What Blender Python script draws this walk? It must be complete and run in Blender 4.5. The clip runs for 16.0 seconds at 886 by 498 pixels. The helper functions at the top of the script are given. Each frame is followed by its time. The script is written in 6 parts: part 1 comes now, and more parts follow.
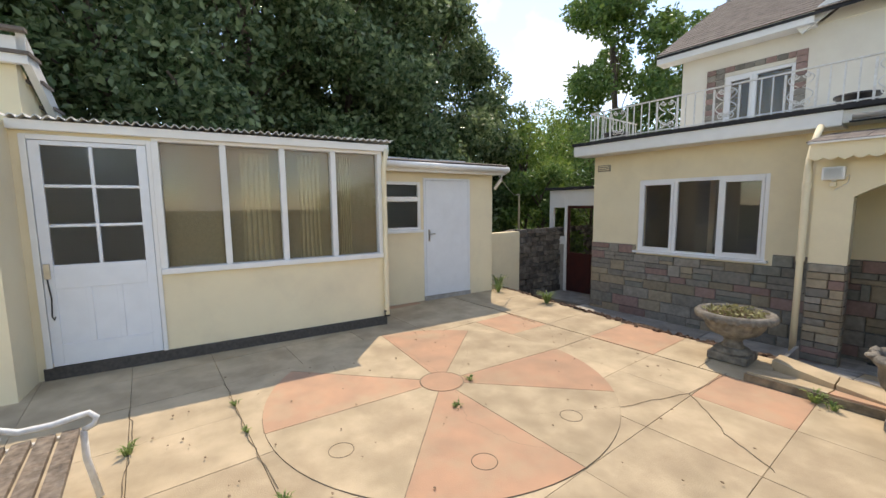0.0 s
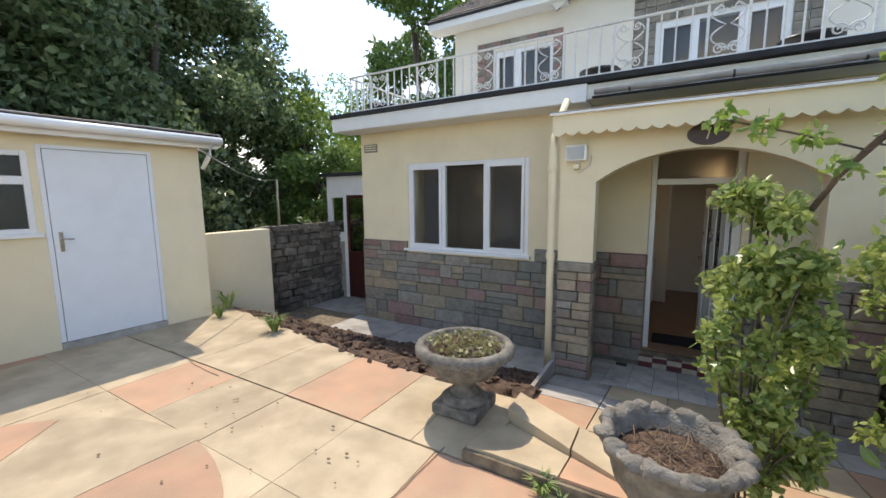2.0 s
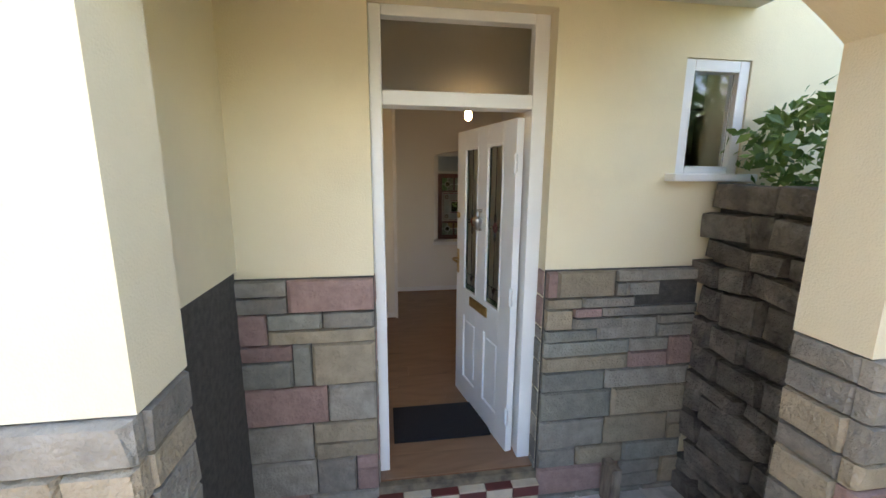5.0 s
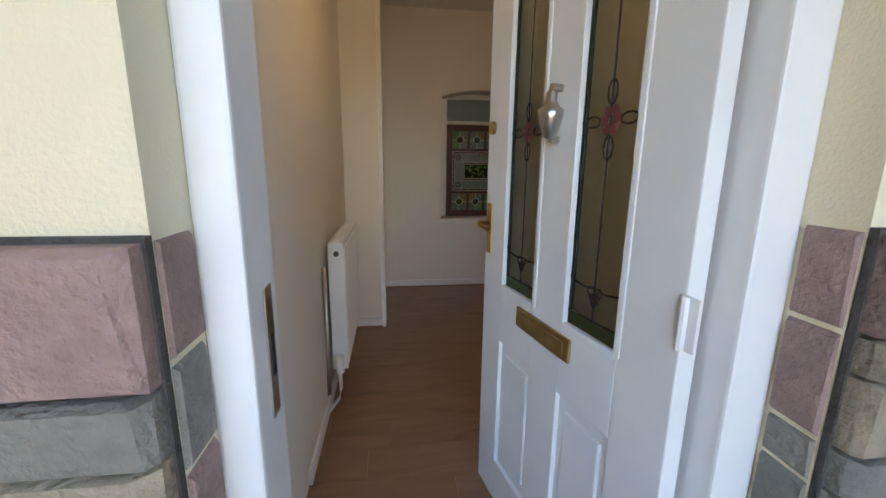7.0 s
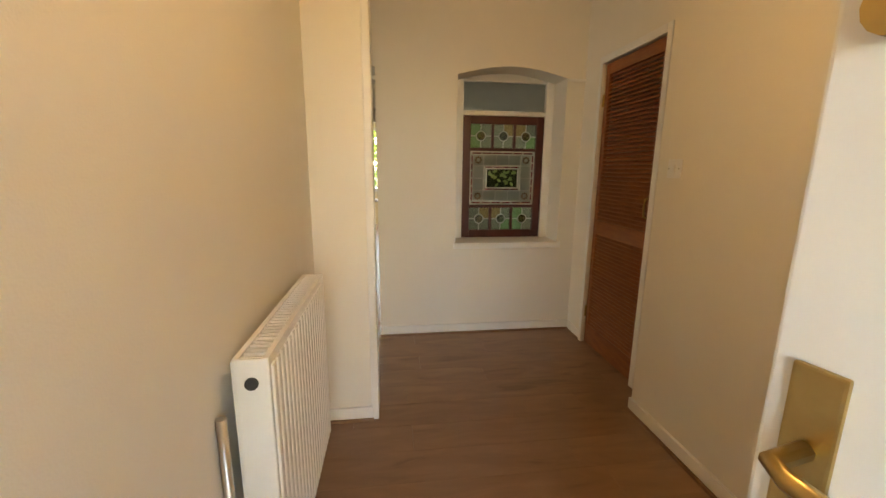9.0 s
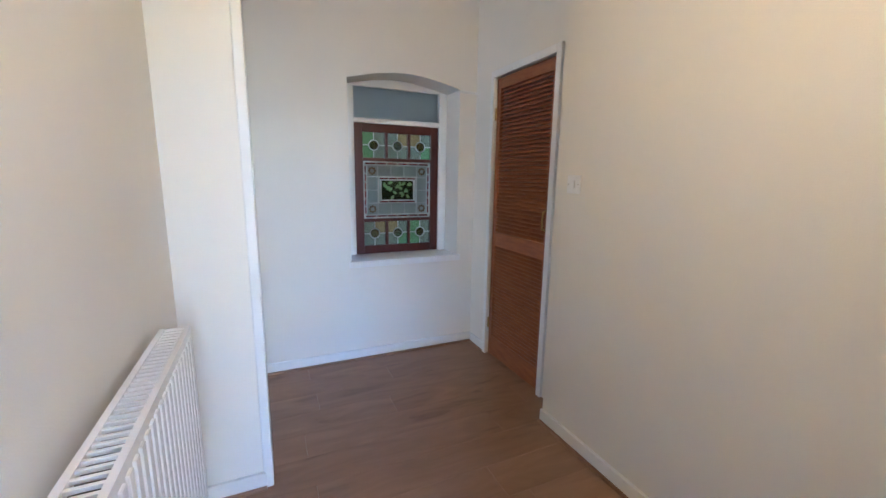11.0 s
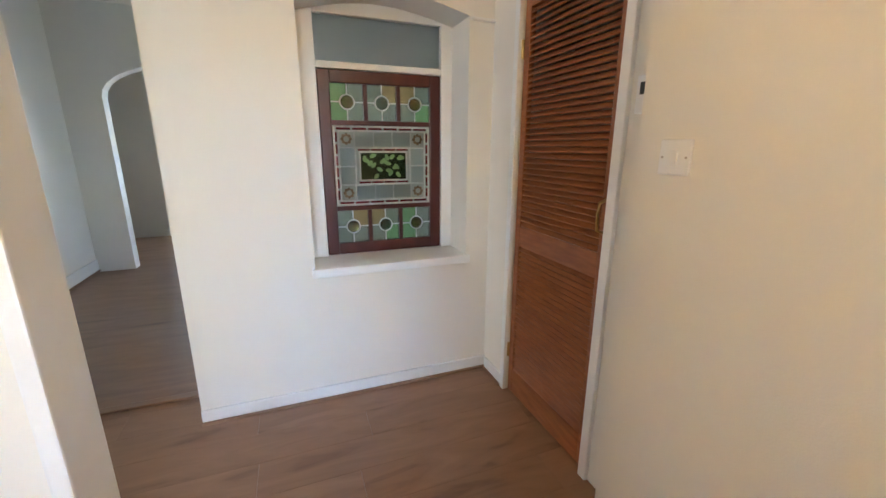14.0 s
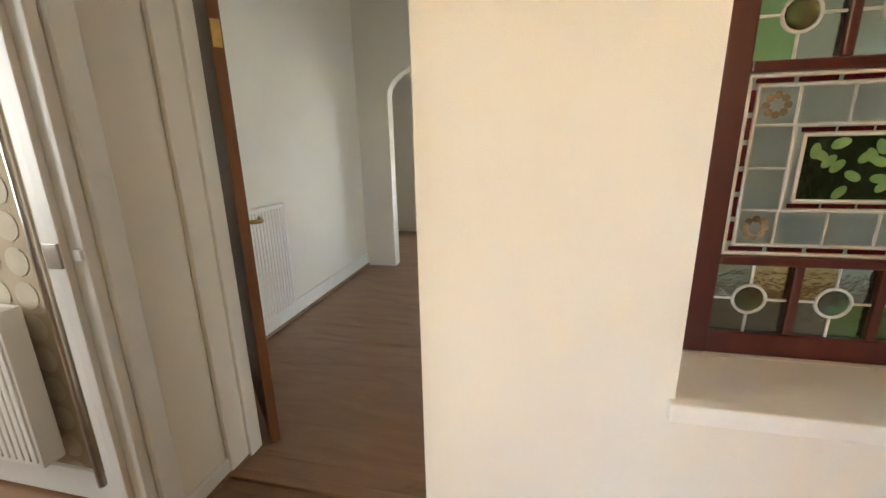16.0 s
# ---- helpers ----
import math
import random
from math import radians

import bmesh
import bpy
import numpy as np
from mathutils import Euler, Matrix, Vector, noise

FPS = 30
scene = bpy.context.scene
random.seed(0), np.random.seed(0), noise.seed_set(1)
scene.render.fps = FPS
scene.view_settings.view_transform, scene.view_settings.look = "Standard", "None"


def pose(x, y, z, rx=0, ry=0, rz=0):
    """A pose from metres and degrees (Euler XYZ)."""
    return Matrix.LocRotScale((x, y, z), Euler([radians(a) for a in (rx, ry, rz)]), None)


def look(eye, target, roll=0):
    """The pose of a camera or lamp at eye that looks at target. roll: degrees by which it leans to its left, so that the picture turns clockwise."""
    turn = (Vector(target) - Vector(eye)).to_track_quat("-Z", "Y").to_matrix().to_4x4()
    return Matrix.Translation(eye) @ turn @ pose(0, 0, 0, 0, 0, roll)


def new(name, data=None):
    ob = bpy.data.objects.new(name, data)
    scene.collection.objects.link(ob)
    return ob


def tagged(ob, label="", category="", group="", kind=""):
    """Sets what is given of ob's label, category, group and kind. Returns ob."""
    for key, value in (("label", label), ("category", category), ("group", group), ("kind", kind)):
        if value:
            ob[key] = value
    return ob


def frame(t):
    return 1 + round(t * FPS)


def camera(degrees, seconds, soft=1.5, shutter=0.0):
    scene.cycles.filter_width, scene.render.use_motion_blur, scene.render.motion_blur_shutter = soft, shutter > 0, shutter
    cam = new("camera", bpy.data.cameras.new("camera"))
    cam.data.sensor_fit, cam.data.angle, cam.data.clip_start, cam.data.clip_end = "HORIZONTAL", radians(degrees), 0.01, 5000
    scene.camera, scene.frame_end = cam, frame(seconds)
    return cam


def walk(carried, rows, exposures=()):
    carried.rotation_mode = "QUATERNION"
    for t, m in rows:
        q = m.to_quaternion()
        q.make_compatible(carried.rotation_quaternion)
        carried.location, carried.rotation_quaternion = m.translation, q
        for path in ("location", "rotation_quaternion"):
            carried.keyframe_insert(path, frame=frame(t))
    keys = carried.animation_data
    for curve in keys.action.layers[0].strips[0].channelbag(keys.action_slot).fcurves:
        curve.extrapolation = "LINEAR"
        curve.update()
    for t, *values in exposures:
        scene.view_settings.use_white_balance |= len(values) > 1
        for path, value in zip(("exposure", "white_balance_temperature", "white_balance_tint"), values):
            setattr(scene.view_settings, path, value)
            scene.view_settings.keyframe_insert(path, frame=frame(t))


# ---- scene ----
cam = camera(96.6, 16.0)
PATH = [
    (0, (0.022, 0.659, 1.987), (-1.565, 1.857, 1.768), -0.6),
    (0.5, (-0.003, 1.184, 1.963), (-1.586, 2.383, 1.726), -0.6),
    (1, (-0.018, 1.814, 1.927), (-1.543, 3.086, 1.691), -0.7),
    (1.5, (-0.035, 2.438, 1.893), (-1.363, 3.914, 1.652), -0.6),
    (2, (-0.089, 3.096, 1.909), (-1.095, 4.804, 1.644), -0.5),
    (2.5, (-0.215, 3.682, 1.892), (-0.839, 5.562, 1.615), -0.2),
    (3, (-0.314, 4.294, 1.84), (-0.633, 6.244, 1.528), -0.2),
    (3.5, (-0.389, 4.927, 1.767), (-0.441, 6.901, 1.448), -0.2),
    (4, (-0.38, 5.494, 1.769), (-0.229, 7.462, 1.447), -0.1),
    (4.2, (-0.37, 5.701, 1.774), (-0.143, 7.661, 1.445), -0.2),
    (6.3, (-0.148, 7.486, 1.414), (0.162, 9.417, 0.995), 0.6),
    (6.5, (-0.127, 7.619, 1.381), (0.164, 9.556, 0.974), 0.8),
    (7, (-0.103, 7.958, 1.265), (0.15, 9.899, 0.856), 0.6),
    (7.5, (-0.085, 8.303, 1.209), (0.149, 10.247, 0.799), 0.2),
    (8, (-0.088, 8.61, 1.227), (0.146, 10.554, 0.816), 0.2),
    (8.2, (-0.088, 8.73, 1.234), (0.144, 10.674, 0.824), 0.4),
    (10.3, (-0.066, 9.331, 1.361), (0.488, 11.219, 1.002), 0.8),
    (10.5, (-0.085, 9.336, 1.337), (0.566, 11.192, 0.975), 0.9),
    (11, (-0.127, 9.317, 1.322), (0.682, 11.111, 0.963), 0.9),
    (11.5, (-0.161, 9.296, 1.327), (0.713, 11.059, 0.969), 0.9),
    (12, (-0.146, 9.325, 1.333), (0.755, 11.073, 0.968), 0.7),
    (12.5, (-0.058, 9.442, 1.288), (0.86, 11.18, 0.918), 0.8),
    (13, (0.06, 9.641, 1.234), (0.988, 11.363, 0.82), 0.7),
    (13.5, (0.21, 9.827, 1.238), (1.118, 11.541, 0.748), 0.5),
    (14, (0.32, 10.059, 1.32), (1.014, 11.867, 0.82), 0.2),
    (14.5, (0.329, 10.363, 1.366), (0.642, 12.271, 0.854), -0.1),
    (15, (0.329, 10.642, 1.387), (0.218, 12.573, 0.878), -0.9),
    (15.5, (0.255, 10.906, 1.349), (-0.079, 12.814, 0.852), -1.0),
    (16, (0.069, 11.183, 1.281), (-0.349, 13.074, 0.78), -1.1),
]
EXPOSURES = [(0, 0.60, 8000, 13), (2.0, 0.85, 7300, 12), (3.0, 1.2, 7600, 15), (3.5, 1.5, 7700, 17), (4.2, 2.0, 7700, 15), (6.3, 2.95, 6800, 14), (7.0, 2.9, 6900, 14), (7.5, 3.5, 8000, 11), (8.2, 3.75, 11500, 12), (10.3, 4.6, 4900, 10), (12.5, 4.65, 5000, 10), (14.5, 5.0, 6000, 10), (15.3, 4.95, 5700, 10), (16.0, 5.0, 7500, 12)]
walk(cam, [(t, look(eye, target, roll)) for t, eye, target, roll in PATH], EXPOSURES)
LAMP_W = 0.4
WIN_W = 1.9

# ---- light ----
world = bpy.data.worlds.new("sky")
scene.world = world
world.use_nodes = True
wn, wl = world.node_tree.nodes, world.node_tree.links
SUN_DIR = Vector((0.42, -0.42, -1.0)).normalized()
sky = wn.new("ShaderNodeTexSky")
sky.sky_type = "NISHITA"
sky.sun_disc = False
sky.dust_density = 0.3
sky.ozone_density = 3.0
sky.sun_elevation = math.asin(-SUN_DIR.z)
sky.sun_rotation = math.atan2(-SUN_DIR.x, -SUN_DIR.y)
# scattered white cumulus over the blue
wtc = wn.new("ShaderNodeTexCoord")
wno = wn.new("ShaderNodeTexNoise")
wno.inputs["Scale"].default_value = 3.2
wno.inputs["Detail"].default_value = 7
wramp = wn.new("ShaderNodeValToRGB")
wramp.color_ramp.elements[0].position = 0.55
wramp.color_ramp.elements[1].position = 0.66
wmix = wn.new("ShaderNodeMixRGB")
wmix.inputs[2].default_value = (4.2, 4.3, 4.5, 1)
wl.new(wtc.outputs["Generated"], wno.inputs["Vector"])
wl.new(wno.outputs["Fac"], wramp.inputs["Fac"])
wl.new(wramp.outputs["Color"], wmix.inputs[0])
wl.new(sky.outputs[0], wmix.inputs[1])
wl.new(wmix.outputs[0], wn["Background"].inputs["Color"])
wn["Background"].inputs["Strength"].default_value = 0.22
sun = new("sun", bpy.data.lights.new("sun", "SUN"))
sun.data.energy = 2.5
sun.data.angle = radians(0.5)
sun.data.color = (1.0, 0.95, 0.87)
sun.matrix_world = look((0, 0, 20), Vector((0, 0, 20)) + SUN_DIR)


# ---- materials ----
def mat(name, col, col2=None, rough=0.6, scale=8.0, fine=90.0, bump=0.15, metal=0.0, spec=0.5, stain=None, stain_scale=1.2, stain_amt=0.4, dist=0.01, trans=0.0, vary=0.0, stretch=(1, 1, 1)):
    m = bpy.data.materials.new(name)
    m.use_nodes = True
    n, l = m.node_tree.nodes, m.node_tree.links
    b = n["Principled BSDF"]
    b.inputs["Roughness"].default_value = rough
    b.inputs["Metallic"].default_value = metal
    b.inputs["Specular IOR Level"].default_value = spec
    b.inputs["Transmission Weight"].default_value = trans
    tc = n.new("ShaderNodeTexCoord")
    geo = n.new("ShaderNodeNewGeometry")
    mp = n.new("ShaderNodeMapping")
    mp.inputs["Scale"].default_value = stretch
    l.new(geo.outputs["Position"], mp.inputs["Vector"])
    n1 = n.new("ShaderNodeTexNoise")
    n1.inputs["Scale"].default_value = scale
    n1.inputs["Detail"].default_value = 6
    l.new(mp.outputs[0], n1.inputs["Vector"])
    r1 = n.new("ShaderNodeValToRGB")
    c2 = col2 or tuple(c * 0.82 for c in col)
    r1.color_ramp.elements[0].position, r1.color_ramp.elements[1].position = 0.32, 0.68
    r1.color_ramp.elements[0].color, r1.color_ramp.elements[1].color = (*c2, 1), (*col, 1)
    l.new(n1.outputs["Fac"], r1.inputs["Fac"])
    out = r1.outputs["Color"]
    if stain:
        n3 = n.new("ShaderNodeTexNoise")
        n3.inputs["Scale"].default_value = stain_scale
        n3.inputs["Detail"].default_value = 8
        n3.inputs["Roughness"].default_value = 0.65
        l.new(mp.outputs[0], n3.inputs["Vector"])
        r3 = n.new("ShaderNodeMapRange")
        r3.inputs[1].default_value, r3.inputs[2].default_value, r3.inputs[4].default_value = 0.48, 0.72, stain_amt
        l.new(n3.outputs["Fac"], r3.inputs[0])
        mx = n.new("ShaderNodeMixRGB")
        mx.inputs[2].default_value = (*stain, 1)
        l.new(r3.outputs[0], mx.inputs[0])
        l.new(out, mx.inputs[1])
        out = mx.outputs[0]
    if vary:
        oi = n.new("ShaderNodeObjectInfo")
        mr = n.new("ShaderNodeMapRange")
        mr.inputs[3].default_value, mr.inputs[4].default_value = 1 - vary, 1 + vary
        l.new(oi.outputs["Random"], mr.inputs[0])
        hs = n.new("ShaderNodeHueSaturation")
        l.new(mr.outputs[0], hs.inputs["Value"])
        l.new(out, hs.inputs["Color"])
        out = hs.outputs[0]
    l.new(out, b.inputs["Base Color"])
    if bump:
        n2 = n.new("ShaderNodeTexNoise")
        n2.inputs["Scale"].default_value = fine
        n2.inputs["Detail"].default_value = 4
        l.new(mp.outputs[0], n2.inputs["Vector"])
        bp = n.new("ShaderNodeBump")
        bp.inputs["Strength"].default_value = bump
        bp.inputs["Distance"].default_value = dist
        l.new(n2.outputs["Fac"], bp.inputs["Height"])
        l.new(bp.outputs[0], b.inputs["Normal"])
    return m


def leaf_mat(name, ca, cb, rough=0.4, glow=0.35):
    m = bpy.data.materials.new(name)
    m.use_nodes = True
    n, l = m.node_tree.nodes, m.node_tree.links
    b = n["Principled BSDF"]
    b.inputs["Roughness"].default_value = rough
    geo = n.new("ShaderNodeNewGeometry")
    r = n.new("ShaderNodeValToRGB")
    r.color_ramp.elements[0].color, r.color_ramp.elements[1].color = (*ca, 1), (*cb, 1)
    l.new(geo.outputs["Random Per Island"], r.inputs["Fac"])
    l.new(r.outputs[0], b.inputs["Base Color"])
    tr = n.new("ShaderNodeBsdfTranslucent")
    l.new(r.outputs[0], tr.inputs["Color"])
    mx = n.new("ShaderNodeMixShader")
    mx.inputs[0].default_value = glow
    l.new(b.outputs[0], mx.inputs[1])
    l.new(tr.outputs[0], mx.inputs[2])
    l.new(mx.outputs[0], n["Material Output"].inputs["Surface"])
    return m


def glass_mat(name, tint=(1, 1, 1), rough=0.0, bump=0.0, scale=40):
    m = bpy.data.materials.new(name)
    m.use_nodes = True
    n, l = m.node_tree.nodes, m.node_tree.links
    b = n["Principled BSDF"]
    b.inputs["Base Color"].default_value = (*tint, 1)
    b.inputs["Transmission Weight"].default_value = 1
    b.inputs["Roughness"].default_value = rough
    b.inputs["IOR"].default_value = 1.45
    if bump:
        t = n.new("ShaderNodeTexNoise")
        t.inputs["Scale"].default_value = scale
        g = n.new("ShaderNodeNewGeometry")
        l.new(g.outputs["Position"], t.inputs["Vector"])
        bp = n.new("ShaderNodeBump")
        bp.inputs["Strength"].default_value = bump
        bp.inputs["Distance"].default_value = 0.01
        l.new(t.outputs["Fac"], bp.inputs["Height"])
        l.new(bp.outputs[0], b.inputs["Normal"])
    return m


CREAM = mat("cream_render", (0.84, 0.74, 0.52), (0.80, 0.70, 0.49), 0.85, 2.5, 160, 0.25, stain=(0.55, 0.47, 0.34), stain_amt=0.25, stain_scale=1.6)
PALE = mat("pale_render", (0.80, 0.76, 0.66), (0.76, 0.71, 0.61), 0.85, 2.5, 140, 0.25, stain=(0.58, 0.53, 0.45), stain_amt=0.3)
WHITE = mat("white_paint", (0.82, 0.82, 0.80), (0.77, 0.77, 0.75), 0.4, 5, 60, 0.05, stain=(0.6, 0.58, 0.52), stain_amt=0.15)
UPVC = mat("white_upvc", (0.84, 0.84, 0.84), (0.80, 0.80, 0.80), 0.28, 4, 30, 0.02)
SHEDW = mat("white_door_paint", (0.78, 0.81, 0.84), (0.74, 0.77, 0.8), 0.45, 6, 80, 0.08, stain=(0.55, 0.56, 0.56), stain_amt=0.2)
INWALL = mat("wall_paint", (0.80, 0.77, 0.70), (0.77, 0.74, 0.67), 0.75, 1.5, 220, 0.10, stain=(0.68, 0.62, 0.54), stain_amt=0.12)
# wall colour darkened to put the front room's dimness into the paint
DIMWALL = mat("shaded_room_wall", (0.17, 0.155, 0.14), (0.14, 0.13, 0.12), 0.8, 2, 120, 0.1)
CEILM = mat("ceiling_paint", (0.78, 0.76, 0.70), (0.75, 0.73, 0.67), 0.85, 2, 150, 0.1)
ST_GREY = mat("stone_grey", (0.31, 0.28, 0.235), (0.22, 0.20, 0.17), 0.85, 18, 70, 0.9, vary=0.22, dist=0.012, stain=(0.1, 0.1, 0.09), stain_scale=4)
ST_GREEN = mat("stone_green", (0.26, 0.255, 0.215), (0.19, 0.185, 0.16), 0.85, 18, 70, 0.9, vary=0.2, dist=0.012)
ST_PINK = mat("stone_pink", (0.34, 0.225, 0.195), (0.26, 0.17, 0.15), 0.85, 20, 70, 0.9, vary=0.2, dist=0.012)
ST_BUFF = mat("stone_buff", (0.36, 0.295, 0.21), (0.27, 0.225, 0.16), 0.85, 18, 70, 0.9, vary=0.2, dist=0.012)
RUBBLE = mat("rubble_stone", (0.20, 0.175, 0.15), (0.09, 0.08, 0.07), 0.9, 9, 50, 1.0, vary=0.35, dist=0.02, stain=(0.3, 0.29, 0.26), stain_scale=7, stain_amt=0.5)
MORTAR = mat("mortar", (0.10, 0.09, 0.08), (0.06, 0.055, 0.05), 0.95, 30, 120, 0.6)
SLAB_CREAM = mat("slab_cream", (0.54, 0.43, 0.285), (0.38, 0.30, 0.195), 0.9, 3.2, 130, 0.35, vary=0.10, stain=(0.34, 0.255, 0.165), stain_scale=1.7, stain_amt=0.75)
SLAB_PINK = mat("slab_pink", (0.53, 0.31, 0.195), (0.41, 0.26, 0.17), 0.9, 3.2, 130, 0.35, vary=0.10, stain=(0.45, 0.34, 0.22), stain_scale=1.8, stain_amt=0.9)
SLAB_GREY = mat("slab_grey", (0.44, 0.41, 0.37), (0.32, 0.30, 0.27), 0.9, 3.5, 120, 0.4, vary=0.2, stain=(0.12, 0.115, 0.10), stain_scale=3, stain_amt=0.6)
JOINT = mat("joint_dirt", (0.27, 0.21, 0.14), (0.11, 0.088, 0.062), 0.95, 14, 90, 0.6)
TILE = mat("porch_tile", (0.66, 0.63, 0.58), (0.54, 0.51, 0.47), 0.45, 6, 60, 0.15, vary=0.12, stain=(0.15, 0.14, 0.125), stain_scale=5, stain_amt=0.6)
TRED = mat("tile_red", (0.16, 0.035, 0.03), (0.12, 0.03, 0.026), 0.35, 12, 60, 0.1, stain=(0.1, 0.07, 0.06))
TCRM = mat("tile_cream", (0.62, 0.52, 0.38), (0.55, 0.46, 0.34), 0.35, 12, 60, 0.1, stain=(0.3, 0.25, 0.2), stain_scale=9)
SOIL = mat("soil", (0.17, 0.10, 0.065), (0.06, 0.036, 0.025), 0.97, 16, 70, 1.0, dist=0.03, stain=(0.26, 0.19, 0.13), stain_scale=22, stain_amt=0.6)
GROUNDM = mat("ground_earth", (0.10, 0.11, 0.05), (0.06, 0.07, 0.03), 0.95, 2, 30, 0.8)
URN = mat("urn_stone", (0.28, 0.25, 0.205), (0.12, 0.108, 0.09), 0.92, 14, 80, 0.9, dist=0.012, stain=(0.07, 0.065, 0.055), stain_scale=5, stain_amt=0.75)
BARK = mat("bark", (0.16, 0.12, 0.085), (0.08, 0.06, 0.045), 0.95, 12, 45, 1.0, dist=0.02)
TWIG = mat("dry_litter", (0.30, 0.21, 0.13), (0.13, 0.085, 0.05), 0.9, 30, 60, 0.3)
IRON = mat("white_iron", (0.80, 0.80, 0.78), (0.68, 0.67, 0.63), 0.5, 30, 90, 0.2, stain=(0.35, 0.25, 0.16), stain_scale=9, stain_amt=0.3)
BLACKP = mat("black_plastic", (0.025, 0.025, 0.027), (0.018, 0.018, 0.02), 0.45, 10, 80, 0.1)
FELT = mat("roof_felt", (0.035, 0.035, 0.038), (0.02, 0.02, 0.022), 0.85, 9, 120, 0.5)
SLATE = mat("roof_tile", (0.20, 0.165, 0.145), (0.11, 0.095, 0.085), 0.85, 7, 60, 0.6, vary=0.25, stain=(0.28, 0.25, 0.2), stain_scale=4)
CORR = mat("corrugated_sheet", (0.62, 0.62, 0.60), (0.48, 0.48, 0.46), 0.6, 3, 60, 0.2, stain=(0.28, 0.27, 0.24), stain_amt=0.5)
BROWND = mat("brown_door", (0.07, 0.018, 0.014), (0.05, 0.014, 0.012), 0.4, 6, 60, 0.1)
CURTAIN = mat("curtain", (0.42, 0.34, 0.19), (0.36, 0.29, 0.16), 0.9, 6, 150, 0.3)
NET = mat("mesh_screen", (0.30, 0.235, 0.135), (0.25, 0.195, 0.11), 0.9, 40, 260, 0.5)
BENCHW = mat("weathered_wood", (0.27, 0.21, 0.155), (0.11, 0.085, 0.065), 0.85, 7, 60, 0.6, stretch=(4, 4, 1), stain=(0.45, 0.40, 0.33), stain_scale=4)
PLAQUE = mat("plaque_brown", (0.055, 0.022, 0.018), (0.035, 0.016, 0.014), 0.4, 8, 50, 0.1)
MAHOG = mat("mahogany", (0.085, 0.016, 0.012), (0.055, 0.011, 0.009), 0.35, 5, 60, 0.08, stretch=(3, 3, 0.6))
LOUV = mat("louvre_wood", (0.30, 0.105, 0.036), (0.215, 0.072, 0.026), 0.38, 5, 60, 0.08, stretch=(2, 2, 12))
BROWNED = mat("brown_wood", (0.22, 0.085, 0.03), (0.15, 0.055, 0.02), 0.45, 6, 60, 0.1, stretch=(5, 5, 0.8))
RADM = mat("radiator_enamel", (0.83, 0.82, 0.78), (0.79, 0.78, 0.74), 0.3, 3, 30, 0.02)
BRASS = mat("brass", (0.55, 0.40, 0.18), (0.42, 0.30, 0.13), 0.3, 20, 60, 0.05, metal=1.0)
CHROME = mat("satin_metal", (0.55, 0.52, 0.47), (0.45, 0.42, 0.38), 0.3, 20, 60, 0.05, metal=1.0)
MATM = mat("door_mat_pile", (0.018, 0.016, 0.02), (0.010, 0.010, 0.012), 0.97, 60, 200, 1.0)
LEAD = mat("lead_came", (0.05, 0.048, 0.045), (0.03, 0.03, 0.03), 0.5, 30, 90, 0.3, metal=0.6)
LEADW = mat("pale_came", (0.62, 0.62, 0.60), (0.5, 0.5, 0.48), 0.45, 30, 90, 0.2)
WALLP = mat("patterned_paper", (0.52, 0.43, 0.30), (0.45, 0.36, 0.25), 0.8, 9, 80, 0.2)
WALLP2 = mat("paper_motif", (0.62, 0.56, 0.44), (0.55, 0.49, 0.38), 0.8, 12, 80, 0.2)
GLASS = glass_mat("window_glass")
FROST = glass_mat("frosted_glass", (0.80, 0.82, 0.80), 0.45)
DOORGL = glass_mat("obscured_door_glass", (0.42, 0.45, 0.38), 0.35, 0.3)
TOPGL = glass_mat("grey_frosted_glass", (0.36, 0.38, 0.38), 0.5)
FROSTW = glass_mat("rippled_glass", (0.66, 0.74, 0.76), 0.28, 0.6, 60)
GL_GREEN = glass_mat("green_glass", (0.24, 0.46, 0.22), 0.12, 0.4)
GL_CLEAR = glass_mat("textured_clear_glass", (0.32, 0.38, 0.32), 0.15, 0.5)
GL_AMBER = glass_mat("amber_glass", (0.42, 0.33, 0.16), 0.12, 0.4)
GL_RED = glass_mat("red_glass", (0.35, 0.02, 0.03), 0.1, 0.3)
GL_DARK = glass_mat("dark_green_glass", (0.05, 0.10, 0.04), 0.15, 0.4)
GL_LEAF = mat("leaf_glass", (0.20, 0.34, 0.12), (0.13, 0.24, 0.09), 0.3, 30, 60, 0.1)
GL_GREY = glass_mat("grey_glass", (0.20, 0.22, 0.19), 0.3, 0.3)
# pale end of the range puts sunlit glints into the leaf colour
LEAF_DARK = leaf_mat("leaves_dark", (0.05, 0.10, 0.035), (0.30, 0.38, 0.19), 0.26, 0.45)
LEAF_MID = leaf_mat("leaves_mid", (0.07, 0.15, 0.035), (0.22, 0.33, 0.09), 0.4, 0.35)
LEAF_LIGHT = leaf_mat("leaves_light", (0.12, 0.22, 0.04), (0.34, 0.44, 0.11), 0.45, 0.5)
LEAF_ROSE = leaf_mat("rose_leaves", (0.11, 0.19, 0.04), (0.50, 0.55, 0.18), 0.33, 0.45)
DRY_LEAF = leaf_mat("dry_succulents", (0.13, 0.12, 0.04), (0.45, 0.42, 0.20), 0.6, 0.3)
GRASSM = leaf_mat("grass_blades", (0.10, 0.18, 0.04), (0.30, 0.36, 0.12), 0.5, 0.3)
PETAL = mat("petal", (0.55, 0.06, 0.05), (0.4, 0.04, 0.04), 0.5, 20, 60, 0.1)


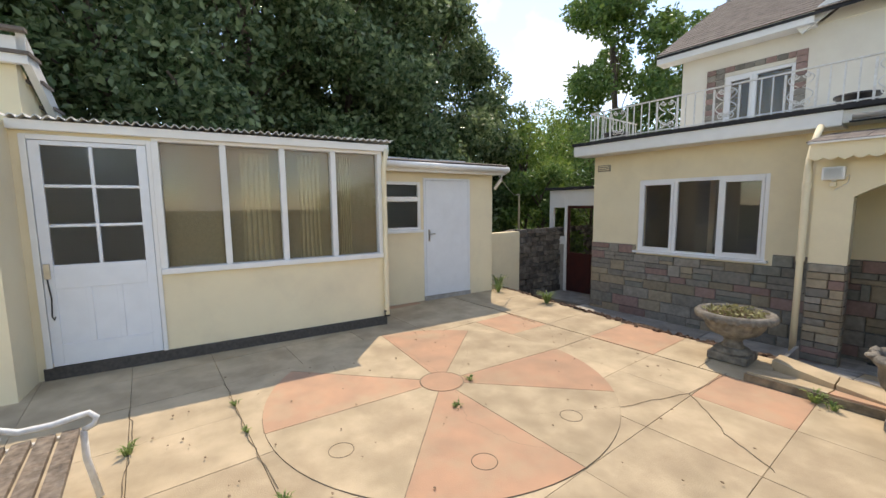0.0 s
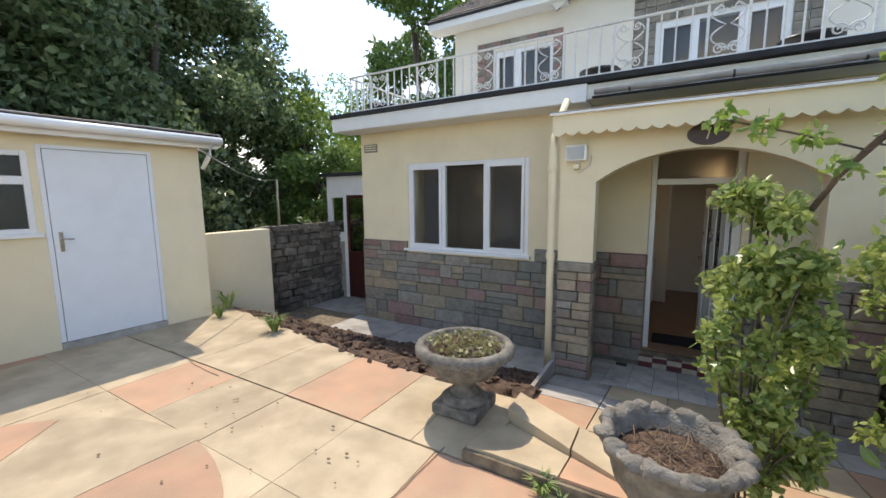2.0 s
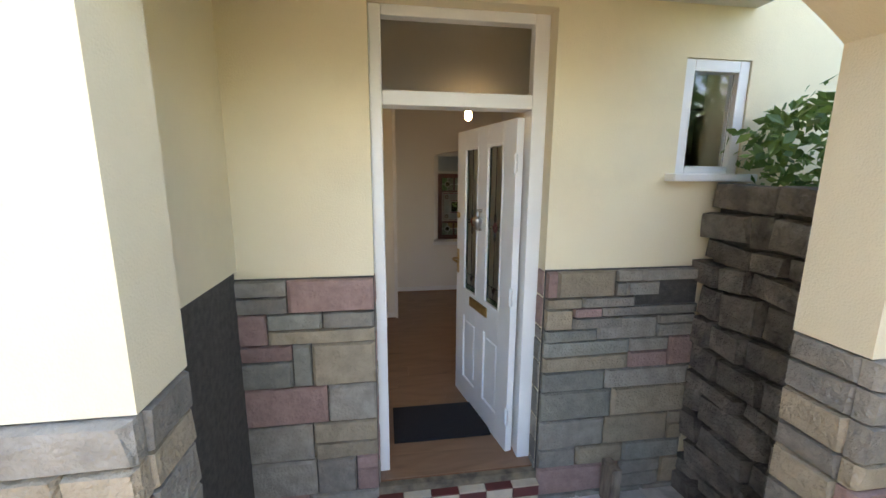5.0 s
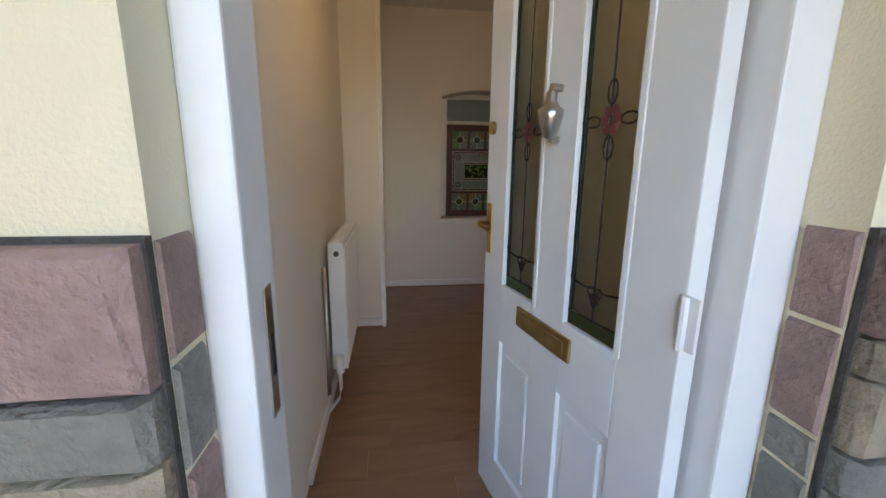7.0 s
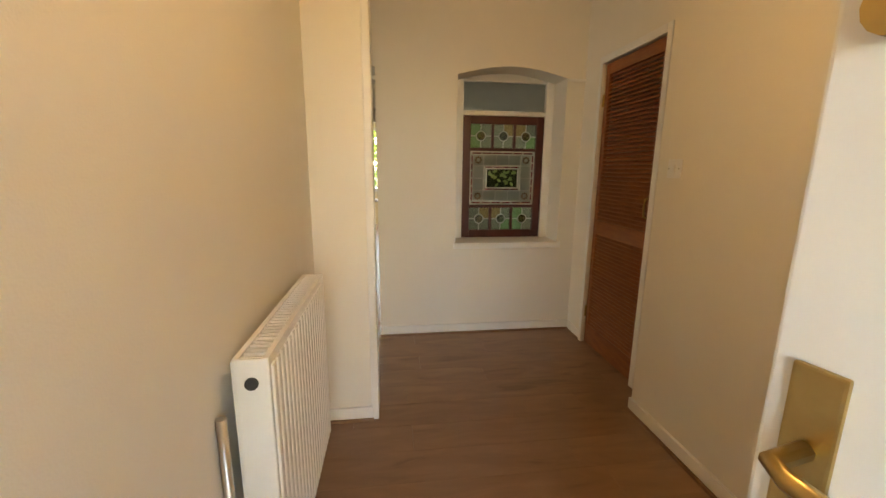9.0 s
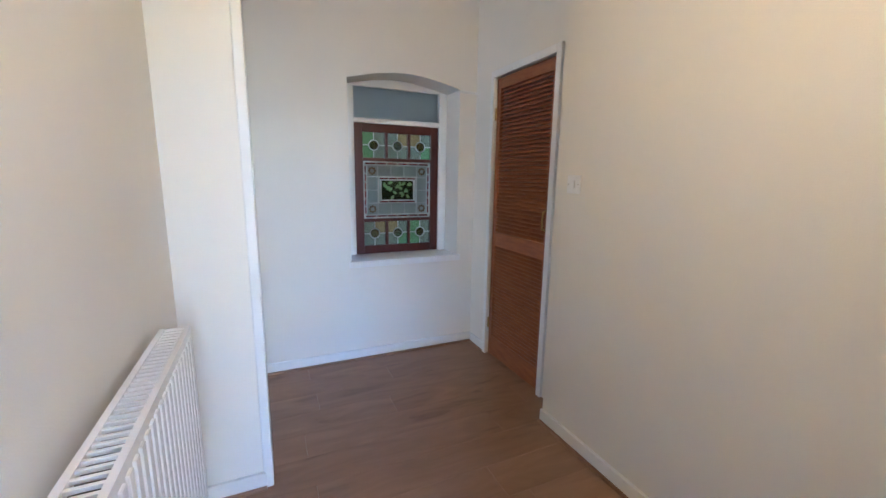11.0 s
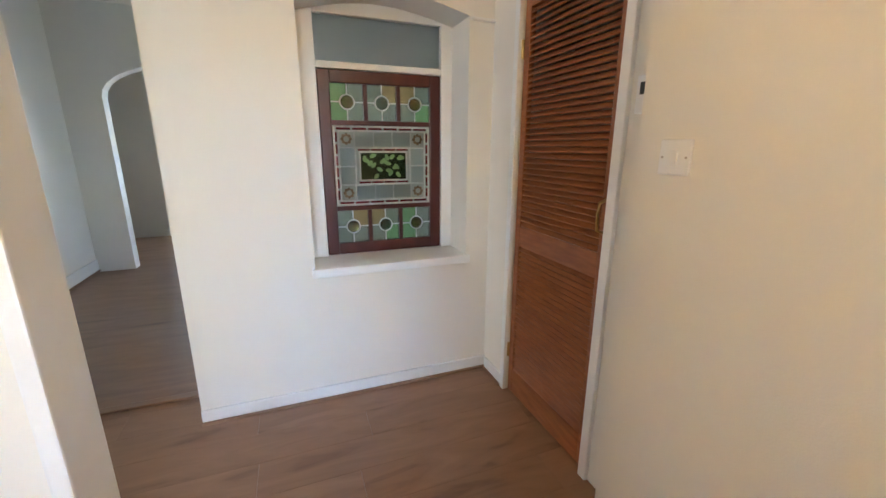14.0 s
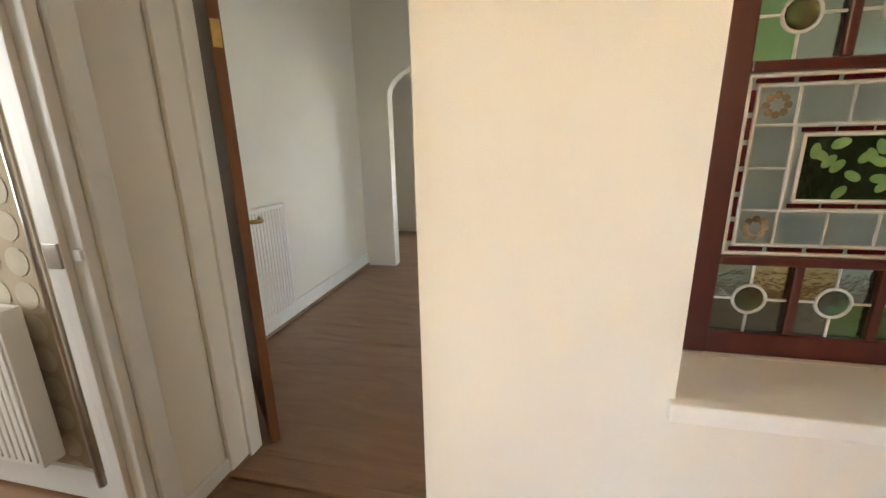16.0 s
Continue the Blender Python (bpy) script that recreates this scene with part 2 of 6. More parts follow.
def laminate():
    m = bpy.data.materials.new("oak_laminate")
    m.use_nodes = True
    n, l = m.node_tree.nodes, m.node_tree.links
    b = n["Principled BSDF"]
    g = n.new("ShaderNodeNewGeometry")
    mp = n.new("ShaderNodeMapping")
    mp.inputs["Scale"].default_value = (1.3, 5, 1)
    oi = n.new("ShaderNodeObjectInfo")
    ad = n.new("ShaderNodeVectorMath")
    ad.operation = "ADD"
    sc = n.new("ShaderNodeMath")
    sc.operation = "MULTIPLY"
    sc.inputs[1].default_value = 40
    l.new(oi.outputs["Random"], sc.inputs[0])
    l.new(g.outputs["Position"], ad.inputs[0])
    l.new(sc.outputs[0], ad.inputs[1])
    l.new(ad.outputs[0], mp.inputs["Vector"])
    t = n.new("ShaderNodeTexNoise")
    t.inputs["Scale"].default_value = 2.2
    t.inputs["Detail"].default_value = 8
    t.inputs["Distortion"].default_value = 0.8
    l.new(mp.outputs[0], t.inputs["Vector"])
    r = n.new("ShaderNodeValToRGB")
    e = r.color_ramp.elements
    e[0].position, e[0].color = 0.25, (0.155, 0.08, 0.043, 1)
    e[1].position, e[1].color = 0.38, (0.23, 0.128, 0.072, 1)
    k = e.new(0.72)
    k.color = (0.30, 0.172, 0.10, 1)
    l.new(t.outputs["Fac"], r.inputs["Fac"])
    l.new(r.outputs[0], b.inputs["Base Color"])
    b.inputs["Roughness"].default_value = 0.36
    bp = n.new("ShaderNodeBump")
    bp.inputs["Strength"].default_value = 0.06
    l.new(t.outputs["Fac"], bp.inputs["Height"])
    l.new(bp.outputs[0], b.inputs["Normal"])
    return m


OAK = laminate()
BULBM = bpy.data.materials.new("lit_bulb")
BULBM.use_nodes = True
BULBM.node_tree.nodes["Principled BSDF"].inputs["Emission Color"].default_value = (1, 0.62, 0.28, 1)
BULBM.node_tree.nodes["Principled BSDF"].inputs["Emission Strength"].default_value = 12


# ---- mesh helpers ----
def box(bm, x0, x1, y0, y1, z0, z1, bev=0.0, m=None):
    c = Matrix.Translation(((x0 + x1) / 2, (y0 + y1) / 2, (z0 + z1) / 2)) @ Matrix.Diagonal((x1 - x0, y1 - y0, z1 - z0, 1))
    vs = bmesh.ops.create_cube(bm, size=1, matrix=(m @ c) if m else c)["verts"]
    if bev:
        es = list({e for v in vs for e in v.link_edges})
        bmesh.ops.bevel(bm, geom=es, offset=bev, segments=2, affect="EDGES", profile=0.6)
    return bm


def cyl(bm, p, q, r, r2=None, seg=12):
    p, q = Vector(p), Vector(q)
    d = q - p
    m = Matrix.Translation((p + q) / 2) @ d.to_track_quat("Z", "Y").to_matrix().to_4x4()
    bmesh.ops.create_cone(bm, cap_ends=True, segments=seg, radius1=r, radius2=r if r2 is None else r2, depth=d.length, matrix=m)
    return bm


def lathe(bm, prof, seg=40, at=(0, 0, 0), wave=0.0, lobes=12):
    """Rings of (radius, height), closed at both ends."""
    rings = []
    for r, z in prof:
        ring = []
        for i in range(seg):
            a = 2 * math.pi * i / seg
            rr = r * (1 + wave * math.cos(lobes * a))
            ring.append(bm.verts.new((at[0] + rr * math.cos(a), at[1] + rr * math.sin(a), at[2] + z)))
        rings.append(ring)
    for a, b in zip(rings, rings[1:]):
        for i in range(seg):
            f = bm.faces.new((a[i], a[(i + 1) % seg], b[(i + 1) % seg], b[i]))
            f.smooth = True
    bm.faces.new(rings[0][::-1])
    bm.faces.new(rings[-1])
    return bm


def tube(bm, pts, r, seg=6):
    """A round bar along a line of points."""
    pts = [Vector(p) for p in pts]
    last = None
    for i, p in enumerate(pts):
        d = (pts[min(i + 1, len(pts) - 1)] - pts[max(i - 1, 0)]).normalized()
        u = d.cross(Vector((0.31, 0.17, 0.93))).normalized()
        v = d.cross(u)
        ring = [bm.verts.new(p + r * (u * math.cos(a) + v * math.sin(a))) for a in [2 * math.pi * k / seg for k in range(seg)]]
        if last:
            for k in range(seg):
                bm.faces.new((last[k], last[(k + 1) % seg], ring[(k + 1) % seg], ring[k])).smooth = True
        else:
            bm.faces.new(ring[::-1])
        last = ring
    bm.faces.new(last)
    return bm


def prism(bm, poly, y0, y1):
    """Extrudes an (x, z) outline from y0 to y1."""
    a = [bm.verts.new((x, y0, z)) for x, z in poly]
    b = [bm.verts.new((x, y1, z)) for x, z in poly]
    bm.faces.new(a)
    bm.faces.new(b[::-1])
    for i in range(len(poly)):
        j = (i + 1) % len(poly)
        bm.faces.new((a[i], b[i], b[j], a[j]))
    bmesh.ops.recalc_face_normals(bm, faces=bm.faces)
    return bm


def plate(bm, poly, z0, z1):
    """Extrudes an (x, y) outline from z0 to z1."""
    a = [bm.verts.new((x, y, z0)) for x, y in poly]
    b = [bm.verts.new((x, y, z1)) for x, y in poly]
    bm.faces.new(a[::-1])
    bm.faces.new(b)
    for i in range(len(poly)):
        j = (i + 1) % len(poly)
        bm.faces.new((a[i], a[j], b[j], b[i]))
    bmesh.ops.recalc_face_normals(bm, faces=bm.faces)
    return bm


def mesh_of(name, bm, material):
    me = bpy.data.meshes.new(name)
    bm.to_mesh(me)
    bm.free()
    me.materials.append(material)
    return me


def part(name, bm, material, parent, label=""):
    ob = new(name, mesh_of(name, bm, material))
    ob.parent = parent
    if label:
        ob["label"] = label
    return ob


def thing(name, label, category, at=(0, 0, 0), group="", kind=""):
    ob = new(name)
    ob.location = at
    return tagged(ob, label, category, group, kind)


def solid(name, bm, material, label, category, group="", kind=""):
    return tagged(new(name, mesh_of(name, bm, material)), label, category, group, kind)


def bx(*a, **k):
    return box(bmesh.new(), *a, **k)


def wall(name, axis, c0, c1, a0, a1, z0, z1, holes, material, label):
    """A wall of thickness c0..c1 across its axis, from a0 to a1 along it, with holes (a0, a1, z0, z1)."""
    bm = bmesh.new()
    cuts = sorted({a0, a1, *[h[0] for h in holes], *[h[1] for h in holes]})
    cuts = [c for c in cuts if a0 <= c <= a1]
    for p, q in zip(cuts, cuts[1:]):
        m = (p + q) / 2
        spans, z = [], z0
        for h in sorted([h for h in holes if h[0] < m < h[1]], key=lambda h: h[2]):
            if h[2] > z:
                spans.append((z, h[2]))
            z = h[3]
        if z < z1:
            spans.append((z, z1))
        for s, e in spans:
            if axis == "y":
                box(bm, p, q, c0, c1, s, e)
            else:
                box(bm, c0, c1, p, q, s, e)
    bmesh.ops.remove_doubles(bm, verts=bm.verts, dist=0.0005)
    return solid(name, bm, material, label, "wall", kind="structure")


# ---- ground and patio ----
PZ = 0.33
solid("ground", bx(-400, 400, -400, 400, -1.2, -0.45), GROUNDM, "bare earth under grass and scrub reaching far off", "ground", kind="structure")
patio = solid("patio_bed", bx(-9, 3.2, -6, 5.05, -0.6, PZ - 0.03), JOINT, "dark dirt bed showing in the joints between paving slabs", "paving", kind="structure")
bm = bmesh.new()
plate(bm, [(-9, 5.05), (-1.0, 5.05), (-1.0, 5.86), (-2.6, 5.86), (-6.3, 6.45), (-9, 6.5)], -0.6, PZ - 0.03)
solid("patio_bed", bm, JOINT, "dark dirt bed showing in the joints beside the flower bed", "paving", kind="structure")
# lower walk along the house, ramped slabs to the porch
solid("path_bed", bx(-9, -1.15, 7.62, 8.42, -0.6, -0.275), JOINT, "dirt bed under the grey path beside the house", "path", kind="structure")
solid("path_side", bx(-9, -5.0, 6.6, 16, -0.6, -0.28), SLAB_GREY, "grey concrete path round the corner of the house", "path", kind="structure")


def ramp(name, x0, x1, y0, y1, za, zb, thick, material):
    b = bmesh.new()
    v = [b.verts.new(p) for p in ((x0, y0, za - thick), (x1, y0, za - thick), (x1, y1, zb - thick), (x0, y1, zb - thick), (x0, y0, za), (x1, y0, za), (x1, y1, zb), (x0, y1, zb))]
    for f in ((3, 2, 1, 0), (4, 5, 6, 7), (0, 1, 5, 4), (1, 2, 6, 5), (2, 3, 7, 6), (3, 0, 4, 7)):
        b.faces.new([v[i] for i in f])
    return b


def slope_z(y):
    """Height of the way down from the patio to the front door."""
    if y < 7.25:
        return 0.40 + (y - 5.1) * (-0.02 - 0.40) / (7.25 - 5.1)
    return -0.02 + (y - 7.25) * (-0.20 + 0.02) / (8.36 - 7.25)


solid("walk_bed", ramp("w", -1.12, 1.45, 5.05, 7.25, slope_z(5.05) - 0.02, slope_z(7.25) - 0.02, 0.5, JOINT), JOINT, "dirt bed under the sloping slabs to the porch", "path", kind="structure")
solid("porch_bed", ramp("p", -1.14, 1.45, 7.25, 8.42, slope_z(7.25) - 0.012, slope_z(8.42) - 0.012, 0.4, JOINT), JOINT, "dark grout bed under the porch tiles", "floor", kind="structure")

# soil bed between the patio and the path
bm = bmesh.new()
NX, NY = 90, 40
vs = []
for j in range(NY + 1):
    for i in range(NX + 1):
        x = -5.6 + 4.55 * i / NX
        f = j / NY
        ys = 5.87 + max(0, -2.6 - x) * .16
        y = ys + (7.64 - ys) * f
        z = 0.31 - 0.58 * f ** 1.15
        z += 0.07 * (noise.fractal((x * 2.6, y * 2.6, 0), 1.0, 2.0, 5)) + 0.025 * noise.noise((x * 14, y * 14, 3))
        vs.append(bm.verts.new((x, y, z)))
for j in range(NY):
    for i in range(NX):
        k = j * (NX + 1) + i
        bm.faces.new((vs[k], vs[k + 1], vs[k + NX + 2], vs[k + NX + 1]))
solid("flower_bed", bm, SOIL, "dug-over reddish brown soil bed below the window", "soil", kind="structure")
bm = bmesh.new()
for i in range(420):
    x, f = random.uniform(-5.4, -1.15), random.random()
    ys = 5.87 + max(0, -2.6 - x) * .16
    y = ys + (7.6 - ys) * f
    z = 0.33 - 0.58 * f ** 1.15
    r = random.uniform(0.012, 0.045)
    vv = bmesh.ops.create_icosphere(bm, subdivisions=1, radius=r, matrix=Matrix.Translation((x, y, z)))["verts"]
    for v in vv:
        v.co += Vector((random.uniform(-1, 1), random.uniform(-1, 1), random.uniform(-1, 1))) * r * 0.35
solid("soil_clods", bm, SOIL, "loose crumbly clods of brown soil on the bed", "soil", kind="stuff")

# ---- house: outer walls ----
FY = 8.41
wall("wall_front", "y", FY, FY + 0.30, -4.84, 1.75, -0.5, 3.0, [(-3.865, -1.845, 1.05, 2.43), (-0.36, 0.54, -0.5, 2.47), (1.24, 1.62, 1.68, 2.28)], CREAM, "cream rendered front wall over stone cladding")
wall("wall_west", "x", -4.84, -4.73, FY + 0.30, 18.6, -0.5, 3.0, [], CREAM, "cream rendered side wall of the house")
wall("wall_rear", "y", 18.6, 18.9, -4.84, 5, -0.5, 3.0, [(-2.2, 1.6, 0.75, 2.2)], CREAM, "cream rear wall of the house with a wide window")
# the side opening is assumed, made to let daylight in
wall("wall_east", "x", 4.7, 5.0, FY + 0.3, 18.6, -0.5, 3.0, [(12.7, 14.2, 0.6, 2.2)], CREAM, "cream side wall of the house")
wall("wall_front_east", "y", FY, FY + 0.30, 1.75, 5.0, -0.5, 3.0, [], CREAM, "cream rendered wall beside the porch")
solid("roof_deck", bx(-5.05, 5.2, 8.02, 19.1, 3.0, 3.16), CEILM, "flat roof slab carrying the balcony", "roof", kind="structure")
solid("fascia", bx(-5.07, -1.05, 7.98, 8.02, 2.97, 3.17, 0.006), WHITE, "white painted fascia board under the flat roof", "fascia", kind="structure")
solid("soffit", bx(-5.05, -1.05, 8.02, FY, 2.965, 2.998), WHITE, "white painted soffit under the flat roof", "soffit", kind="structure")
solid("roof_edge", bx(-5.10, 5.2, 7.95, 8.25, 3.172, 3.235, 0.01), FELT, "black felt edge of the flat balcony roof", "roof edge", kind="structure")

# plinth band trim between render and stone
solid("trim", box(bx(-4.84, -3.90, FY - 0.012, FY, 1.175, 1.205, 0.004), -1.74, -1.13, FY - 0.012, FY, 1.175, 1.205, 0.004), CREAM, "thin cream edge where render meets stone cladding", "trim", kind="structure")

# ---- stone cladding ----
STONES = (ST_GREY,) * 5 + (ST_GREEN,) * 2 + (ST_PINK,) + (ST_BUFF,) * 3
stone_meshes = {}


def stone_mesh(material, k):
    key = (material.name, k)
    if key not in stone_meshes:
        rnd = random.Random(k * 7 + 3)
        b = bmesh.new()
        e = 0.04
        back = [b.verts.new((x, 0.5, z)) for x, z in ((-.5, -.5), (.5, -.5), (.5, .5), (-.5, .5))]
        side = [b.verts.new((x, -.25, z)) for x, z in ((-.5, -.5), (.5, -.5), (.5, .5), (-.5, .5))]
        fr = [b.verts.new((x + rnd.uniform(-.02, .02), -.5 - rnd.uniform(0, .25), z + rnd.uniform(-.02, .02))) for x, z in ((-.5 + e, -.5 + e), (.5 - e, -.5 + e), (.5 - e, .5 - e), (-.5 + e, .5 - e))]
        mid = b.verts.new((rnd.uniform(-.2, .2), -.62 - rnd.uniform(0, .2), rnd.uniform(-.2, .2)))
        for i in range(4):
            j = (i + 1) % 4
            b.faces.new((back[i], back[j], side[j], side[i]))
            b.faces.new((side[i], side[j], fr[j], fr[i]))
            b.faces.new((fr[i], fr[j], mid))
        stone_meshes[key] = mesh_of("stone", b, material)
    return stone_meshes[key]


def stone(parent, x0, x1, z0, z1, y, depth, material=None, turn=0.0, at=None):
    ob = new("stone", stone_mesh(material or random.choice(STONES), random.randrange(5)))
    ob.scale = (x1 - x0 - 0.007, depth, z1 - z0 - 0.007)
    ob.location = ((x0 + x1) / 2, y - depth / 2, (z0 + z1) / 2)
    if at:
        ob.rotation_euler = (0, 0, turn)
        ob.location = at
    ob.parent = parent
    return ob


def cladding(parent, x0, x1, z0, z1, y, seed, wide=(0.2, 0.55), hole=None):
    """Random-coursed rectangular stones; some courses split in two thin ones."""
    random.seed(seed)
    z = z1
    while z > z0 + 0.03:
        h = min(random.choice((0.12, 0.155, 0.18, 0.21)), z - z0)
        if z - h - z0 < 0.05:
            h = z - z0
        x = x0
        while x < x1 - 0.02:
            w = min(random.uniform(*wide), x1 - x)
            if x1 - x - w < 0.1:
                w = x1 - x
            if hole and z > hole[2] and x < hole[1] and x + w > hole[0]:
                if x < hole[0] - 0.03:
                    w = hole[0] - x
                else:
                    x = hole[1]
                    continue
            if h > 0.12 and random.random() < 0.3:
                s = h * random.uniform(0.35, 0.6)
                stone(parent, x, x + w, z - s, z, y, 0.03)
                stone(parent, x, x + w, z - h, z - s, y, 0.03)
            else:
                stone(parent, x, x + w, z - h, z, y, 0.03)
            x += w
        z -= h


facade = thing("stone_cladding", "coursed grey, buff and pink stone cladding below the window", "stone cladding", kind="structure")
part("mortar", box(box(bx(-4.84, -3.89, FY - 0.012, FY + 0.001, 0.99, 1.175), -1.74, -1.13, FY - 0.012, FY + 0.001, 0.99, 1.175), -4.84, -1.13, FY - 0.012, FY + 0.001, -0.40, 0.99), MORTAR, facade)
cladding(facade, -4.84, -1.13, 1.0, 1.172, FY - 0.008, 3, hole=(-3.89, -1.74, 0.98))
cladding(facade, -4.84, -1.13, -0.36, 1.0, FY - 0.008, 4)
left = thing("stone_cladding", "rock-faced pink and grey stone cladding beside the front door", "stone cladding", kind="structure")
part("mortar", bx(-1.12, -0.359, FY - 0.012, FY + 0.001, -0.30, 1.19), MORTAR, left)
for x0, x1, z0, z1, m in ((-.775, -.359, 1.02, 1.187, ST_PINK), (-1.11, -.775, 1.105, 1.187, ST_GREY), (-1.11, -.775, 1.02, 1.105, ST_GREY), (-.615, -.359, .935, 1.02, ST_GREY), (-.875, -.615, .935, 1.02, ST_GREEN),
                          (-1.11, -.875, .86, 1.02, ST_PINK), (-.875, -.359, .86, .935, ST_BUFF), (-.675, -.359, .63, .86, ST_BUFF), (-.765, -.675, .63, .86, ST_GREEN), (-1.11, -.765, .775, .86, ST_PINK), (-1.11, -.765, .63, .775, ST_GREEN)):
    stone(left, x0, x1, z0, z1, FY - 0.008, 0.035, m)
cladding(left, -1.11, -.359, -0.22, 0.63, FY - 0.008, 11)
right = thing("stone_cladding", "grey stone cladding with a pink corner stone beside the front door", "stone cladding", kind="structure")
part("mortar", bx(0.54, 1.45, FY - 0.012, FY + 0.001, -0.30, 1.19), MORTAR, right)
for x0, x1, z0, z1, m in ((.541, .60, 1.04, 1.187, ST_PINK), (.60, .935, 1.04, 1.187, ST_BUFF), (.935, 1.09, 1.12, 1.187, ST_GREY), (.935, 1.0, 1.04, 1.12, ST_GREY), (1.0, 1.2, 1.04, 1.12, ST_GREY), (1.09, 1.45, 1.12, 1.187, ST_GREY),
                          (.541, .75, .98, 1.04, ST_BUFF), (.75, 1.06, .98, 1.04, ST_GREY), (.541, .70, .86, .98, ST_BUFF), (.70, .87, .925, .98, ST_PINK), (.87, 1.45, .925, .98, ST_GREY), (.70, 1.0, .86, .925, ST_GREY), (.541, .85, .79, .86, ST_GREEN)):
    stone(right, x0, x1, z0, z1, FY - 0.008, 0.035, m)
cladding(right, 0.85, 1.45, 0.79, 0.92, FY - 0.008, 31)
cladding(right, 0.541, 1.45, -0.22, 0.79, FY - 0.008, 23)

for x, t, seed in ((-.362, math.pi / 2, 3), (.542, -math.pi / 2, 6)):
    rs = thing("stone_reveal", "narrow stone returns of the front door reveal", "stone cladding", kind="structure")
    random.seed(seed)
    z = 1.187
    first = True
    while z > -0.1:
        h = .15 if first else random.uniform(.07, .2)
        s = stone(rs, 0, .085, z - h, z, 0, .02, ST_PINK if first else None, t, (x + (.004 if x > 0 else -.004), FY + .043, z - h / 2))
        first = False
        z -= h

# ---- porch arch ----
PY, PD = 7.23, 0.20
bm = bmesh.new()
pts = [(-1.13, 1.23), (-0.78, 1.23), (-0.78, 2.035)]
AX, AW, AR = 0.07, 0.85, 0.275
for i in range(1, 24):
    u = AW * (i / 12 - 1)
    pts.append((AX + u, 2.035 + math.sqrt(1.451 ** 2 - u * u) - 1.451 + AR))
pts += [(0.92, 2.035), (0.92, 1.23), (1.34, 1.23), (1.34, 2.655), (-1.13, 2.655)]
prism(bm, pts, PY, PY + PD)
solid("porch_arch", bm, CREAM, "cream rendered porch front with a shallow arch", "arch", kind="structure")
solid("porch_side", bx(-1.13, -1.0, PY + PD, FY, 1.23, 2.66), CREAM, "cream rendered side of the porch", "wall", kind="structure")
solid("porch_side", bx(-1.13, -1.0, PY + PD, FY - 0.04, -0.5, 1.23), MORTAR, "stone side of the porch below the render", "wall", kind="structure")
solid("porch_ceiling", bx(-1.13, 1.6, PY + PD, FY, 2.53, 2.57), CEILM, "cream painted porch ceiling", "ceiling", kind="structure")


def pillar(x0, x1, seed):
    random.seed(seed)
    p = thing("stone_pillar", "square pillar of thin buff and grey stone courses under the porch arch", "pillar", group="porch pillars")
    part("core", bx(x0 + .02, x1 - .02, PY + .02, PY + PD - 0.002, -0.5, 1.228), MORTAR, p)
    z = 1.228
    while z > -0.08:
        h = random.uniform(0.07, 0.12)
        s = random.uniform(0.35, 0.65)
        xm = x0 + (x1 - x0) * s
        for a, b in ((x0, xm), (xm, x1)) if random.random() < 0.6 else ((x0, x1),):
            stone(p, a, b, z - h, z, PY + 0.02, 0.04, random.choice((ST_GREY, ST_BUFF, ST_GREY, ST_BUFF, ST_GREY, ST_BUFF, ST_GREY, ST_PINK)))
        for sx, t in ((x0, -math.pi / 2), (x1, math.pi / 2)):
            o = stone(p, 0, PD - 0.02, z - h, z, 0, 0.04, random.choice((ST_GREY, ST_BUFF)), t, (sx + (0.02 - 0.0) * (1 if sx == x0 else -1), PY + PD / 2 + 0.01, z - h / 2))
        z -= h


pillar(-1.13, -0.78, 5)
pillar(0.92, 1.34, 8)

# scalloped canopy over the arch
bm = bmesh.new()
poly = [(-1.16, 2.66), (-1.16, 2.50)]
n = 21
for i in range(n):
    xa = -1.16 + 2.56 * i / n
    w = 2.56 / n
    for k in range(1, 7):
        poly.append((xa + w * k / 6, 2.50 - 0.035 * math.sin(math.pi * k / 6)))
poly.append((1.40, 2.66))
prism(bm, poly, 7.02, 7.045)
canopy = thing("porch_canopy", "cream scalloped timber canopy with slate-topped edge over the porch", "canopy")
part("scalloped_board", bm, CREAM, canopy)
bm = bmesh.new()
prism(bm, [(-1.18, 2.66), (1.42, 2.66), (1.42, 2.68), (-1.18, 2.68)], 6.98, 7.3)
part("top_board", bm, WHITE, canopy)
solid("canopy_soffit", bx(-1.13, 1.34, 7.045, PY, 2.62, 2.65), CREAM, "cream soffit behind the scalloped board", "soffit", kind="structure")
roof = thing("porch_roof", "low lean-to roof of worn dark tiles over the porch", "roof", kind="structure")
part("deck", ramp("d", -1.2, 1.5, 7.08, 8.0, 2.69, 2.86, 0.02, FELT), FELT, roof)
tm = bmesh.new()
box(tm, -0.5, 0.5, -0.5, 0.5, -0.5, 0.5)
tmesh = mesh_of("roof_tile", tm, SLATE)
for r in range(5):
    for c in range(11):
        o = new("roof_tile", tmesh)
        o.scale = (0.235, 0.26, 0.014)
        y = 7.0 + 0.12 + r * 0.18
        o.location = (-1.2 + 0.125 + c * 0.2455, y, 2.69 + (y - 7.08) * 0.185 + 0.012)
        o.rotation_euler = (math.atan(0.185) + 0.03, 0, random.uniform(-.02, .02))
        o.parent = roof

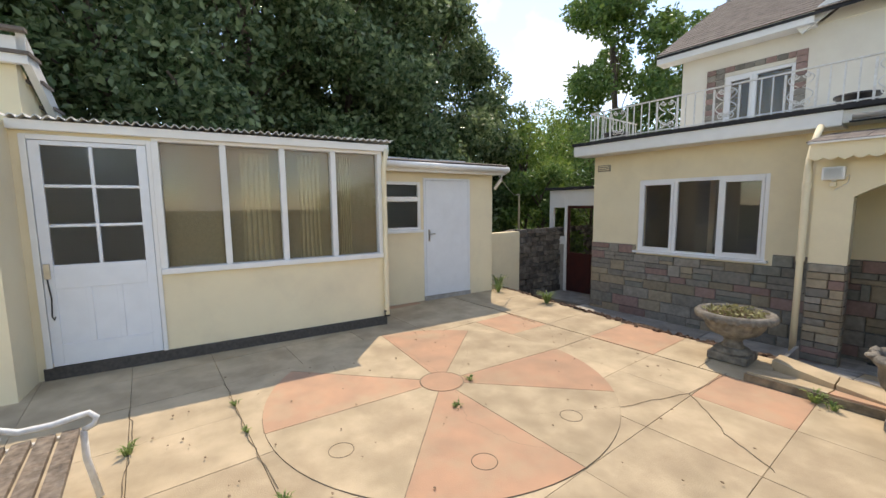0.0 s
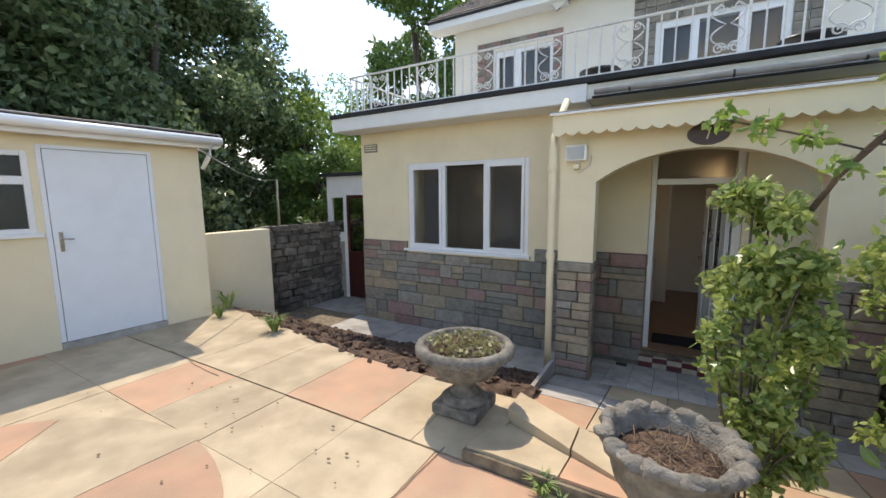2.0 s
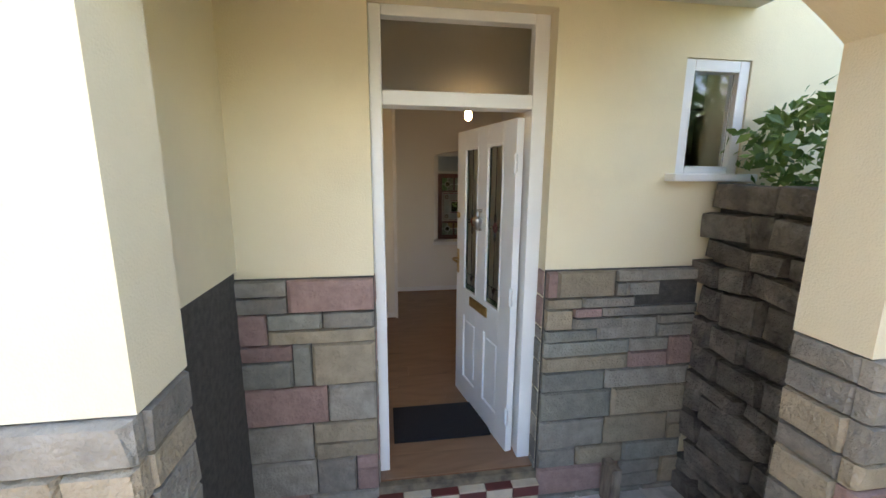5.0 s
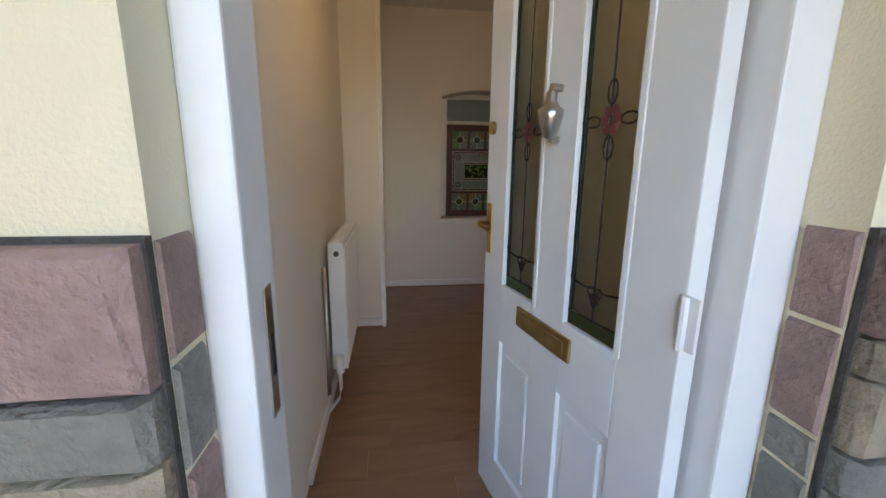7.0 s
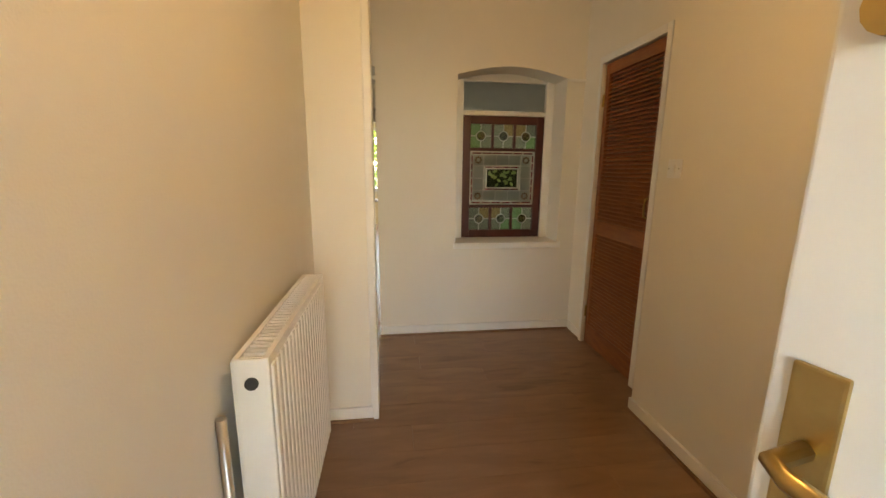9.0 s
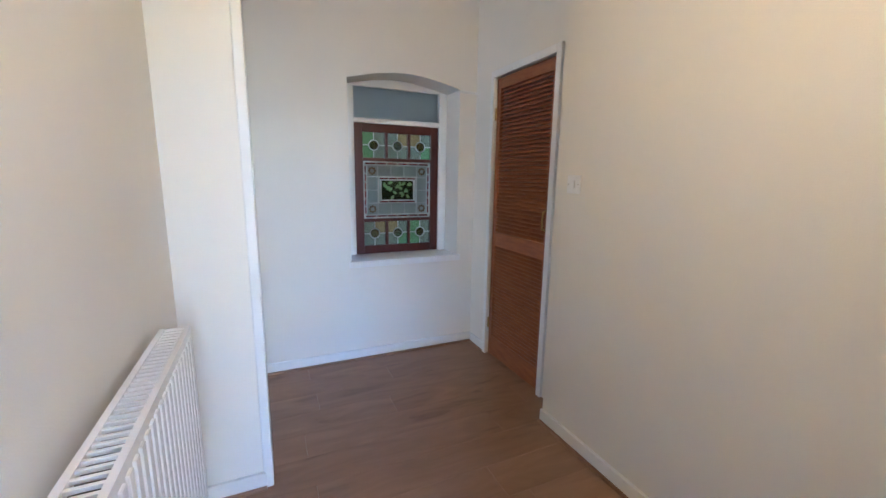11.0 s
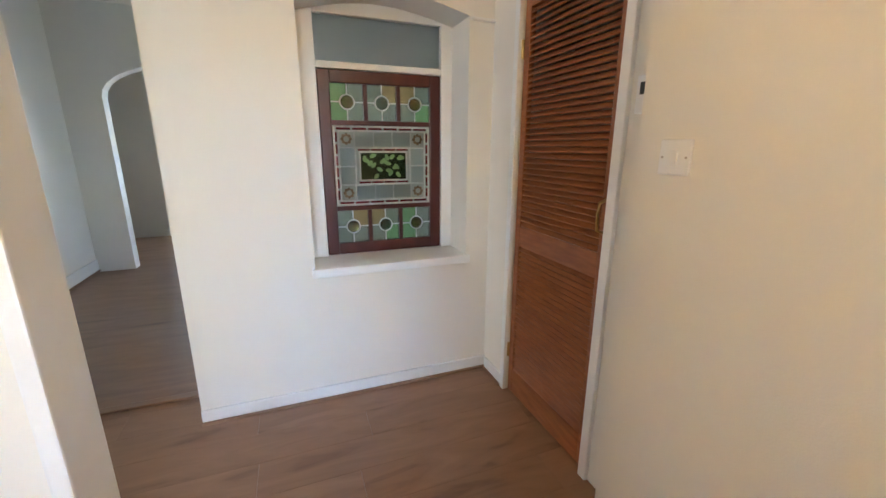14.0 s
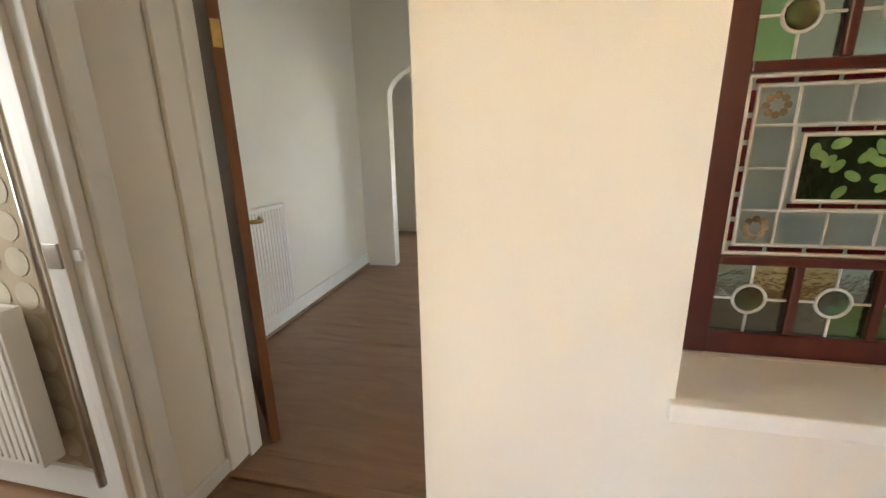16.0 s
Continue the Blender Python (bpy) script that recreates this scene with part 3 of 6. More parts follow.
rl = thing("rolled_sheet", "long grey roll of sheeting lying along the balcony edge", "roll")
part("bracket", bx(-0.98, 1.7, 7.935, 7.98, 2.99, 3.01, .003), FELT, rl)
part("roll", tube(bmesh.new(), [(-0.95 + .2 * k, 7.90 + .006 * math.sin(k * 2.1), 3.045 + .004 * math.sin(k * 1.3)) for k in range(14)], .035, 14), SLAB_GREY, rl)
for x in (-0.6, 0.3, 1.2):
    part("tie", cyl(bmesh.new(), (x, 7.90, 3.045), (x + .02, 7.90, 3.045), .038, seg=14), BLACKP, rl)

# downpipe, hopper, flood light, plaque
dp = thing("downpipe", "cream painted rainwater downpipe fixed beside the porch pillar", "downpipe")
part("pipe", tube(bmesh.new(), [(-1.22, 7.80, 2.96), (-1.22, 7.6, 2.8), (-1.2, 7.25, 2.5), (-1.19, 7.17, 2.35), (-1.19, 7.17, 1.2), (-1.19, 7.17, 0.03)], 0.037, 12), CREAM, dp)
for z in (1.25, 2.15):
    part("collar", cyl(bmesh.new(), (-1.19, 7.17, z), (-1.19, 7.17, z + 0.07), 0.045, seg=14), CREAM, dp)
part("shoe", tube(bmesh.new(), [(-1.19, 7.17, 0.06), (-1.19, 7.16, 0.0), (-1.19, 7.10, -0.05)], 0.042, 10), BLACKP, dp)

fl = thing("flood_light", "white square flood light with a sensor on the porch wall", "light")
part("housing", bx(-1.06, -0.86, PY - 0.10, PY - 0.03, 2.24, 2.39, 0.012), UPVC, fl)
part("lens", bx(-1.04, -0.88, PY - 0.105, PY - 0.099, 2.255, 2.375, 0.004), FROST, fl)
part("bracket", bx(-0.98, -0.94, PY - 0.03, PY, 2.22, 2.30, 0.004), UPVC, fl)
part("sensor", bx(-0.99, -0.93, PY - 0.07, PY - 0.01, 2.16, 2.21, 0.012), CREAM, fl)
part("cable", tube(bmesh.new(), [(-0.86, PY - 0.03, 2.28), (-0.83, PY - 0.02, 2.29), (-0.84, PY - 0.008, 2.2), (-0.95, PY - 0.008, 2.12)], 0.005), UPVC, fl)

bm = bmesh.new()
bmesh.ops.create_cone(bm, cap_ends=True, segments=48, radius1=0.5, radius2=0.48, depth=1, matrix=Matrix.Translation((0.11, PY - 0.012, 2.42)) @ Matrix.Rotation(math.pi / 2, 4, "X") @ Matrix.Diagonal((0.31, 0.19, 0.02, 1)))
pl = thing("house_plaque", "oval brown house plaque above the arch", "plaque")
part("plate", bm, PLAQUE, pl)
part("mark", tube(bmesh.new(), [(0.10, PY - 0.026, 2.37), (0.112, PY - 0.026, 2.42), (0.125, PY - 0.026, 2.47)], 0.006), WHITE, pl, "white scratched stroke")


# ---- windows ----
def upvc_window(name, x0, x1, z0, z1, y, lights, label, sill=True, group=""):
    w = thing(name, label, "window", group=group)
    f = 0.06
    part("frame", box(box(box(box(bmesh.new(), x0, x0 + f, y - .02, y + .05, z0, z1, .006), x1 - f, x1, y - .02, y + .05, z0, z1, .006), x0 + f, x1 - f, y - .02, y + .05, z1 - f, z1, .006), x0 + f, x1 - f, y - .02, y + .05, z0, z0 + f, .006), UPVC, w)
    edges = [x0 + f] + [x0 + (x1 - x0) * t for t in lights] + [x1 - f]
    for i in range(len(edges) - 1):
        a, b = edges[i], edges[i + 1]
        if i:
            a += 0.03
            part("mullion", bx(a - .06, a, y - .02, y + .05, z0 + f, z1 - f, .005), UPVC, w)
        if i < len(edges) - 2:
            b -= 0.03
        s = 0.045
        if len(lights) and i != 1:
            part("sash", box(box(box(box(bmesh.new(), a, a + s, y - .04, y + .01, z0 + f, z1 - f, .006), b - s, b, y - .04, y + .01, z0 + f, z1 - f, .006), a + s, b - s, y - .04, y + .01, z1 - f - s, z1 - f, .006), a + s, b - s, y - .04, y + .01, z0 + f, z0 + f + s, .006), UPVC, w)
        p = part("pane", bx(a, b, y + .012, y + .02, z0 + f, z1 - f), GLASS, w)
        p.visible_shadow = False
    if sill:
        part("sill", bx(x0 - .06, x1 + .05, y - .11, y + .02, z0 - .02, z0 + .02, .008), UPVC, w)
    return w


upvc_window("window_1", -3.865, -1.845, 1.05, 2.43, FY + 0.03, (0.325, 0.675), "white three-light plastic window with a projecting sill")
upvc_window("window_2", 1.24, 1.62, 1.68, 2.28, FY + 0.03, (), "small white window with a sill inside the porch")
# room behind the front window
solid("room_floor", bx(-4.73, -0.60, FY + .3, 12, -0.3, -0.02), OAK, "plain floor of the room behind the window", "floor", kind="structure")
# assumed wall, keeps the papered room's added lamp out of the window
wall("wall_room", "y", 10.2, 10.3, -4.73, -0.60, -0.3, 2.72, [], DIMWALL, "back wall of the front room, coloured dark for the dim interior")
# assumed wall, added so window_2 does not look into the bright room
wall("wall_east_room", "y", 12.46, 12.56, 1.50, 4.7, -0.3, 2.72, [], INWALL, "assumed plain wall, added to close off the next room's light")
solid("ceiling", bx(-4.73, 4.7, FY + .3, 18.6, 2.72, 2.98), CEILM, "cream painted ceiling indoors", "ceiling", kind="structure")
# ---- hall ----
solid("floor", bx(-4.7, 4.7, 12.0, 18.6, -0.3, -0.014), OAK, "laminate floor of the rooms beyond the hall", "floor", kind="structure")
hallf = solid("floor_hall", bx(-1.2, 1.6, FY - 0.02, 12.0, -0.3, -0.012), JOINT, "hall subfloor under oak laminate boards", "floor", kind="structure")
wall("wall_hall_left", "x", -0.60, -0.45, FY + .3, 10.98, -0.02, 2.75, [], INWALL, "warm white painted hall wall behind the radiator")
wall("wall_partition", "y", 10.98, 11.135, -1.16, -0.168, -0.02, 2.75, [], INWALL, "warm white partition end beside the radiator")
wall("wall_hall_right", "x", 1.205, 1.50, FY + .3, 10.90, -0.02, 2.75, [], INWALL, "warm white plain hall wall with a light switch")
wall("wall_closet", "x", 1.353, 1.50, 10.90, 12.034, -0.02, 2.75, [(11.11, 11.77, -0.02, 2.0)], INWALL, "warm white wall holding the louvred door")
wall("wall_back", "y", 12.035, 12.45, -0.18, 1.50, -0.02, 2.75, [(0.40, 1.215, 0.70, 2.03)], INWALL, "white painted back wall of the hall with a deep window recess")
wall("wall_back_head", "y", 12.035, 12.45, -1.10, -0.18, 1.97, 2.75, [], INWALL, "painted wall over the opening to the next room")
wall("wall_lobby", "x", -1.25, -1.10, 11.135, 12.45, -0.02, 2.75, [(11.20, 12.02, -0.02, 2.02)], INWALL, "warm white lobby wall with an open doorway")
wall("wall_closet_back", "x", 1.9, 2.0, 10.5, 12.4, -0.02, 2.75, [], INWALL, "closet wall behind the louvred door")

# arched head of the window recess
bm = bmesh.new()
arc = [(1.215 - 0.815 * k / 16, 1.945 + 0.065 * math.sin(math.pi * k / 16)) for k in range(17)]
prism(bm, [(0.40, 2.05), (0.40, 1.945)] + arc[::-1][1:-1] + [(1.215, 1.945), (1.215, 2.05)], 12.033, 12.255)
solid("trim_recess_head", bm, INWALL, "shallow curved plaster head of the window recess", "trim", kind="structure")

# oak laminate boards
BW = 0.19
y = FY + 0.02
random.seed(12)
bb = bmesh.new()
box(bb, -0.5, 0.5, -0.5, 0.5, -0.5, 0.5)
bdm = mesh_of("board", bb, OAK)
while y < 12.45:
    x = -1.1 - random.uniform(0, 1.0)
    w = min(BW, 12.45 - y)
    while x < 1.5:
        ln = 1.25
        a, b = max(x, -1.1), min(x + ln, 1.5)
        if b - a > 0.05:
            o = new("board", bdm)
            o.scale = (b - a - 0.0012, w - 0.0012, 0.012)
            o.location = ((a + b) / 2, y + w / 2, -0.006)
            o.parent = hallf
        x += ln
    y += BW


def skirting(x0, x1, y0, y1, h=0.075):
    b = bx(x0, x1, y0, y1, 0.014, h, 0.004)
    solid("baseboard", b, WHITE, "white painted skirting board along the wall", "skirting", kind="structure")
    dx, dy = (0.012, 0) if x1 - x0 < y1 - y0 else (0, 0.012)
    solid("trim", bx(x0 - dx, x1 + dx, y0 - dy, y1 + dy, 0.0, 0.013, 0.003), OAK, "narrow oak beading at the foot of the skirting", "trim", kind="structure")


skirting(-0.18, 1.353, 12.017, 12.034)
skirting(1.336, 1.352, 11.80, 12.0)
skirting(1.187, 1.204, FY + 0.35, 10.90)
skirting(-0.449, -0.434, FY + 0.95, 10.97)
skirting(-0.45, -0.19, 10.962, 10.979)
skirting(-1.099, -1.083, 12.09, 12.40)
solid("trim", bx(-0.20, -0.163, 10.968, 11.14, 0.0, 2.72, 0.006), WHITE, "white corner bead on the end of the partition", "trim", kind="structure")
bm = bx(-1.12, -0.16, 12.28, 12.33, 0.0, 0.014, 0.005)
solid("threshold_strip", bm, OAK, "oak floor strip across the opening to the next room", "threshold", kind="structure")

# recess window: white frame, frosted top light, mahogany sash with leaded glass
GX0, GX1, GZ0, GZ1, GY = 0.487, 1.148, 0.732, 1.70, 12.285
lw = thing("stained_window", "mahogany window of leaded stained glass under a frosted top light", "window")
fr = bmesh.new()
box(fr, 0.40, GX0 - .002, 12.26, 12.33, .70, 2.03, .004)
box(fr, GX1 + .002, 1.215, 12.26, 12.33, .70, 2.03, .004)
box(fr, GX0 - .002, GX1 + .002, 12.26, 12.33, .70, GZ0 - .002, .002)
box(fr, GX0 - .002, GX1 + .002, 12.26, 12.33, GZ1 + .002, GZ1 + .035, .004)
box(fr, GX0 - .002, GX1 + .002, 12.26, 12.33, 1.95, 2.03, .004)
part("frame", fr, WHITE, lw)
part("top_light", bx(GX0, GX1, 12.293, 12.30, GZ1 + .035, 1.95), TOPGL, lw, "grey frosted glass pane")
part("sill", bx(0.385, 1.235, 12.012, 12.258, .686, .731, .006), WHITE, lw)
sash = bmesh.new()
S = 0.062
CX0, CX1 = GX0 + S, GX1 - S
R1, R2 = GZ1 - 0.245, GZ0 + 0.245
box(sash, GX0, CX0, GY - .015, GY + .025, GZ0, GZ1, .006)
box(sash, CX1, GX1, GY - .015, GY + .025, GZ0, GZ1, .006)
for a, b in ((GZ0, GZ0 + S), (R2, R2 + .025), (R1 - .025, R1), (GZ1 - S, GZ1)):
    box(sash, CX0, CX1, GY - .013, GY + .023, a, b, .005)
cw = (CX1 - CX0) / 3
for k in (1, 2):
    for a, b in ((GZ0 + S, R2), (R1, GZ1 - S)):
        box(sash, CX0 + k * cw - .011, CX0 + k * cw + .011, GY - .012, GY + .022, a, b, .004)
part("sash", sash, MAHOG, lw, "dark red mahogany sash")


def ring(bm, x, z, r, w, y, seg=24):
    tube(bm, [(x + r * math.cos(2 * math.pi * k / seg), y, z + r * math.sin(2 * math.pi * k / seg)) for k in range(seg + 1)], w, 5)


for row, (a, b) in enumerate(((R1, GZ1 - S), (GZ0 + S, R2))):
    for k in range(3):
        x0, x1 = CX0 + k * cw + .011, CX0 + (k + 1) * cw - .011
        if k == 0:
            x0 = CX0
        if k == 2:
            x1 = CX1
        xm, zm = (x0 + x1) / 2, (a + b) / 2
        tints = ((GL_GREEN, GL_CLEAR, GL_GREEN, GL_CLEAR), (GL_CLEAR, GL_AMBER, GL_CLEAR, GL_CLEAR), (GL_AMBER, GL_CLEAR, GL_CLEAR, GL_GREEN))[(k + row) % 3]
        for q, (p0, p1, q0, q1) in enumerate(((x0, xm, zm, b), (xm, x1, zm, b), (x0, xm, a, zm), (xm, x1, a, zm))):
            part("pane", bx(p0, p1, GY + .002, GY + .006, q0, q1), tints[q], lw)
        cb = bmesh.new()
        ring(cb, xm, zm, 0.037, 0.0045, GY - .002)
        for p, q in (((x0, zm), (xm - .037, zm)), ((xm + .037, zm), (x1, zm)), ((xm, a), (xm, zm - .037)), ((xm, zm + .037), (xm, b))):
            cyl(cb, (p[0], GY, p[1]), (q[0], GY, q[1]), 0.0035, seg=6)
        part("came", cb, LEADW, lw, "pale leading round a glass roundel")
        rb = bmesh.new()
        bmesh.ops.create_uvsphere(rb, u_segments=20, v_segments=10, radius=1, matrix=Matrix.Translation((xm, GY, zm)) @ Matrix.Diagonal((.034, .012, .034, 1)))
        for f in rb.faces:
            f.smooth = True
        part("roundel", rb, (GL_AMBER, GL_CLEAR, GL_AMBER)[k], lw, "domed bullseye glass roundel")
# middle panel
M0, M1, N0, N1 = CX0, CX1, R2 + .025, R1 - .025
part("pane", bx(M0, M1, GY + .004, GY + .008, N0, N1), GL_GREY, lw)
cb = bmesh.new()


def came_rect(b, x0, x1, z0, z1, r):
    for p, q in (((x0, z0), (x1, z0)), ((x1, z0), (x1, z1)), ((x1, z1), (x0, z1)), ((x0, z1), (x0, z0))):
        cyl(b, (p[0], GY, p[1]), (q[0], GY, q[1]), r, seg=6)


I = 0.028
came_rect(cb, M0 + .006, M1 - .006, N0 + .006, N1 - .006, .006)
came_rect(cb, M0 + I, M1 - I, N0 + I, N1 - I, .0045)
J = 0.115
came_rect(cb, M0 + J, M1 - J, N0 + J, N1 - J, .005)
came_rect(cb, M0 + J + .022, M1 - J - .022, N0 + J + .022, N1 - J - .022, .005)
K = 0.112
for xx in (M0 + K, M0 + K + (M1 - M0 - 2 * K) / 3, M0 + K + 2 * (M1 - M0 - 2 * K) / 3, M1 - K):
    for a, b in ((N0 + I, N0 + J), (N1 - J, N1 - I)):
        cyl(cb, (xx, GY, a), (xx, GY, b), .0035, seg=6)
for zz in (N0 + J, (N0 + N1) / 2, N1 - J):
    for a, b in ((M0 + I, M0 + J), (M1 - J, M1 - I)):
        cyl(cb, (a, GY, zz), (b, GY, zz), .0035, seg=6)
part("came", cb, LEADW, lw, "pale leading in a square border pattern")
db = bmesh.new()
for k in range(6):
    t0, t1 = M0 + .014 + k * (M1 - M0 - .028) / 6 + .006, M0 + .014 + (k + 1) * (M1 - M0 - .028) / 6 - .006
    for zz in (N0 + .011, N1 - I + .006):
        box(db, t0, t1, GY - .002, GY + .003, zz, zz + .011)
for k in range(6):
    t0, t1 = N0 + .03 + k * (N1 - N0 - .06) / 6 + .006, N0 + .03 + (k + 1) * (N1 - N0 - .06) / 6 - .006
    for xx in (M0 + .011, M1 - I + .006):
        box(db, xx, xx + .011, GY - .002, GY + .003, t0, t1)
for k in range(4):
    t0, t1 = M0 + J + .01 + k * (M1 - M0 - 2 * J - .02) / 4 + .004, M0 + J + .01 + (k + 1) * (M1 - M0 - 2 * J - .02) / 4 - .004
    for zz in (N0 + J + .006, N1 - J - .016):
        box(db, t0, t1, GY - .002, GY + .003, zz, zz + .010)
part("border_glass", db, GL_RED, lw, "short dark red border pieces")
part("centre_pane", bx(M0 + J + .024, M1 - J - .024, GY + .0, GY + .003, N0 + J + .024, N1 - J - .024), GL_DARK, lw, "dark green glass painted with leaves")
random.seed(3)
lf = bmesh.new()
for k in range(20):
    x, z, a = random.uniform(M0 + J + .045, M1 - J - .045), random.uniform(N0 + J + .04, N1 - J - .04), random.uniform(0, 6.28)
    bmesh.ops.create_circle(lf, cap_ends=True, segments=10, radius=1, matrix=Matrix.Translation((x, GY - .002 - k * .0002, z)) @ Matrix.Rotation(a, 4, "Y") @ Matrix.Rotation(math.pi / 2, 4, "X") @ Matrix.Diagonal((.019, .011, 1, 1)))
part("leaf_motif", lf, GL_LEAF, lw, "cluster of pale green painted leaves")
for x in (M0 + .07, M1 - .07):
    for z in (N0 + .07, N1 - .07):
        fb = bmesh.new()
        for k in range(8):
            a = 2 * math.pi * k / 8
            bmesh.ops.create_circle(fb, cap_ends=True, segments=8, radius=.009, matrix=Matrix.Translation((x + .022 * math.cos(a), GY + .0015, z + .022 * math.sin(a))) @ Matrix.Rotation(math.pi / 2, 4, "X"))
        part("flower_motif", fb, TWIG, lw, "brown painted daisy")

# small plaster ledge beside the recess
solid("picture_rail", bx(1.22, 1.352, 12.012, 12.034, 1.925, 1.94, .004), WHITE, "short white picture rail beside the window", "trim", kind="structure")

# louvred door
ld = thing("louvred_door", "varnished orange-brown louvred closet door, closed", "door")
LY0, LY1, LX = 11.135, 11.756, 1.362
stile = 0.042
part("stile", bx(LX, LX + .03, LY0, LY0 + stile, .01, 1.98, .004), LOUV, ld)
part("stile", bx(LX, LX + .03, LY1 - stile, LY1, .01, 1.98, .004), LOUV, ld)
for a, b in ((.01, .15), (.84, .94), (1.91, 1.98)):
    part("rail", bx(LX + .001, LX + .029, LY0 + stile, LY1 - stile, a, b, .003), LOUV, ld)
sb = bmesh.new()
box(sb, -.0145, .0145, -(LY1 - LY0) / 2 + stile, (LY1 - LY0) / 2 - stile, -.0035, .0035, .001)
sm = mesh_of("slat", sb, LOUV)
for a, b, k in ((.15, .84, 27), (.94, 1.91, 38)):
    for i in range(k):
        o = new("slat", sm)
        o.location = (LX + .015, (LY0 + LY1) / 2, a + (i + .5) * (b - a) / k)
        o.rotation_euler = (0, radians(-42), 0)
        o.parent = ld
h = part("handle", tube(bmesh.new(), [(LX - .001, LY0 + .022, 1.02), (LX - .03, LY0 + .022, 1.03), (LX - .034, LY0 + .022, 1.09), (LX - .03, LY0 + .022, 1.13), (LX - .001, LY0 + .022, 1.14)], .006, 8), BRASS, ld, "brass pull handle")
for z in (1.75, .25):
    part("hinge", cyl(bmesh.new(), (LX - .004, LY1 + .004, z - .04), (LX - .004, LY1 + .004, z + .04), .007, seg=8), BRASS, ld)
bm = bmesh.new()
box(bm, 1.335, 1.36, LY0 - .045, LY0 - .004, 0, 2.03, .004)
box(bm, 1.335, 1.36, LY1 + .008, LY1 + .045, 0, 2.03, .004)
box(bm, 1.335, 1.36, LY0 - .004, LY1 + .008, 1.985, 2.03, .004)
solid("door_frame", bm, WHITE, "white painted frame round the louvred door", "door frame", kind="structure")

# light switch, ceiling pull
ls = thing("light_switch", "white plastic single light switch on the hall wall", "switch")
part("plate", bx(1.196, 1.205, 10.735, 10.82, 1.255, 1.34, .003), UPVC, ls)
part("rocker", bx(1.190, 1.197, 10.767, 10.788, 1.28, 1.315, .002), UPVC, ls)
for yy in (10.745, 10.81):
    part("screw", cyl(bmesh.new(), (1.194, yy, 1.2975), (1.197, yy, 1.2975), .003, seg=8), CHROME, ls)


tm_ = thing("thermostat", "white room thermostat with a small dark display", "thermostat")
part("case", bx(1.325, 1.353, 10.955, 11.045, 1.42, 1.53, .004), UPVC, tm_)
part("display", bx(1.323, 1.3255, 10.985, 11.03, 1.475, 1.51, .001), BLACKP, tm_, "dark grey display")
part("button", bx(1.321, 1.3255, 11.0, 11.02, 1.445, 1.455, .001), UPVC, tm_)
sk = thing("strike_plate", "worn metal strike plate in the front door frame", "latch")
part("plate", bx(-0.3005, -0.297, FY + .15, FY + .185, .86, 1.08, .001), CHROME, sk)
# no hole cut, a black strip paints the slot's darkness on the plate
part("slot", bx(-0.2975, -0.2955, FY + .16, FY + .176, .93, 1.0, .0005), BLACKP, sk, "black strip for the darkness in the latch slot")

# ---- radiators ----
def radiator(name, x, y0, y1, z0, z1, label, face=1, depth=0.10, top=True):
    r = thing(name, label, "radiator")
    d = depth * face
    xa, xb = sorted((x + .035 * face, x + d))
    pf = bmesh.new()
    xo = x + d
    n = int((y1 - y0) / 0.034)
    p, q = sorted((xo - .014 * face, xo - .002 * face))
    box(pf, p, q, y0, y1, z0, z1, .004)
    fp = part("front_panel", pf, RADM, r)
    # pressed ribs
    p, q = sorted((xo - .012 * face, xo + .004 * face))
    wd = (y1 - y0 - .024) / n
    rib = mesh_of("rib", bx(p, q, -wd / 2 + .006, wd / 2 - .006, z0 + .02, z1 - .02, .003), RADM)
    for i in range(n):
        o = new("rib", rib)
        o.location = (0, y0 + .012 + wd * (i + .5), 0)
        o.parent = fp
    p, q = sorted((x + .03 * face, x + .042 * face))
    part("back_panel", bx(p, q, y0, y1, z0, z1, .004), RADM, r)
    for a, b in ((y0, y0 + .006), (y1 - .006, y1)):
        part("side_panel", bx(xa, xb - .0, a - .002, b + .002, z0, z1 + .004, .003), RADM, r)
    if top:
        gb = bmesh.new()
        k = int((y1 - y0) / .021)
        for i in range(k):
            a = y0 + .01 + (y1 - y0 - .02) * i / k
            box(gb, xa + .012, xb - .012, a, a + .007, z1 - .004, z1 + .003)
        box(gb, xa, xa + .013, y0, y1, z1 - .006, z1 + .005)
        box(gb, xb - .013, xb, y0, y1, z1 - .006, z1 + .005)
        part("top_grille", gb, RADM, r, "slotted white top grille")
    xm = (xa + xb) / 2
    # black block painted in for the darkness seen between the grille slots
    part("shade_block", bx(xa + .014, xb - .016, y0 + .012, y1 - .012, z0 + .05, z1 - .012), BLACKP, r, "black block for the shade below the top grille")
    part("valve", cyl(cyl(bmesh.new(), (xm, y0 - .05, z0 + .04), (xm, y0 + .02, z0 + .04), .012), (xm, y0 - .035, z0 + .0), (xm, y0 - .035, z0 + .09), .02), UPVC, r, "white valve head")
    part("pipe", tube(bmesh.new(), [(xm, y0 - .035, z0 + .01), (xm, y0 - .035, z0 - .09), (xm - .01 * face, y0 - .05, z0 - .14), (x + .01 * face, y0 - .06, .02)], .009, 8), WHITE, r)
    part("bleed_cap", cyl(bmesh.new(), (xm, y0 - .008, z1 - .05), (xm, y0 + .004, z1 - .05), .014), BLACKP, r)
    return r


radiator("radiator", -0.45, 9.90, 10.58, 0.225, 0.89, "white double panel radiator with slotted top on the hall wall", depth=.108)
pb = tube(bmesh.new(), [(-.44, 9.87, .10), (-.435, 9.87, .30), (-.435, 9.87, .78)], .011, 8)
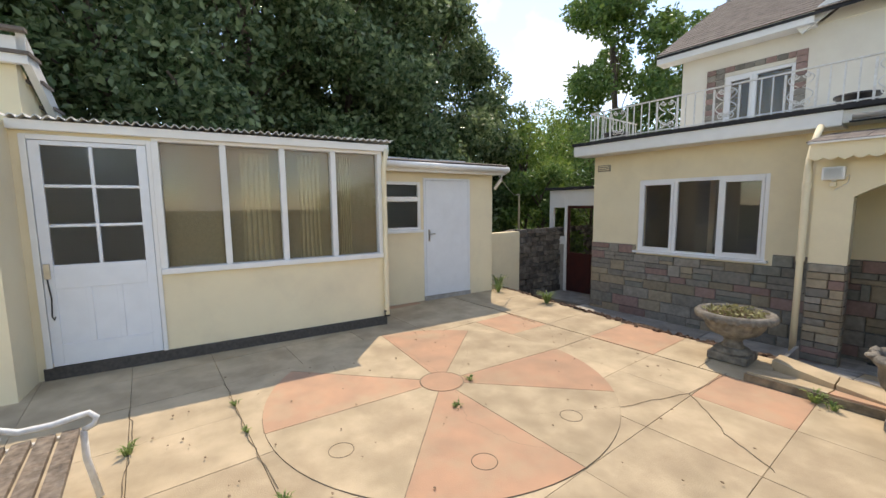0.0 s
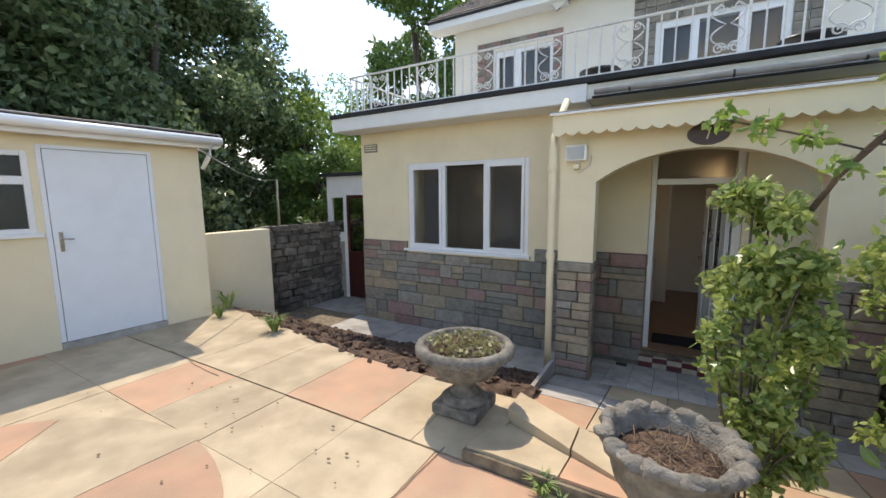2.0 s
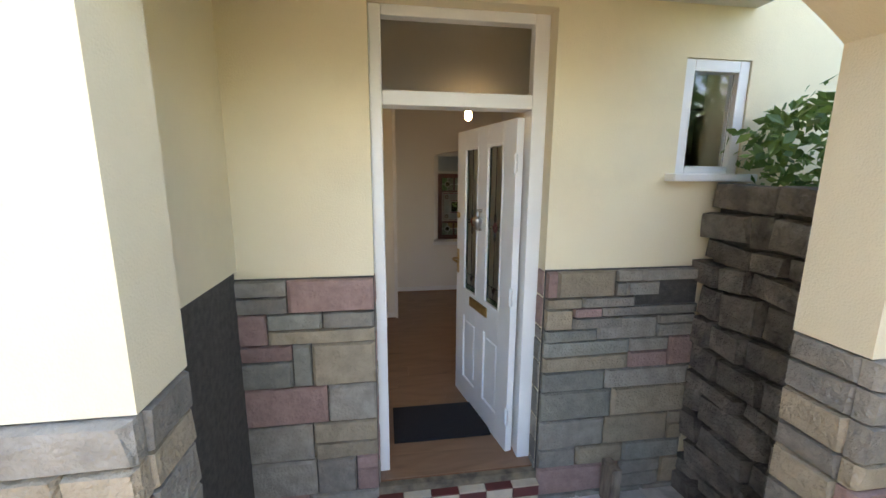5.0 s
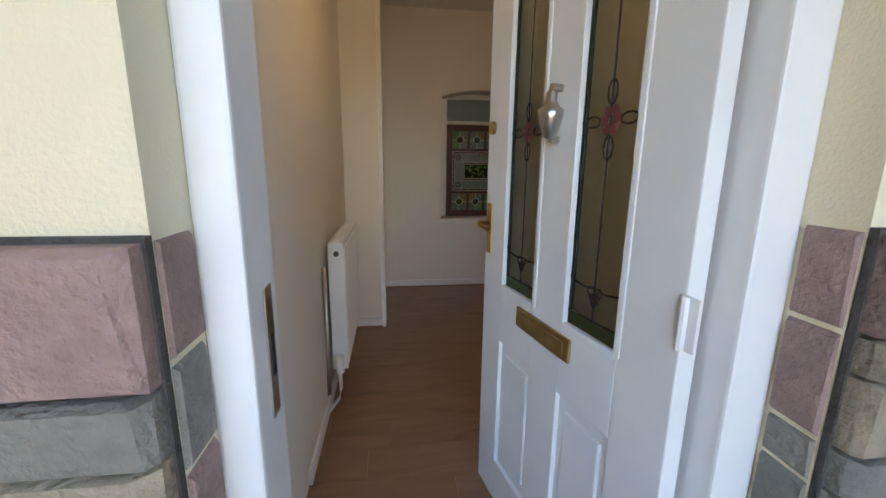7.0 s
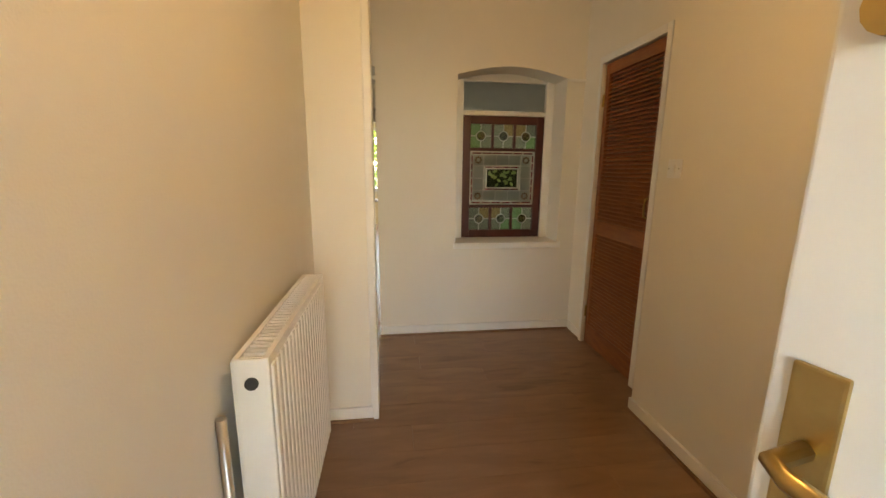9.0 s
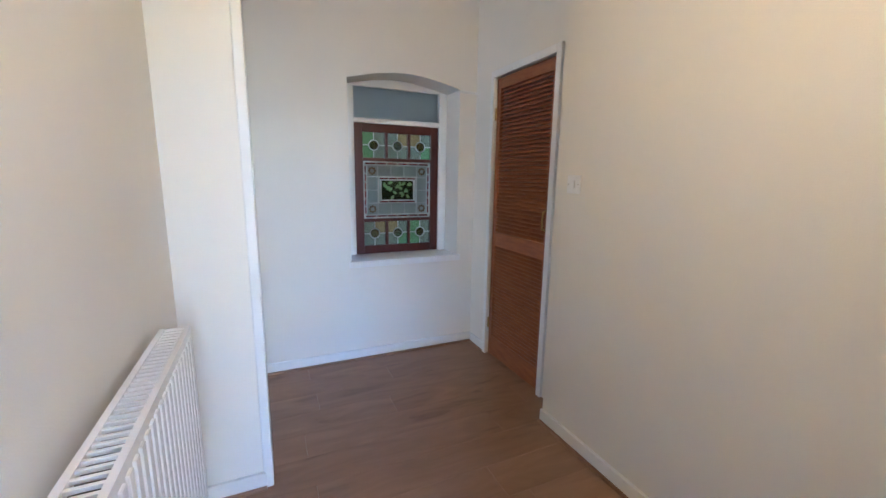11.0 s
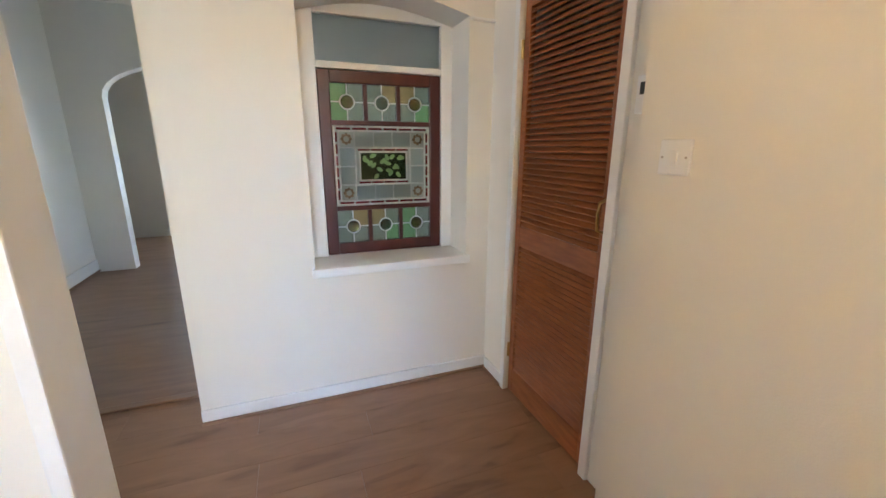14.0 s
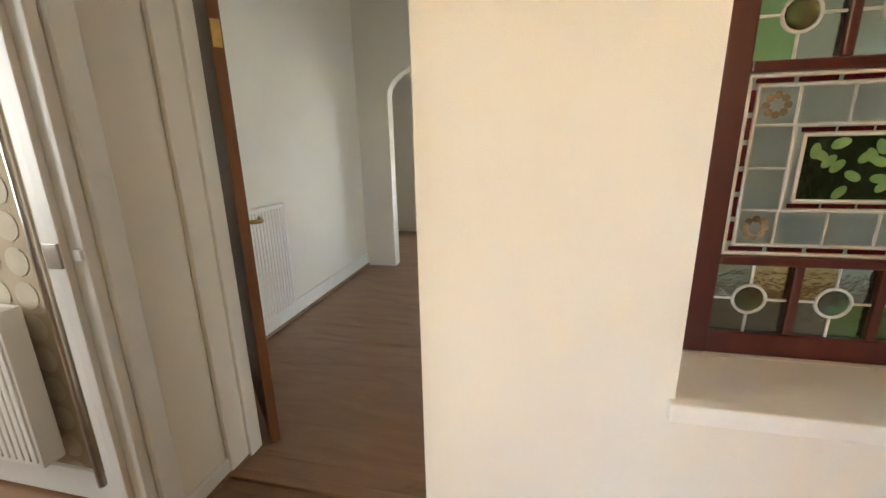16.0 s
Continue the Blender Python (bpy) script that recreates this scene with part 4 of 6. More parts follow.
solid("heating_pipe", pb, CHROME, "bare copper-chrome heating pipe behind the radiator", "pipe")

# small thermostat frame by the front door
th = thing("coat_plate", "small dark wall fitting beside the front door frame", "fitting")
part("plate", bx(-.449, -.435, 8.72, 8.75, 1.36, 1.47, .003), BLACKP, th)
dbx = thing("door_bell_box", "white plastic bell box on the hall wall", "fitting")
part("case", bx(-.449, -.434, 8.93, 9.0, 1.34, 1.42, .004), UPVC, dbx)

part("conduit", tube(bmesh.new(), [(-.443, 8.93, 1.385), (-.443, 8.70, 1.385)], .007, 6), WHITE, dbx)

# ---- front door ----
df = bmesh.new()
DX0, DX1 = -0.30, 0.462
box(df, -0.36, DX0, FY + .09, FY + .22, -0.10, 2.47, .006)
box(df, DX1, 0.54, FY + .09, FY + .22, -0.10, 2.47, .006)
box(df, DX0, DX1, FY + .09, FY + .22, 2.02, 2.09, .006)
box(df, DX0, DX1, FY + .09, FY + .22, 2.42, 2.47, .006)
frame_door = solid("door_frame", df, WHITE, "white painted front door frame with a transom", "door frame", kind="structure")
tl = thing("transom_light", "obscured glass light over the front door", "window")
part("pane", bx(DX0, DX1, FY + .15, FY + .156, 2.09, 2.42), TOPGL, tl)
door = thing("door_1", "white panelled front door with leaded glass, standing open", "door", at=(0.405, 8.555, 0.0), kind="structure")
ang = math.atan2(-0.152, 0.748)
door.rotation_euler = (0, 0, math.pi / 2 - ang)
# local: leaf runs along +x from the hinge, outer face at +y
LWD, LHT, T = 0.83, 1.985, 0.044
LIGHTS = ((.145, .345), (.48, .69))


def leaf():
    b = bmesh.new()
    box(b, 0, .145, -T, 0, 0, LHT, .004)
    box(b, .69, LWD, -T, 0, 0, LHT, .004)
    box(b, .345, .48, -T, 0, .0, LHT, .003)
    for a, c in LIGHTS:
        box(b, a, c, -T, 0, 0, .17, .003)
        box(b, a, c, -T, 0, .66, .86, .003)
        box(b, a, c, -T, 0, 1.86, LHT, .003)
        box(b, a, c, -T + .014, -.014, .17, .66)
        box(b, a + .03, c - .03, -T + .006, -.006, .21, .62, .006)
    return b


part("leaf", leaf(), WHITE, door)
for a, c in LIGHTS:
    part("pane", bx(a, c, -.026, -.020, .86, 1.86), DOORGL, door, "obscured glass pane")
    part("pane_edge", box(box(box(bmesh.new(), a, a + .02, -.019, -.016, .86, 1.86), c - .02, c, -.019, -.016, .86, 1.86), a + .02, c - .02, -.019, -.016, .86, .905), GL_GREEN, door, "green glass margin strip")
    xm, zf = (a + c) / 2, 1.367
    bd_ = bmesh.new()
    for p, q in (((a, .86), (a, 1.86)), ((c, .86), (c, 1.86))):
        box(bd_, p[0] - .009, p[0] + .009, -.014, .003, p[1], q[1], .003)
    for z in (.86, 1.86):
        box(bd_, a + .009, c - .009, -.014, .003, z - .009, z + .009, .003)
    part("bead", bd_, WHITE, door, "white glazing bead")
    cb = bmesh.new()
    for p, q in (((xm, .905), (xm, 1.86)), ((a + .02, .905), (a + .02, 1.86)), ((c - .02, .905), (c - .02, 1.86)), ((a, .905), (c, .905)), ((xm - .075, zf), (a, zf - .004)), ((xm + .075, zf), (c, zf + .004))):
        cyl(cb, (p[0], -.013, p[1]), (q[0], -.013, q[1]), .0024, seg=6)
    for sg in (-1, 1):
        tube(cb, [(xm + sg * u, -.013, .982 + 3.2 * (u - .03) ** 2 + .012 * (u > .09)) for u in (.012, .03, .05, .07, .09, .103)], .0026, 5)
        tube(cb, [(xm + sg * .055 + .024 * math.cos(t), -.013, zf + .012 * math.sin(t)) for t in [2 * math.pi * k / 14 for k in range(15)]], .0022, 5)
        tube(cb, [(xm + .014 * math.cos(t), -.013, zf + sg * .058 + .026 * math.sin(t)) for t in [2 * math.pi * k / 14 for k in range(15)]], .0022, 5)
        tube(cb, [(xm + sg * .013 + .012 * math.cos(t), -.013, .978 + .010 * math.sin(t)) for t in [2 * math.pi * k / 10 for k in range(11)]], .0022, 5)
    tube(cb, [(xm - .02, -.013, .97), (xm, -.013, .935), (xm + .02, -.013, .97)], .0026, 5)
    part("came", cb, LEAD, door, "dark leading with a flower")
    fb = bmesh.new()
    for k in range(6):
        t = 2 * math.pi * k / 6
        bmesh.ops.create_uvsphere(fb, u_segments=8, v_segments=6, radius=1, matrix=Matrix.Translation((xm + .021 * math.cos(t), -.014, zf + .021 * math.sin(t))) @ Matrix.Diagonal((.0135, .004, .0135, 1)))
    bmesh.ops.create_cone(fb, cap_ends=True, segments=3, radius1=.02, radius2=.018, depth=.004, matrix=Matrix.Translation((xm, -.016, .962)) @ Matrix.Rotation(math.pi / 2, 4, "X") @ Matrix.Rotation(-math.pi / 2, 4, "Z"))
    part("flower_motif", fb, TRED, door, "red glass flower")
lt = part("letter_plate", bx(.295, .565, 0, .010, .77, .835, .004), BRASS, door, "brass letter plate")
part("flap", bx(.315, .545, .010, .015, .782, .823, .003), BRASS, lt)
kb = bmesh.new()
lathe(kb, [(.004, -.05), (.016, -.045), (.030, .0), (.034, .02), (.02, .03), (.012, .045), (.014, .06), (.003, .075)], 16, (.413, .028, 1.385))
cyl(kb, (.413, 0, 1.46), (.413, .03, 1.46), .010)
cyl(kb, (.413, 0, 1.335), (.413, .025, 1.335), .008)
part("knocker", kb, CHROME, door, "urn-shaped metal door knocker")
hp = part("handle_plate", bx(.775, .812, 0, .006, .96, 1.14, .003), BRASS, door, "brass handle plate")
part("lever", tube(bmesh.new(), [(.793, .005, 1.07), (.793, .045, 1.07), (.778, .052, 1.068), (.70, .052, 1.062)], .008, 8), BRASS, hp)
hp2 = part("handle_plate", bx(.775, .812, -T - .006, -T, .96, 1.14, .003), BRASS, door)
part("lever", tube(bmesh.new(), [(.793, -T - .005, 1.07), (.793, -T - .045, 1.07), (.778, -T - .052, 1.068), (.70, -T - .052, 1.062)], .008, 8), BRASS, hp2)
part("lock", cyl(bmesh.new(), (.79, 0, 1.395), (.79, .01, 1.395), .022, seg=16), BRASS, door, "round brass lock cylinder")
for z in (.25, 1.0, 1.75):
    part("hinge", cyl(bx(-.03, .0, .0, .006, z - .05, z + .05, .002), (-.004, .008, z - .05), (-.004, .008, z + .05), .008, seg=8), WHITE, door)

dm = solid("door_mat", bx(-0.27, 0.36, 8.72, 9.10, 0.0005, 0.018, .006), MATM, "black ribbed door mat on the hall floor", "mat")
solid("door_sill", bx(-0.36, 0.54, FY + .02, FY + .3, -0.05, -0.001, .006), BROWNED, "worn wooden sill of the front door", "sill", kind="structure")
# chequered threshold step
ts = thing("threshold_step", "chequered red and cream tiled step at the front door", "step", kind="structure")
part("core", bx(-0.385, 0.545, FY - .06, FY + .02, -0.32, -0.065), MORTAR, ts)
tw = 0.93 / 6
for r in range(2):
    for k in range(6):
        o = bx(-0.385 + k * tw + .002, -0.385 + (k + 1) * tw - .002, FY - .072, FY - .058, -0.195 + r * .065 + .002, -0.13 + r * .065 - .002, .002)
        part("tile", o, TRED if (k + r) % 2 == 0 else TCRM, ts)
for k in range(6):
    part("tile", bx(-0.385 + k * tw + .002, -0.385 + (k + 1) * tw - .002, FY - .07, FY + .018, -0.068, -0.058, .002), TRED if k % 2 == 0 else TCRM, ts)

# bare bulb pendant
pn = thing("pendant_lamp", "bare lit bulb hanging on a white flex in the hall", "lamp")
part("flex", cyl(bmesh.new(), (0.36, 9.6, 2.26), (0.36, 9.6, 2.72), .004, seg=6), WHITE, pn)
part("holder", lathe(bmesh.new(), [(.01, .07), (.02, .05), (.022, 0), (.02, -.01)], 14, (0.36, 9.6, 2.2)), WHITE, pn)
part("rose", lathe(bmesh.new(), [(.045, 0), (.04, -.02), (.012, -.03)], 20, (0.36, 9.6, 2.72)), WHITE, pn)
part("bulb", lathe(bmesh.new(), [(.005, -.09), (.022, -.08), (.03, -.055), (.024, -.02), (.014, 0)], 16, (0.36, 9.6, 2.19)), BULBM, pn)
lamp = new("bulb_light", bpy.data.lights.new("bulb_light", "POINT"))
lamp.location = (0.36, 9.6, 2.07)
lamp.data.energy = LAMP_W
lamp.data.color = (1.0, 0.72, 0.42)
lamp.data.shadow_soft_size = 0.03

# ---- lobby doorway, room with paper ----
bm = bmesh.new()
for a, b in ((11.138, 11.20), (12.02, 12.09)):
    box(bm, -1.10, -1.078, a, b, 0, 2.09, .005)
box(bm, -1.10, -1.078, 11.20, 12.02, 2.02, 2.09, .005)
box(bm, -1.25, -1.10, 11.985, 12.018, 0, 2.02, .004)
box(bm, -1.19, -1.15, 11.965, 11.985, 0, 2.02, .003)
solid("door_frame", bm, WHITE, "glossy white painted door frame of the papered room", "door frame", kind="structure")
kp = thing("latch_keep", "small metal latch keep on the white door frame", "latch")
part("plate", bx(-1.205, -1.155, 11.958, 11.965, 0.98, 1.05, .001), CHROME, kp)
part("tongue", bx(-1.13, -1.105, 11.975, 11.985, 1.0, 1.03, .002), UPVC, kp)
wall("wall_papered", "y", 12.11, 12.2, -3.2, -1.26, -0.02, 2.75, [], WALLP, "wall with beige patterned paper of round motifs")
random.seed(2)
mo = bmesh.new()
for i in range(14):
    for j in range(22):
        bmesh.ops.create_circle(mo, cap_ends=True, segments=14, radius=.05, matrix=Matrix.Translation((-1.33 - i * .125, 12.108, .10 + j * .12)) @ Matrix.Rotation(math.pi / 2, 4, "X"))
solid("paper_motifs", mo, WALLP2, "pale round motifs printed on the beige wallpaper", "wallpaper", kind="stuff")
r2 = radiator("radiator", 0, 0, .75, 0.22, 0.80, "white panel radiator standing at the papered wall")
r2.rotation_euler = (0, 0, math.pi / 2 * -1)
r2.location = (-2.3, 12.10, 0)
solid("heating_pipe", tube(bmesh.new(), [(-1.40, 12.06, 0.12), (-1.40, 12.06, 1.1), (-1.40, 12.06, 2.5)], .014, 8), CHROME, "bare metal heating pipe up the papered wall", "pipe")
solid("baseboard", bx(-3.2, -1.27, 12.09, 12.108, 0, .13, .005), WHITE, "deep white skirting in the papered room", "skirting", kind="structure")
# opening assumed, an added area lamp stands just inside it
wall("wall_papered_west", "x", -3.2, -3.1, 10.0, 12.11, -0.02, 2.75, [(10.4, 11.6, .9, 2.1)], WALLP, "far wall of the papered room")

# brown door opened into the next room
bd = thing("door_2", "varnished brown inner door opened flat against its frame", "door", kind="structure")
part("leaf", bx(0, .70, -.04, 0, 0.01, 1.96, .003), BROWNED, bd)
bd.location = (-1.02, 12.475, 0)
bd.rotation_euler = (0, 0, radians(135))
part("latch", bx(-.004, 0, -.035, -.005, 1.63, 1.72, .002), BRASS, bd)
part("knob", tube(bmesh.new(), [(.06, -.04, 1.0), (.06, -.085, 1.0), (.075, -.095, 1.0), (.15, -.095, 1.0)], .009, 8), BRASS, bd)
bm = bmesh.new()
box(bm, -1.10, -1.062, 12.40, 12.47, 0, 1.97, .006)
box(bm, -1.098, -1.075, 12.30, 12.40, 0, 1.97, .006)
box(bm, -1.06, -0.18, 12.30, 12.45, 1.94, 1.972, .004)
solid("door_frame", bm, INWALL, "cream painted door lining of the opening to the next room", "door frame", kind="structure")

# ---- next room with arches ----
wall("wall_passage_left", "x", -1.87, -1.72, 12.6, 15.25, -0.02, 2.75, [], INWALL, "warm white wall of the passage with a radiator")
radiator("radiator", -1.72, 13.18, 13.70, 0.14, 0.91, "white ribbed panel radiator low on the passage wall", depth=.08)
skirting(-1.719, -1.703, 12.62, 15.24, .13)
wall("wall_papered_end", "y", 12.47, 12.6, -4.73, -1.25, -0.02, 2.75, [], INWALL, "plain wall of the next room")


def arch_wall(name, y, x0, x1, spring, rise, xl, xr, label):
    b = bmesh.new()
    p = [(xl, -0.02), (x0, -0.02), (x0, spring)]
    for k in range(1, 16):
        a = math.pi - math.pi * k / 16
        p.append(((x0 + x1) / 2 + (x1 - x0) / 2 * math.cos(a), spring + rise * math.sin(a)))
    p += [(x1, spring), (x1, -0.02), (xr, -0.02), (xr, 2.75), (xl, 2.75)]
    prism(b, p, y, y + .14)
    return solid(name, b, INWALL, label, "arch", kind="structure")


arch_wall("wall_arch", 15.25, -1.38, 0.3, 1.8, 0.36, -1.87, 4.7, "warm white wall with a rounded arch opening")
arch_wall("wall_arch_far", 17.1, -1.25, 0.4, 1.8, 0.36, -4.7, 4.7, "far warm white wall with a second rounded arch")
upvc_window("window_3", -2.2, 1.6, .75, 2.2, 18.66, (0.33, 0.66), "white rear window looking on the garden", sill=False)
# unseen side window, added so the next room gets daylight
w4 = upvc_window("window_4", 0, 1.5, .6, 2.2, 0, (), "assumed white side window, added to light the next room", sill=False)
w4.rotation_euler = (0, 0, math.pi / 2)
w4.location = (4.8, 12.7, 0)
# added area lamps stand in for daylight and brighten the inner rooms
for nm, m, sx, sy, e in (("added_daylight", look((4.62, 13.45, 1.4), (0, 13.45, 1.2)), 1.5, 1.5, WIN_W * .45), ("added_daylight", look((-.3, 18.5, 1.5), (-.3, 12, .9)), 3.6, 1.4, WIN_W * 1.3), ("added_daylight", look((-3.05, 11.0, 1.5), (0, 11.2, 1.0)), 1.1, 1.1, WIN_W * .8)):
    al = new(nm, bpy.data.lights.new(nm, "AREA"))
    al.data.shape, al.data.size, al.data.size_y, al.data.energy, al.data.color = "RECTANGLE", sx, sy, e, (.86, .93, 1.0)
    al.matrix_world = m
tb = thing("round_table", "dark wooden pedestal table in the far room", "table", at=(-0.75, 16.3, -0.014))
part("tabletop", lathe(bmesh.new(), [(.40, .71), (.45, .725), (.45, .74), (.44, .75)], 40), BROWND, tb)
part("pedestal", lathe(bmesh.new(), [(.05, .12), (.07, .2), (.035, .3), (.06, .45), (.03, .6), (.06, .71)], 20), BROWND, tb)
for k in range(3):
    a = 2 * math.pi * k / 3 + .4
    part("foot", tube(bmesh.new(), [(.03 * math.cos(a), .03 * math.sin(a), .2), (.2 * math.cos(a), .2 * math.sin(a), .14), (.34 * math.cos(a), .34 * math.sin(a), .025)], .025, 8), BROWND, tb)
# ---- lean-to outbuilding ----
def set_down(before, m):
    """Turns and moves every top-level object made since the set before was taken."""
    for ob in set(bpy.data.objects) - before:
        if ob.parent is None:
            ob.matrix_basis = m @ ob.matrix_basis


built = set(bpy.data.objects)
LX0 = -4.39
wall("wall_lean_to", "x", LX0 - .12, LX0, -0.26, 3.07, 0.10, 2.50, [(-0.20, 0.705, 0.10, 2.44), (0.735, 3.02, 1.16, 2.50)], CREAM, "cream rendered lean-to wall under a long window")
wall("wall_lean_to_end", "y", 2.95, 3.07, -7.5, LX0 - .12, 0.10, 2.48, [], CREAM, "cream end wall of the lean-to")
wall("wall_lean_to_back", "x", -7.6, -7.5, -0.3, 3.07, 0.10, 2.48, [], CREAM, "cream back wall of the lean-to")
# mortar colour puts the shade at the wall's foot into the plinth
solid("plinth", bx(LX0 - .05, LX0 + .02, -0.22, 3.07, 0.10, 0.352, .005), MORTAR, "concrete plinth under the lean-to wall, coloured dark for its shadowed base", "plinth", kind="structure")
wall("wall_annex", "y", -0.56, -0.26, -9, -3.95, 0.10, 2.55, [], CREAM, "cream rendered annexe wall beside the lean-to")
lr = thing("lean_to_roof", "pale corrugated sheet roof with a white fascia", "roof", kind="structure")
bm = bmesh.new()
va, vb = [], []
N = 160
for i in range(N + 1):
    yy = -0.28 + 3.46 * i / N
    dz = 0.018 * math.sin(yy * 2 * math.pi / 0.075)
    va.append(bm.verts.new((LX0 + .10, yy, 2.60 + dz + .02 * (yy / 3))))
    vb.append(bm.verts.new((-7.6, yy, 2.74 + dz)))
for i in range(N):
    bm.faces.new((va[i], va[i + 1], vb[i + 1], vb[i]))
rf = part("sheet", bm, CORR, lr)
md = rf.modifiers.new("thick", "SOLIDIFY")
md.thickness = 0.008
part("fascia", bx(LX0 - .02, LX0 + .06, -0.26, 3.13, 2.49, 2.575, .008), WHITE, lr)
lw2 = thing("window_5", "long white four-light timber window with curtains behind", "window", kind="structure")
gl = [0.735, 1.305, 1.88, 2.44, 3.02]
part("sill", bx(LX0 - .08, LX0 + .05, 0.71, 3.05, 1.14, 1.20, .008), WHITE, lw2)
part("head", bx(LX0 - .08, LX0 + .015, 0.71, 3.05, 2.455, 2.50, .005), WHITE, lw2)
for k, yy in enumerate(gl):
    part("mullion", bx(LX0 - .08, LX0 + .02, yy - .03, yy + .03, 1.20, 2.455, .006), WHITE, lw2)
for a, b in zip(gl, gl[1:]):
    p = part("pane", bx(LX0 - .05, LX0 - .045, a + .03, b - .03, 1.20, 2.455), GLASS, lw2)
    p.visible_shadow = False
part("insect_screen", bx(LX0 - .10, LX0 - .095, 0.72, 3.0, 1.18, 2.46), NET, lw2, "brown mesh screen behind the panes")


def curtain(y0, y1, seed):
    random.seed(seed)
    b = bmesh.new()
    rows = []
    for j in range(13):
        z = 1.18 + 1.22 * j / 12
        pin = 0.75 + 0.25 * (j / 12 - .6) ** 2
        ym = (y0 + y1) / 2
        row = []
        for i in range(41):
            t = i / 40
            yy = ym + (y0 + (y1 - y0) * t - ym) * pin
            row.append(b.verts.new((LX0 - .089 + .012 * math.sin(t * 34 + seed) * (1 - .4 * j / 12), yy, z)))
        rows.append(row)
    for p, q in zip(rows, rows[1:]):
        for i in range(40):
            b.faces.new((p[i], p[i + 1], q[i + 1], q[i])).smooth = True
    return solid("curtain", b, CURTAIN, "mustard curtain hanging in folds behind the lean-to window", "curtain", group="lean-to curtains")


curtain(1.42, 1.80, 1)
curtain(2.02, 2.34, 2)
curtain(2.50, 2.70, 3)

d3 = thing("door_3", "white lean-to door with six glass panes and a hasp", "door", kind="structure")
DA, DB = -0.15, 0.665
lb = bmesh.new()
ZB, ZG0, ZG1, ZT = 0.36, 1.30, 2.37, 2.41
box(lb, LX0 - .03, LX0 + .012, DA, DA + .075, ZB, ZT, .004)
box(lb, LX0 - .03, LX0 + .012, DB - .075, DB, ZB, ZT, .004)
box(lb, LX0 - .03, LX0 + .012, DA + .075, DB - .075, ZG1, ZT, .004)
box(lb, LX0 - .03, LX0 + .012, DA + .075, DB - .075, 1.08, ZG0, .004)
box(lb, LX0 - .03, LX0 + .012, DA + .075, DB - .075, ZB, .56, .004)
box(lb, LX0 - .02, LX0 + .002, DA + .075, DB - .075, .56, 1.08)
for k in range(1, 3):
    yy = DA + .075 + k * (DB - DA - .15) / 3
    box(lb, LX0 - .02, LX0 + .011, yy - .022, yy + .022, .56, 1.08, .003)
ym = (DA + DB) / 2
box(lb, LX0 - .025, LX0 + .010, ym - .014, ym + .014, ZG0, ZG1, .003)
for k in (1, 2):
    z = ZG0 + k * (ZG1 - ZG0) / 3
    box(lb, LX0 - .024, LX0 + .009, DA + .075, DB - .075, z - .014, z + .014, .003)
part("leaf", lb, SHEDW, d3)
for j in range(3):
    for i in range(2):
        a = DA + .075 if i == 0 else ym
        b = ym if i == 0 else DB - .075
        p = part("pane", bx(LX0 - .012, LX0 - .007, a, b, ZG0 + j * (ZG1 - ZG0) / 3, ZG0 + (j + 1) * (ZG1 - ZG0) / 3), FROST, d3)
hs = part("hasp", bx(LX0 + .012, LX0 + .035, DA + .01, DA + .055, 1.18, 1.32, .006), CHROME, d3, "grey metal hasp and padlock")
part("chain", tube(bmesh.new(), [(LX0 + .03, DA + .03, 1.18), (LX0 + .035, DA + .045, 1.0), (LX0 + .035, DA + .035, .84), (LX0 + .03, DA + .05, .80), (LX0 + .03, DA + .055, .83)], .006), BLACKP, hs)
bm = bmesh.new()
box(bm, LX0 - .05, LX0 + .02, -0.20, DA - .004, .352, 2.46, .005)
box(bm, LX0 - .05, LX0 + .02, DB + .004, .705, .352, 2.46, .005)
box(bm, LX0 - .05, LX0 + .02, DA - .004, DB + .004, 2.414, 2.46, .005)
solid("door_frame", bm, WHITE, "white painted frame of the lean-to door", "door frame", kind="structure")
dpl = thing("downpipe", "cream painted downpipe at the end of the lean-to", "downpipe")
part("pipe", tube(bmesh.new(), [(LX0 + .06, 3.1, 2.52), (LX0 + .05, 3.06, 2.3), (LX0 + .045, 3.06, .5), (LX0 + .06, 3.06, .38)], .032, 10), CREAM, dpl)
part("shoe", cyl(bmesh.new(), (LX0 + .045, 3.06, .36), (LX0 + .045, 3.06, .44), .038, seg=12), BLACKP, dpl)

# neighbouring annexe roof
an = thing("annexe_roof", "brown tiled annexe roof with white bargeboards", "roof", kind="structure")
part("wall", prism(bmesh.new(), [(-4.68, 2.5), (-4.68, 3.18), (-5.85, 2.5)], -3.5, -0.24), CREAM, an)
for k in range(4):
    part("tile_course", bx(-4.60 - k * .28, -4.30 - k * .28 if k else -4.52, -3.6, -.12, 0, .03, m=Matrix.Translation((0, 0, 3.36 - k * .18)) @ Matrix.Rotation(0, 4, "Y")), SLATE, an)
part("fascia", bx(-4.66, -4.60, -3.6, -.14, 3.10, 3.33, .006), WHITE, an)
part("bargeboard", prism(bmesh.new(), [(-4.60, 3.36), (-4.60, 3.16), (-5.95, 2.30), (-5.95, 2.46)], -.20, -.14), WHITE, an)

# the lean-to stands at a slight angle to the house
set_down(built, Matrix.Translation((-5.27, -0.16, 0.46)) @ Matrix.Rotation(radians(-6.9), 4, "Z") @ Matrix.Diagonal((1.085, 1.085, 1.065, 1)) @ Matrix.Translation((4.39, 0.16, -0.37)))

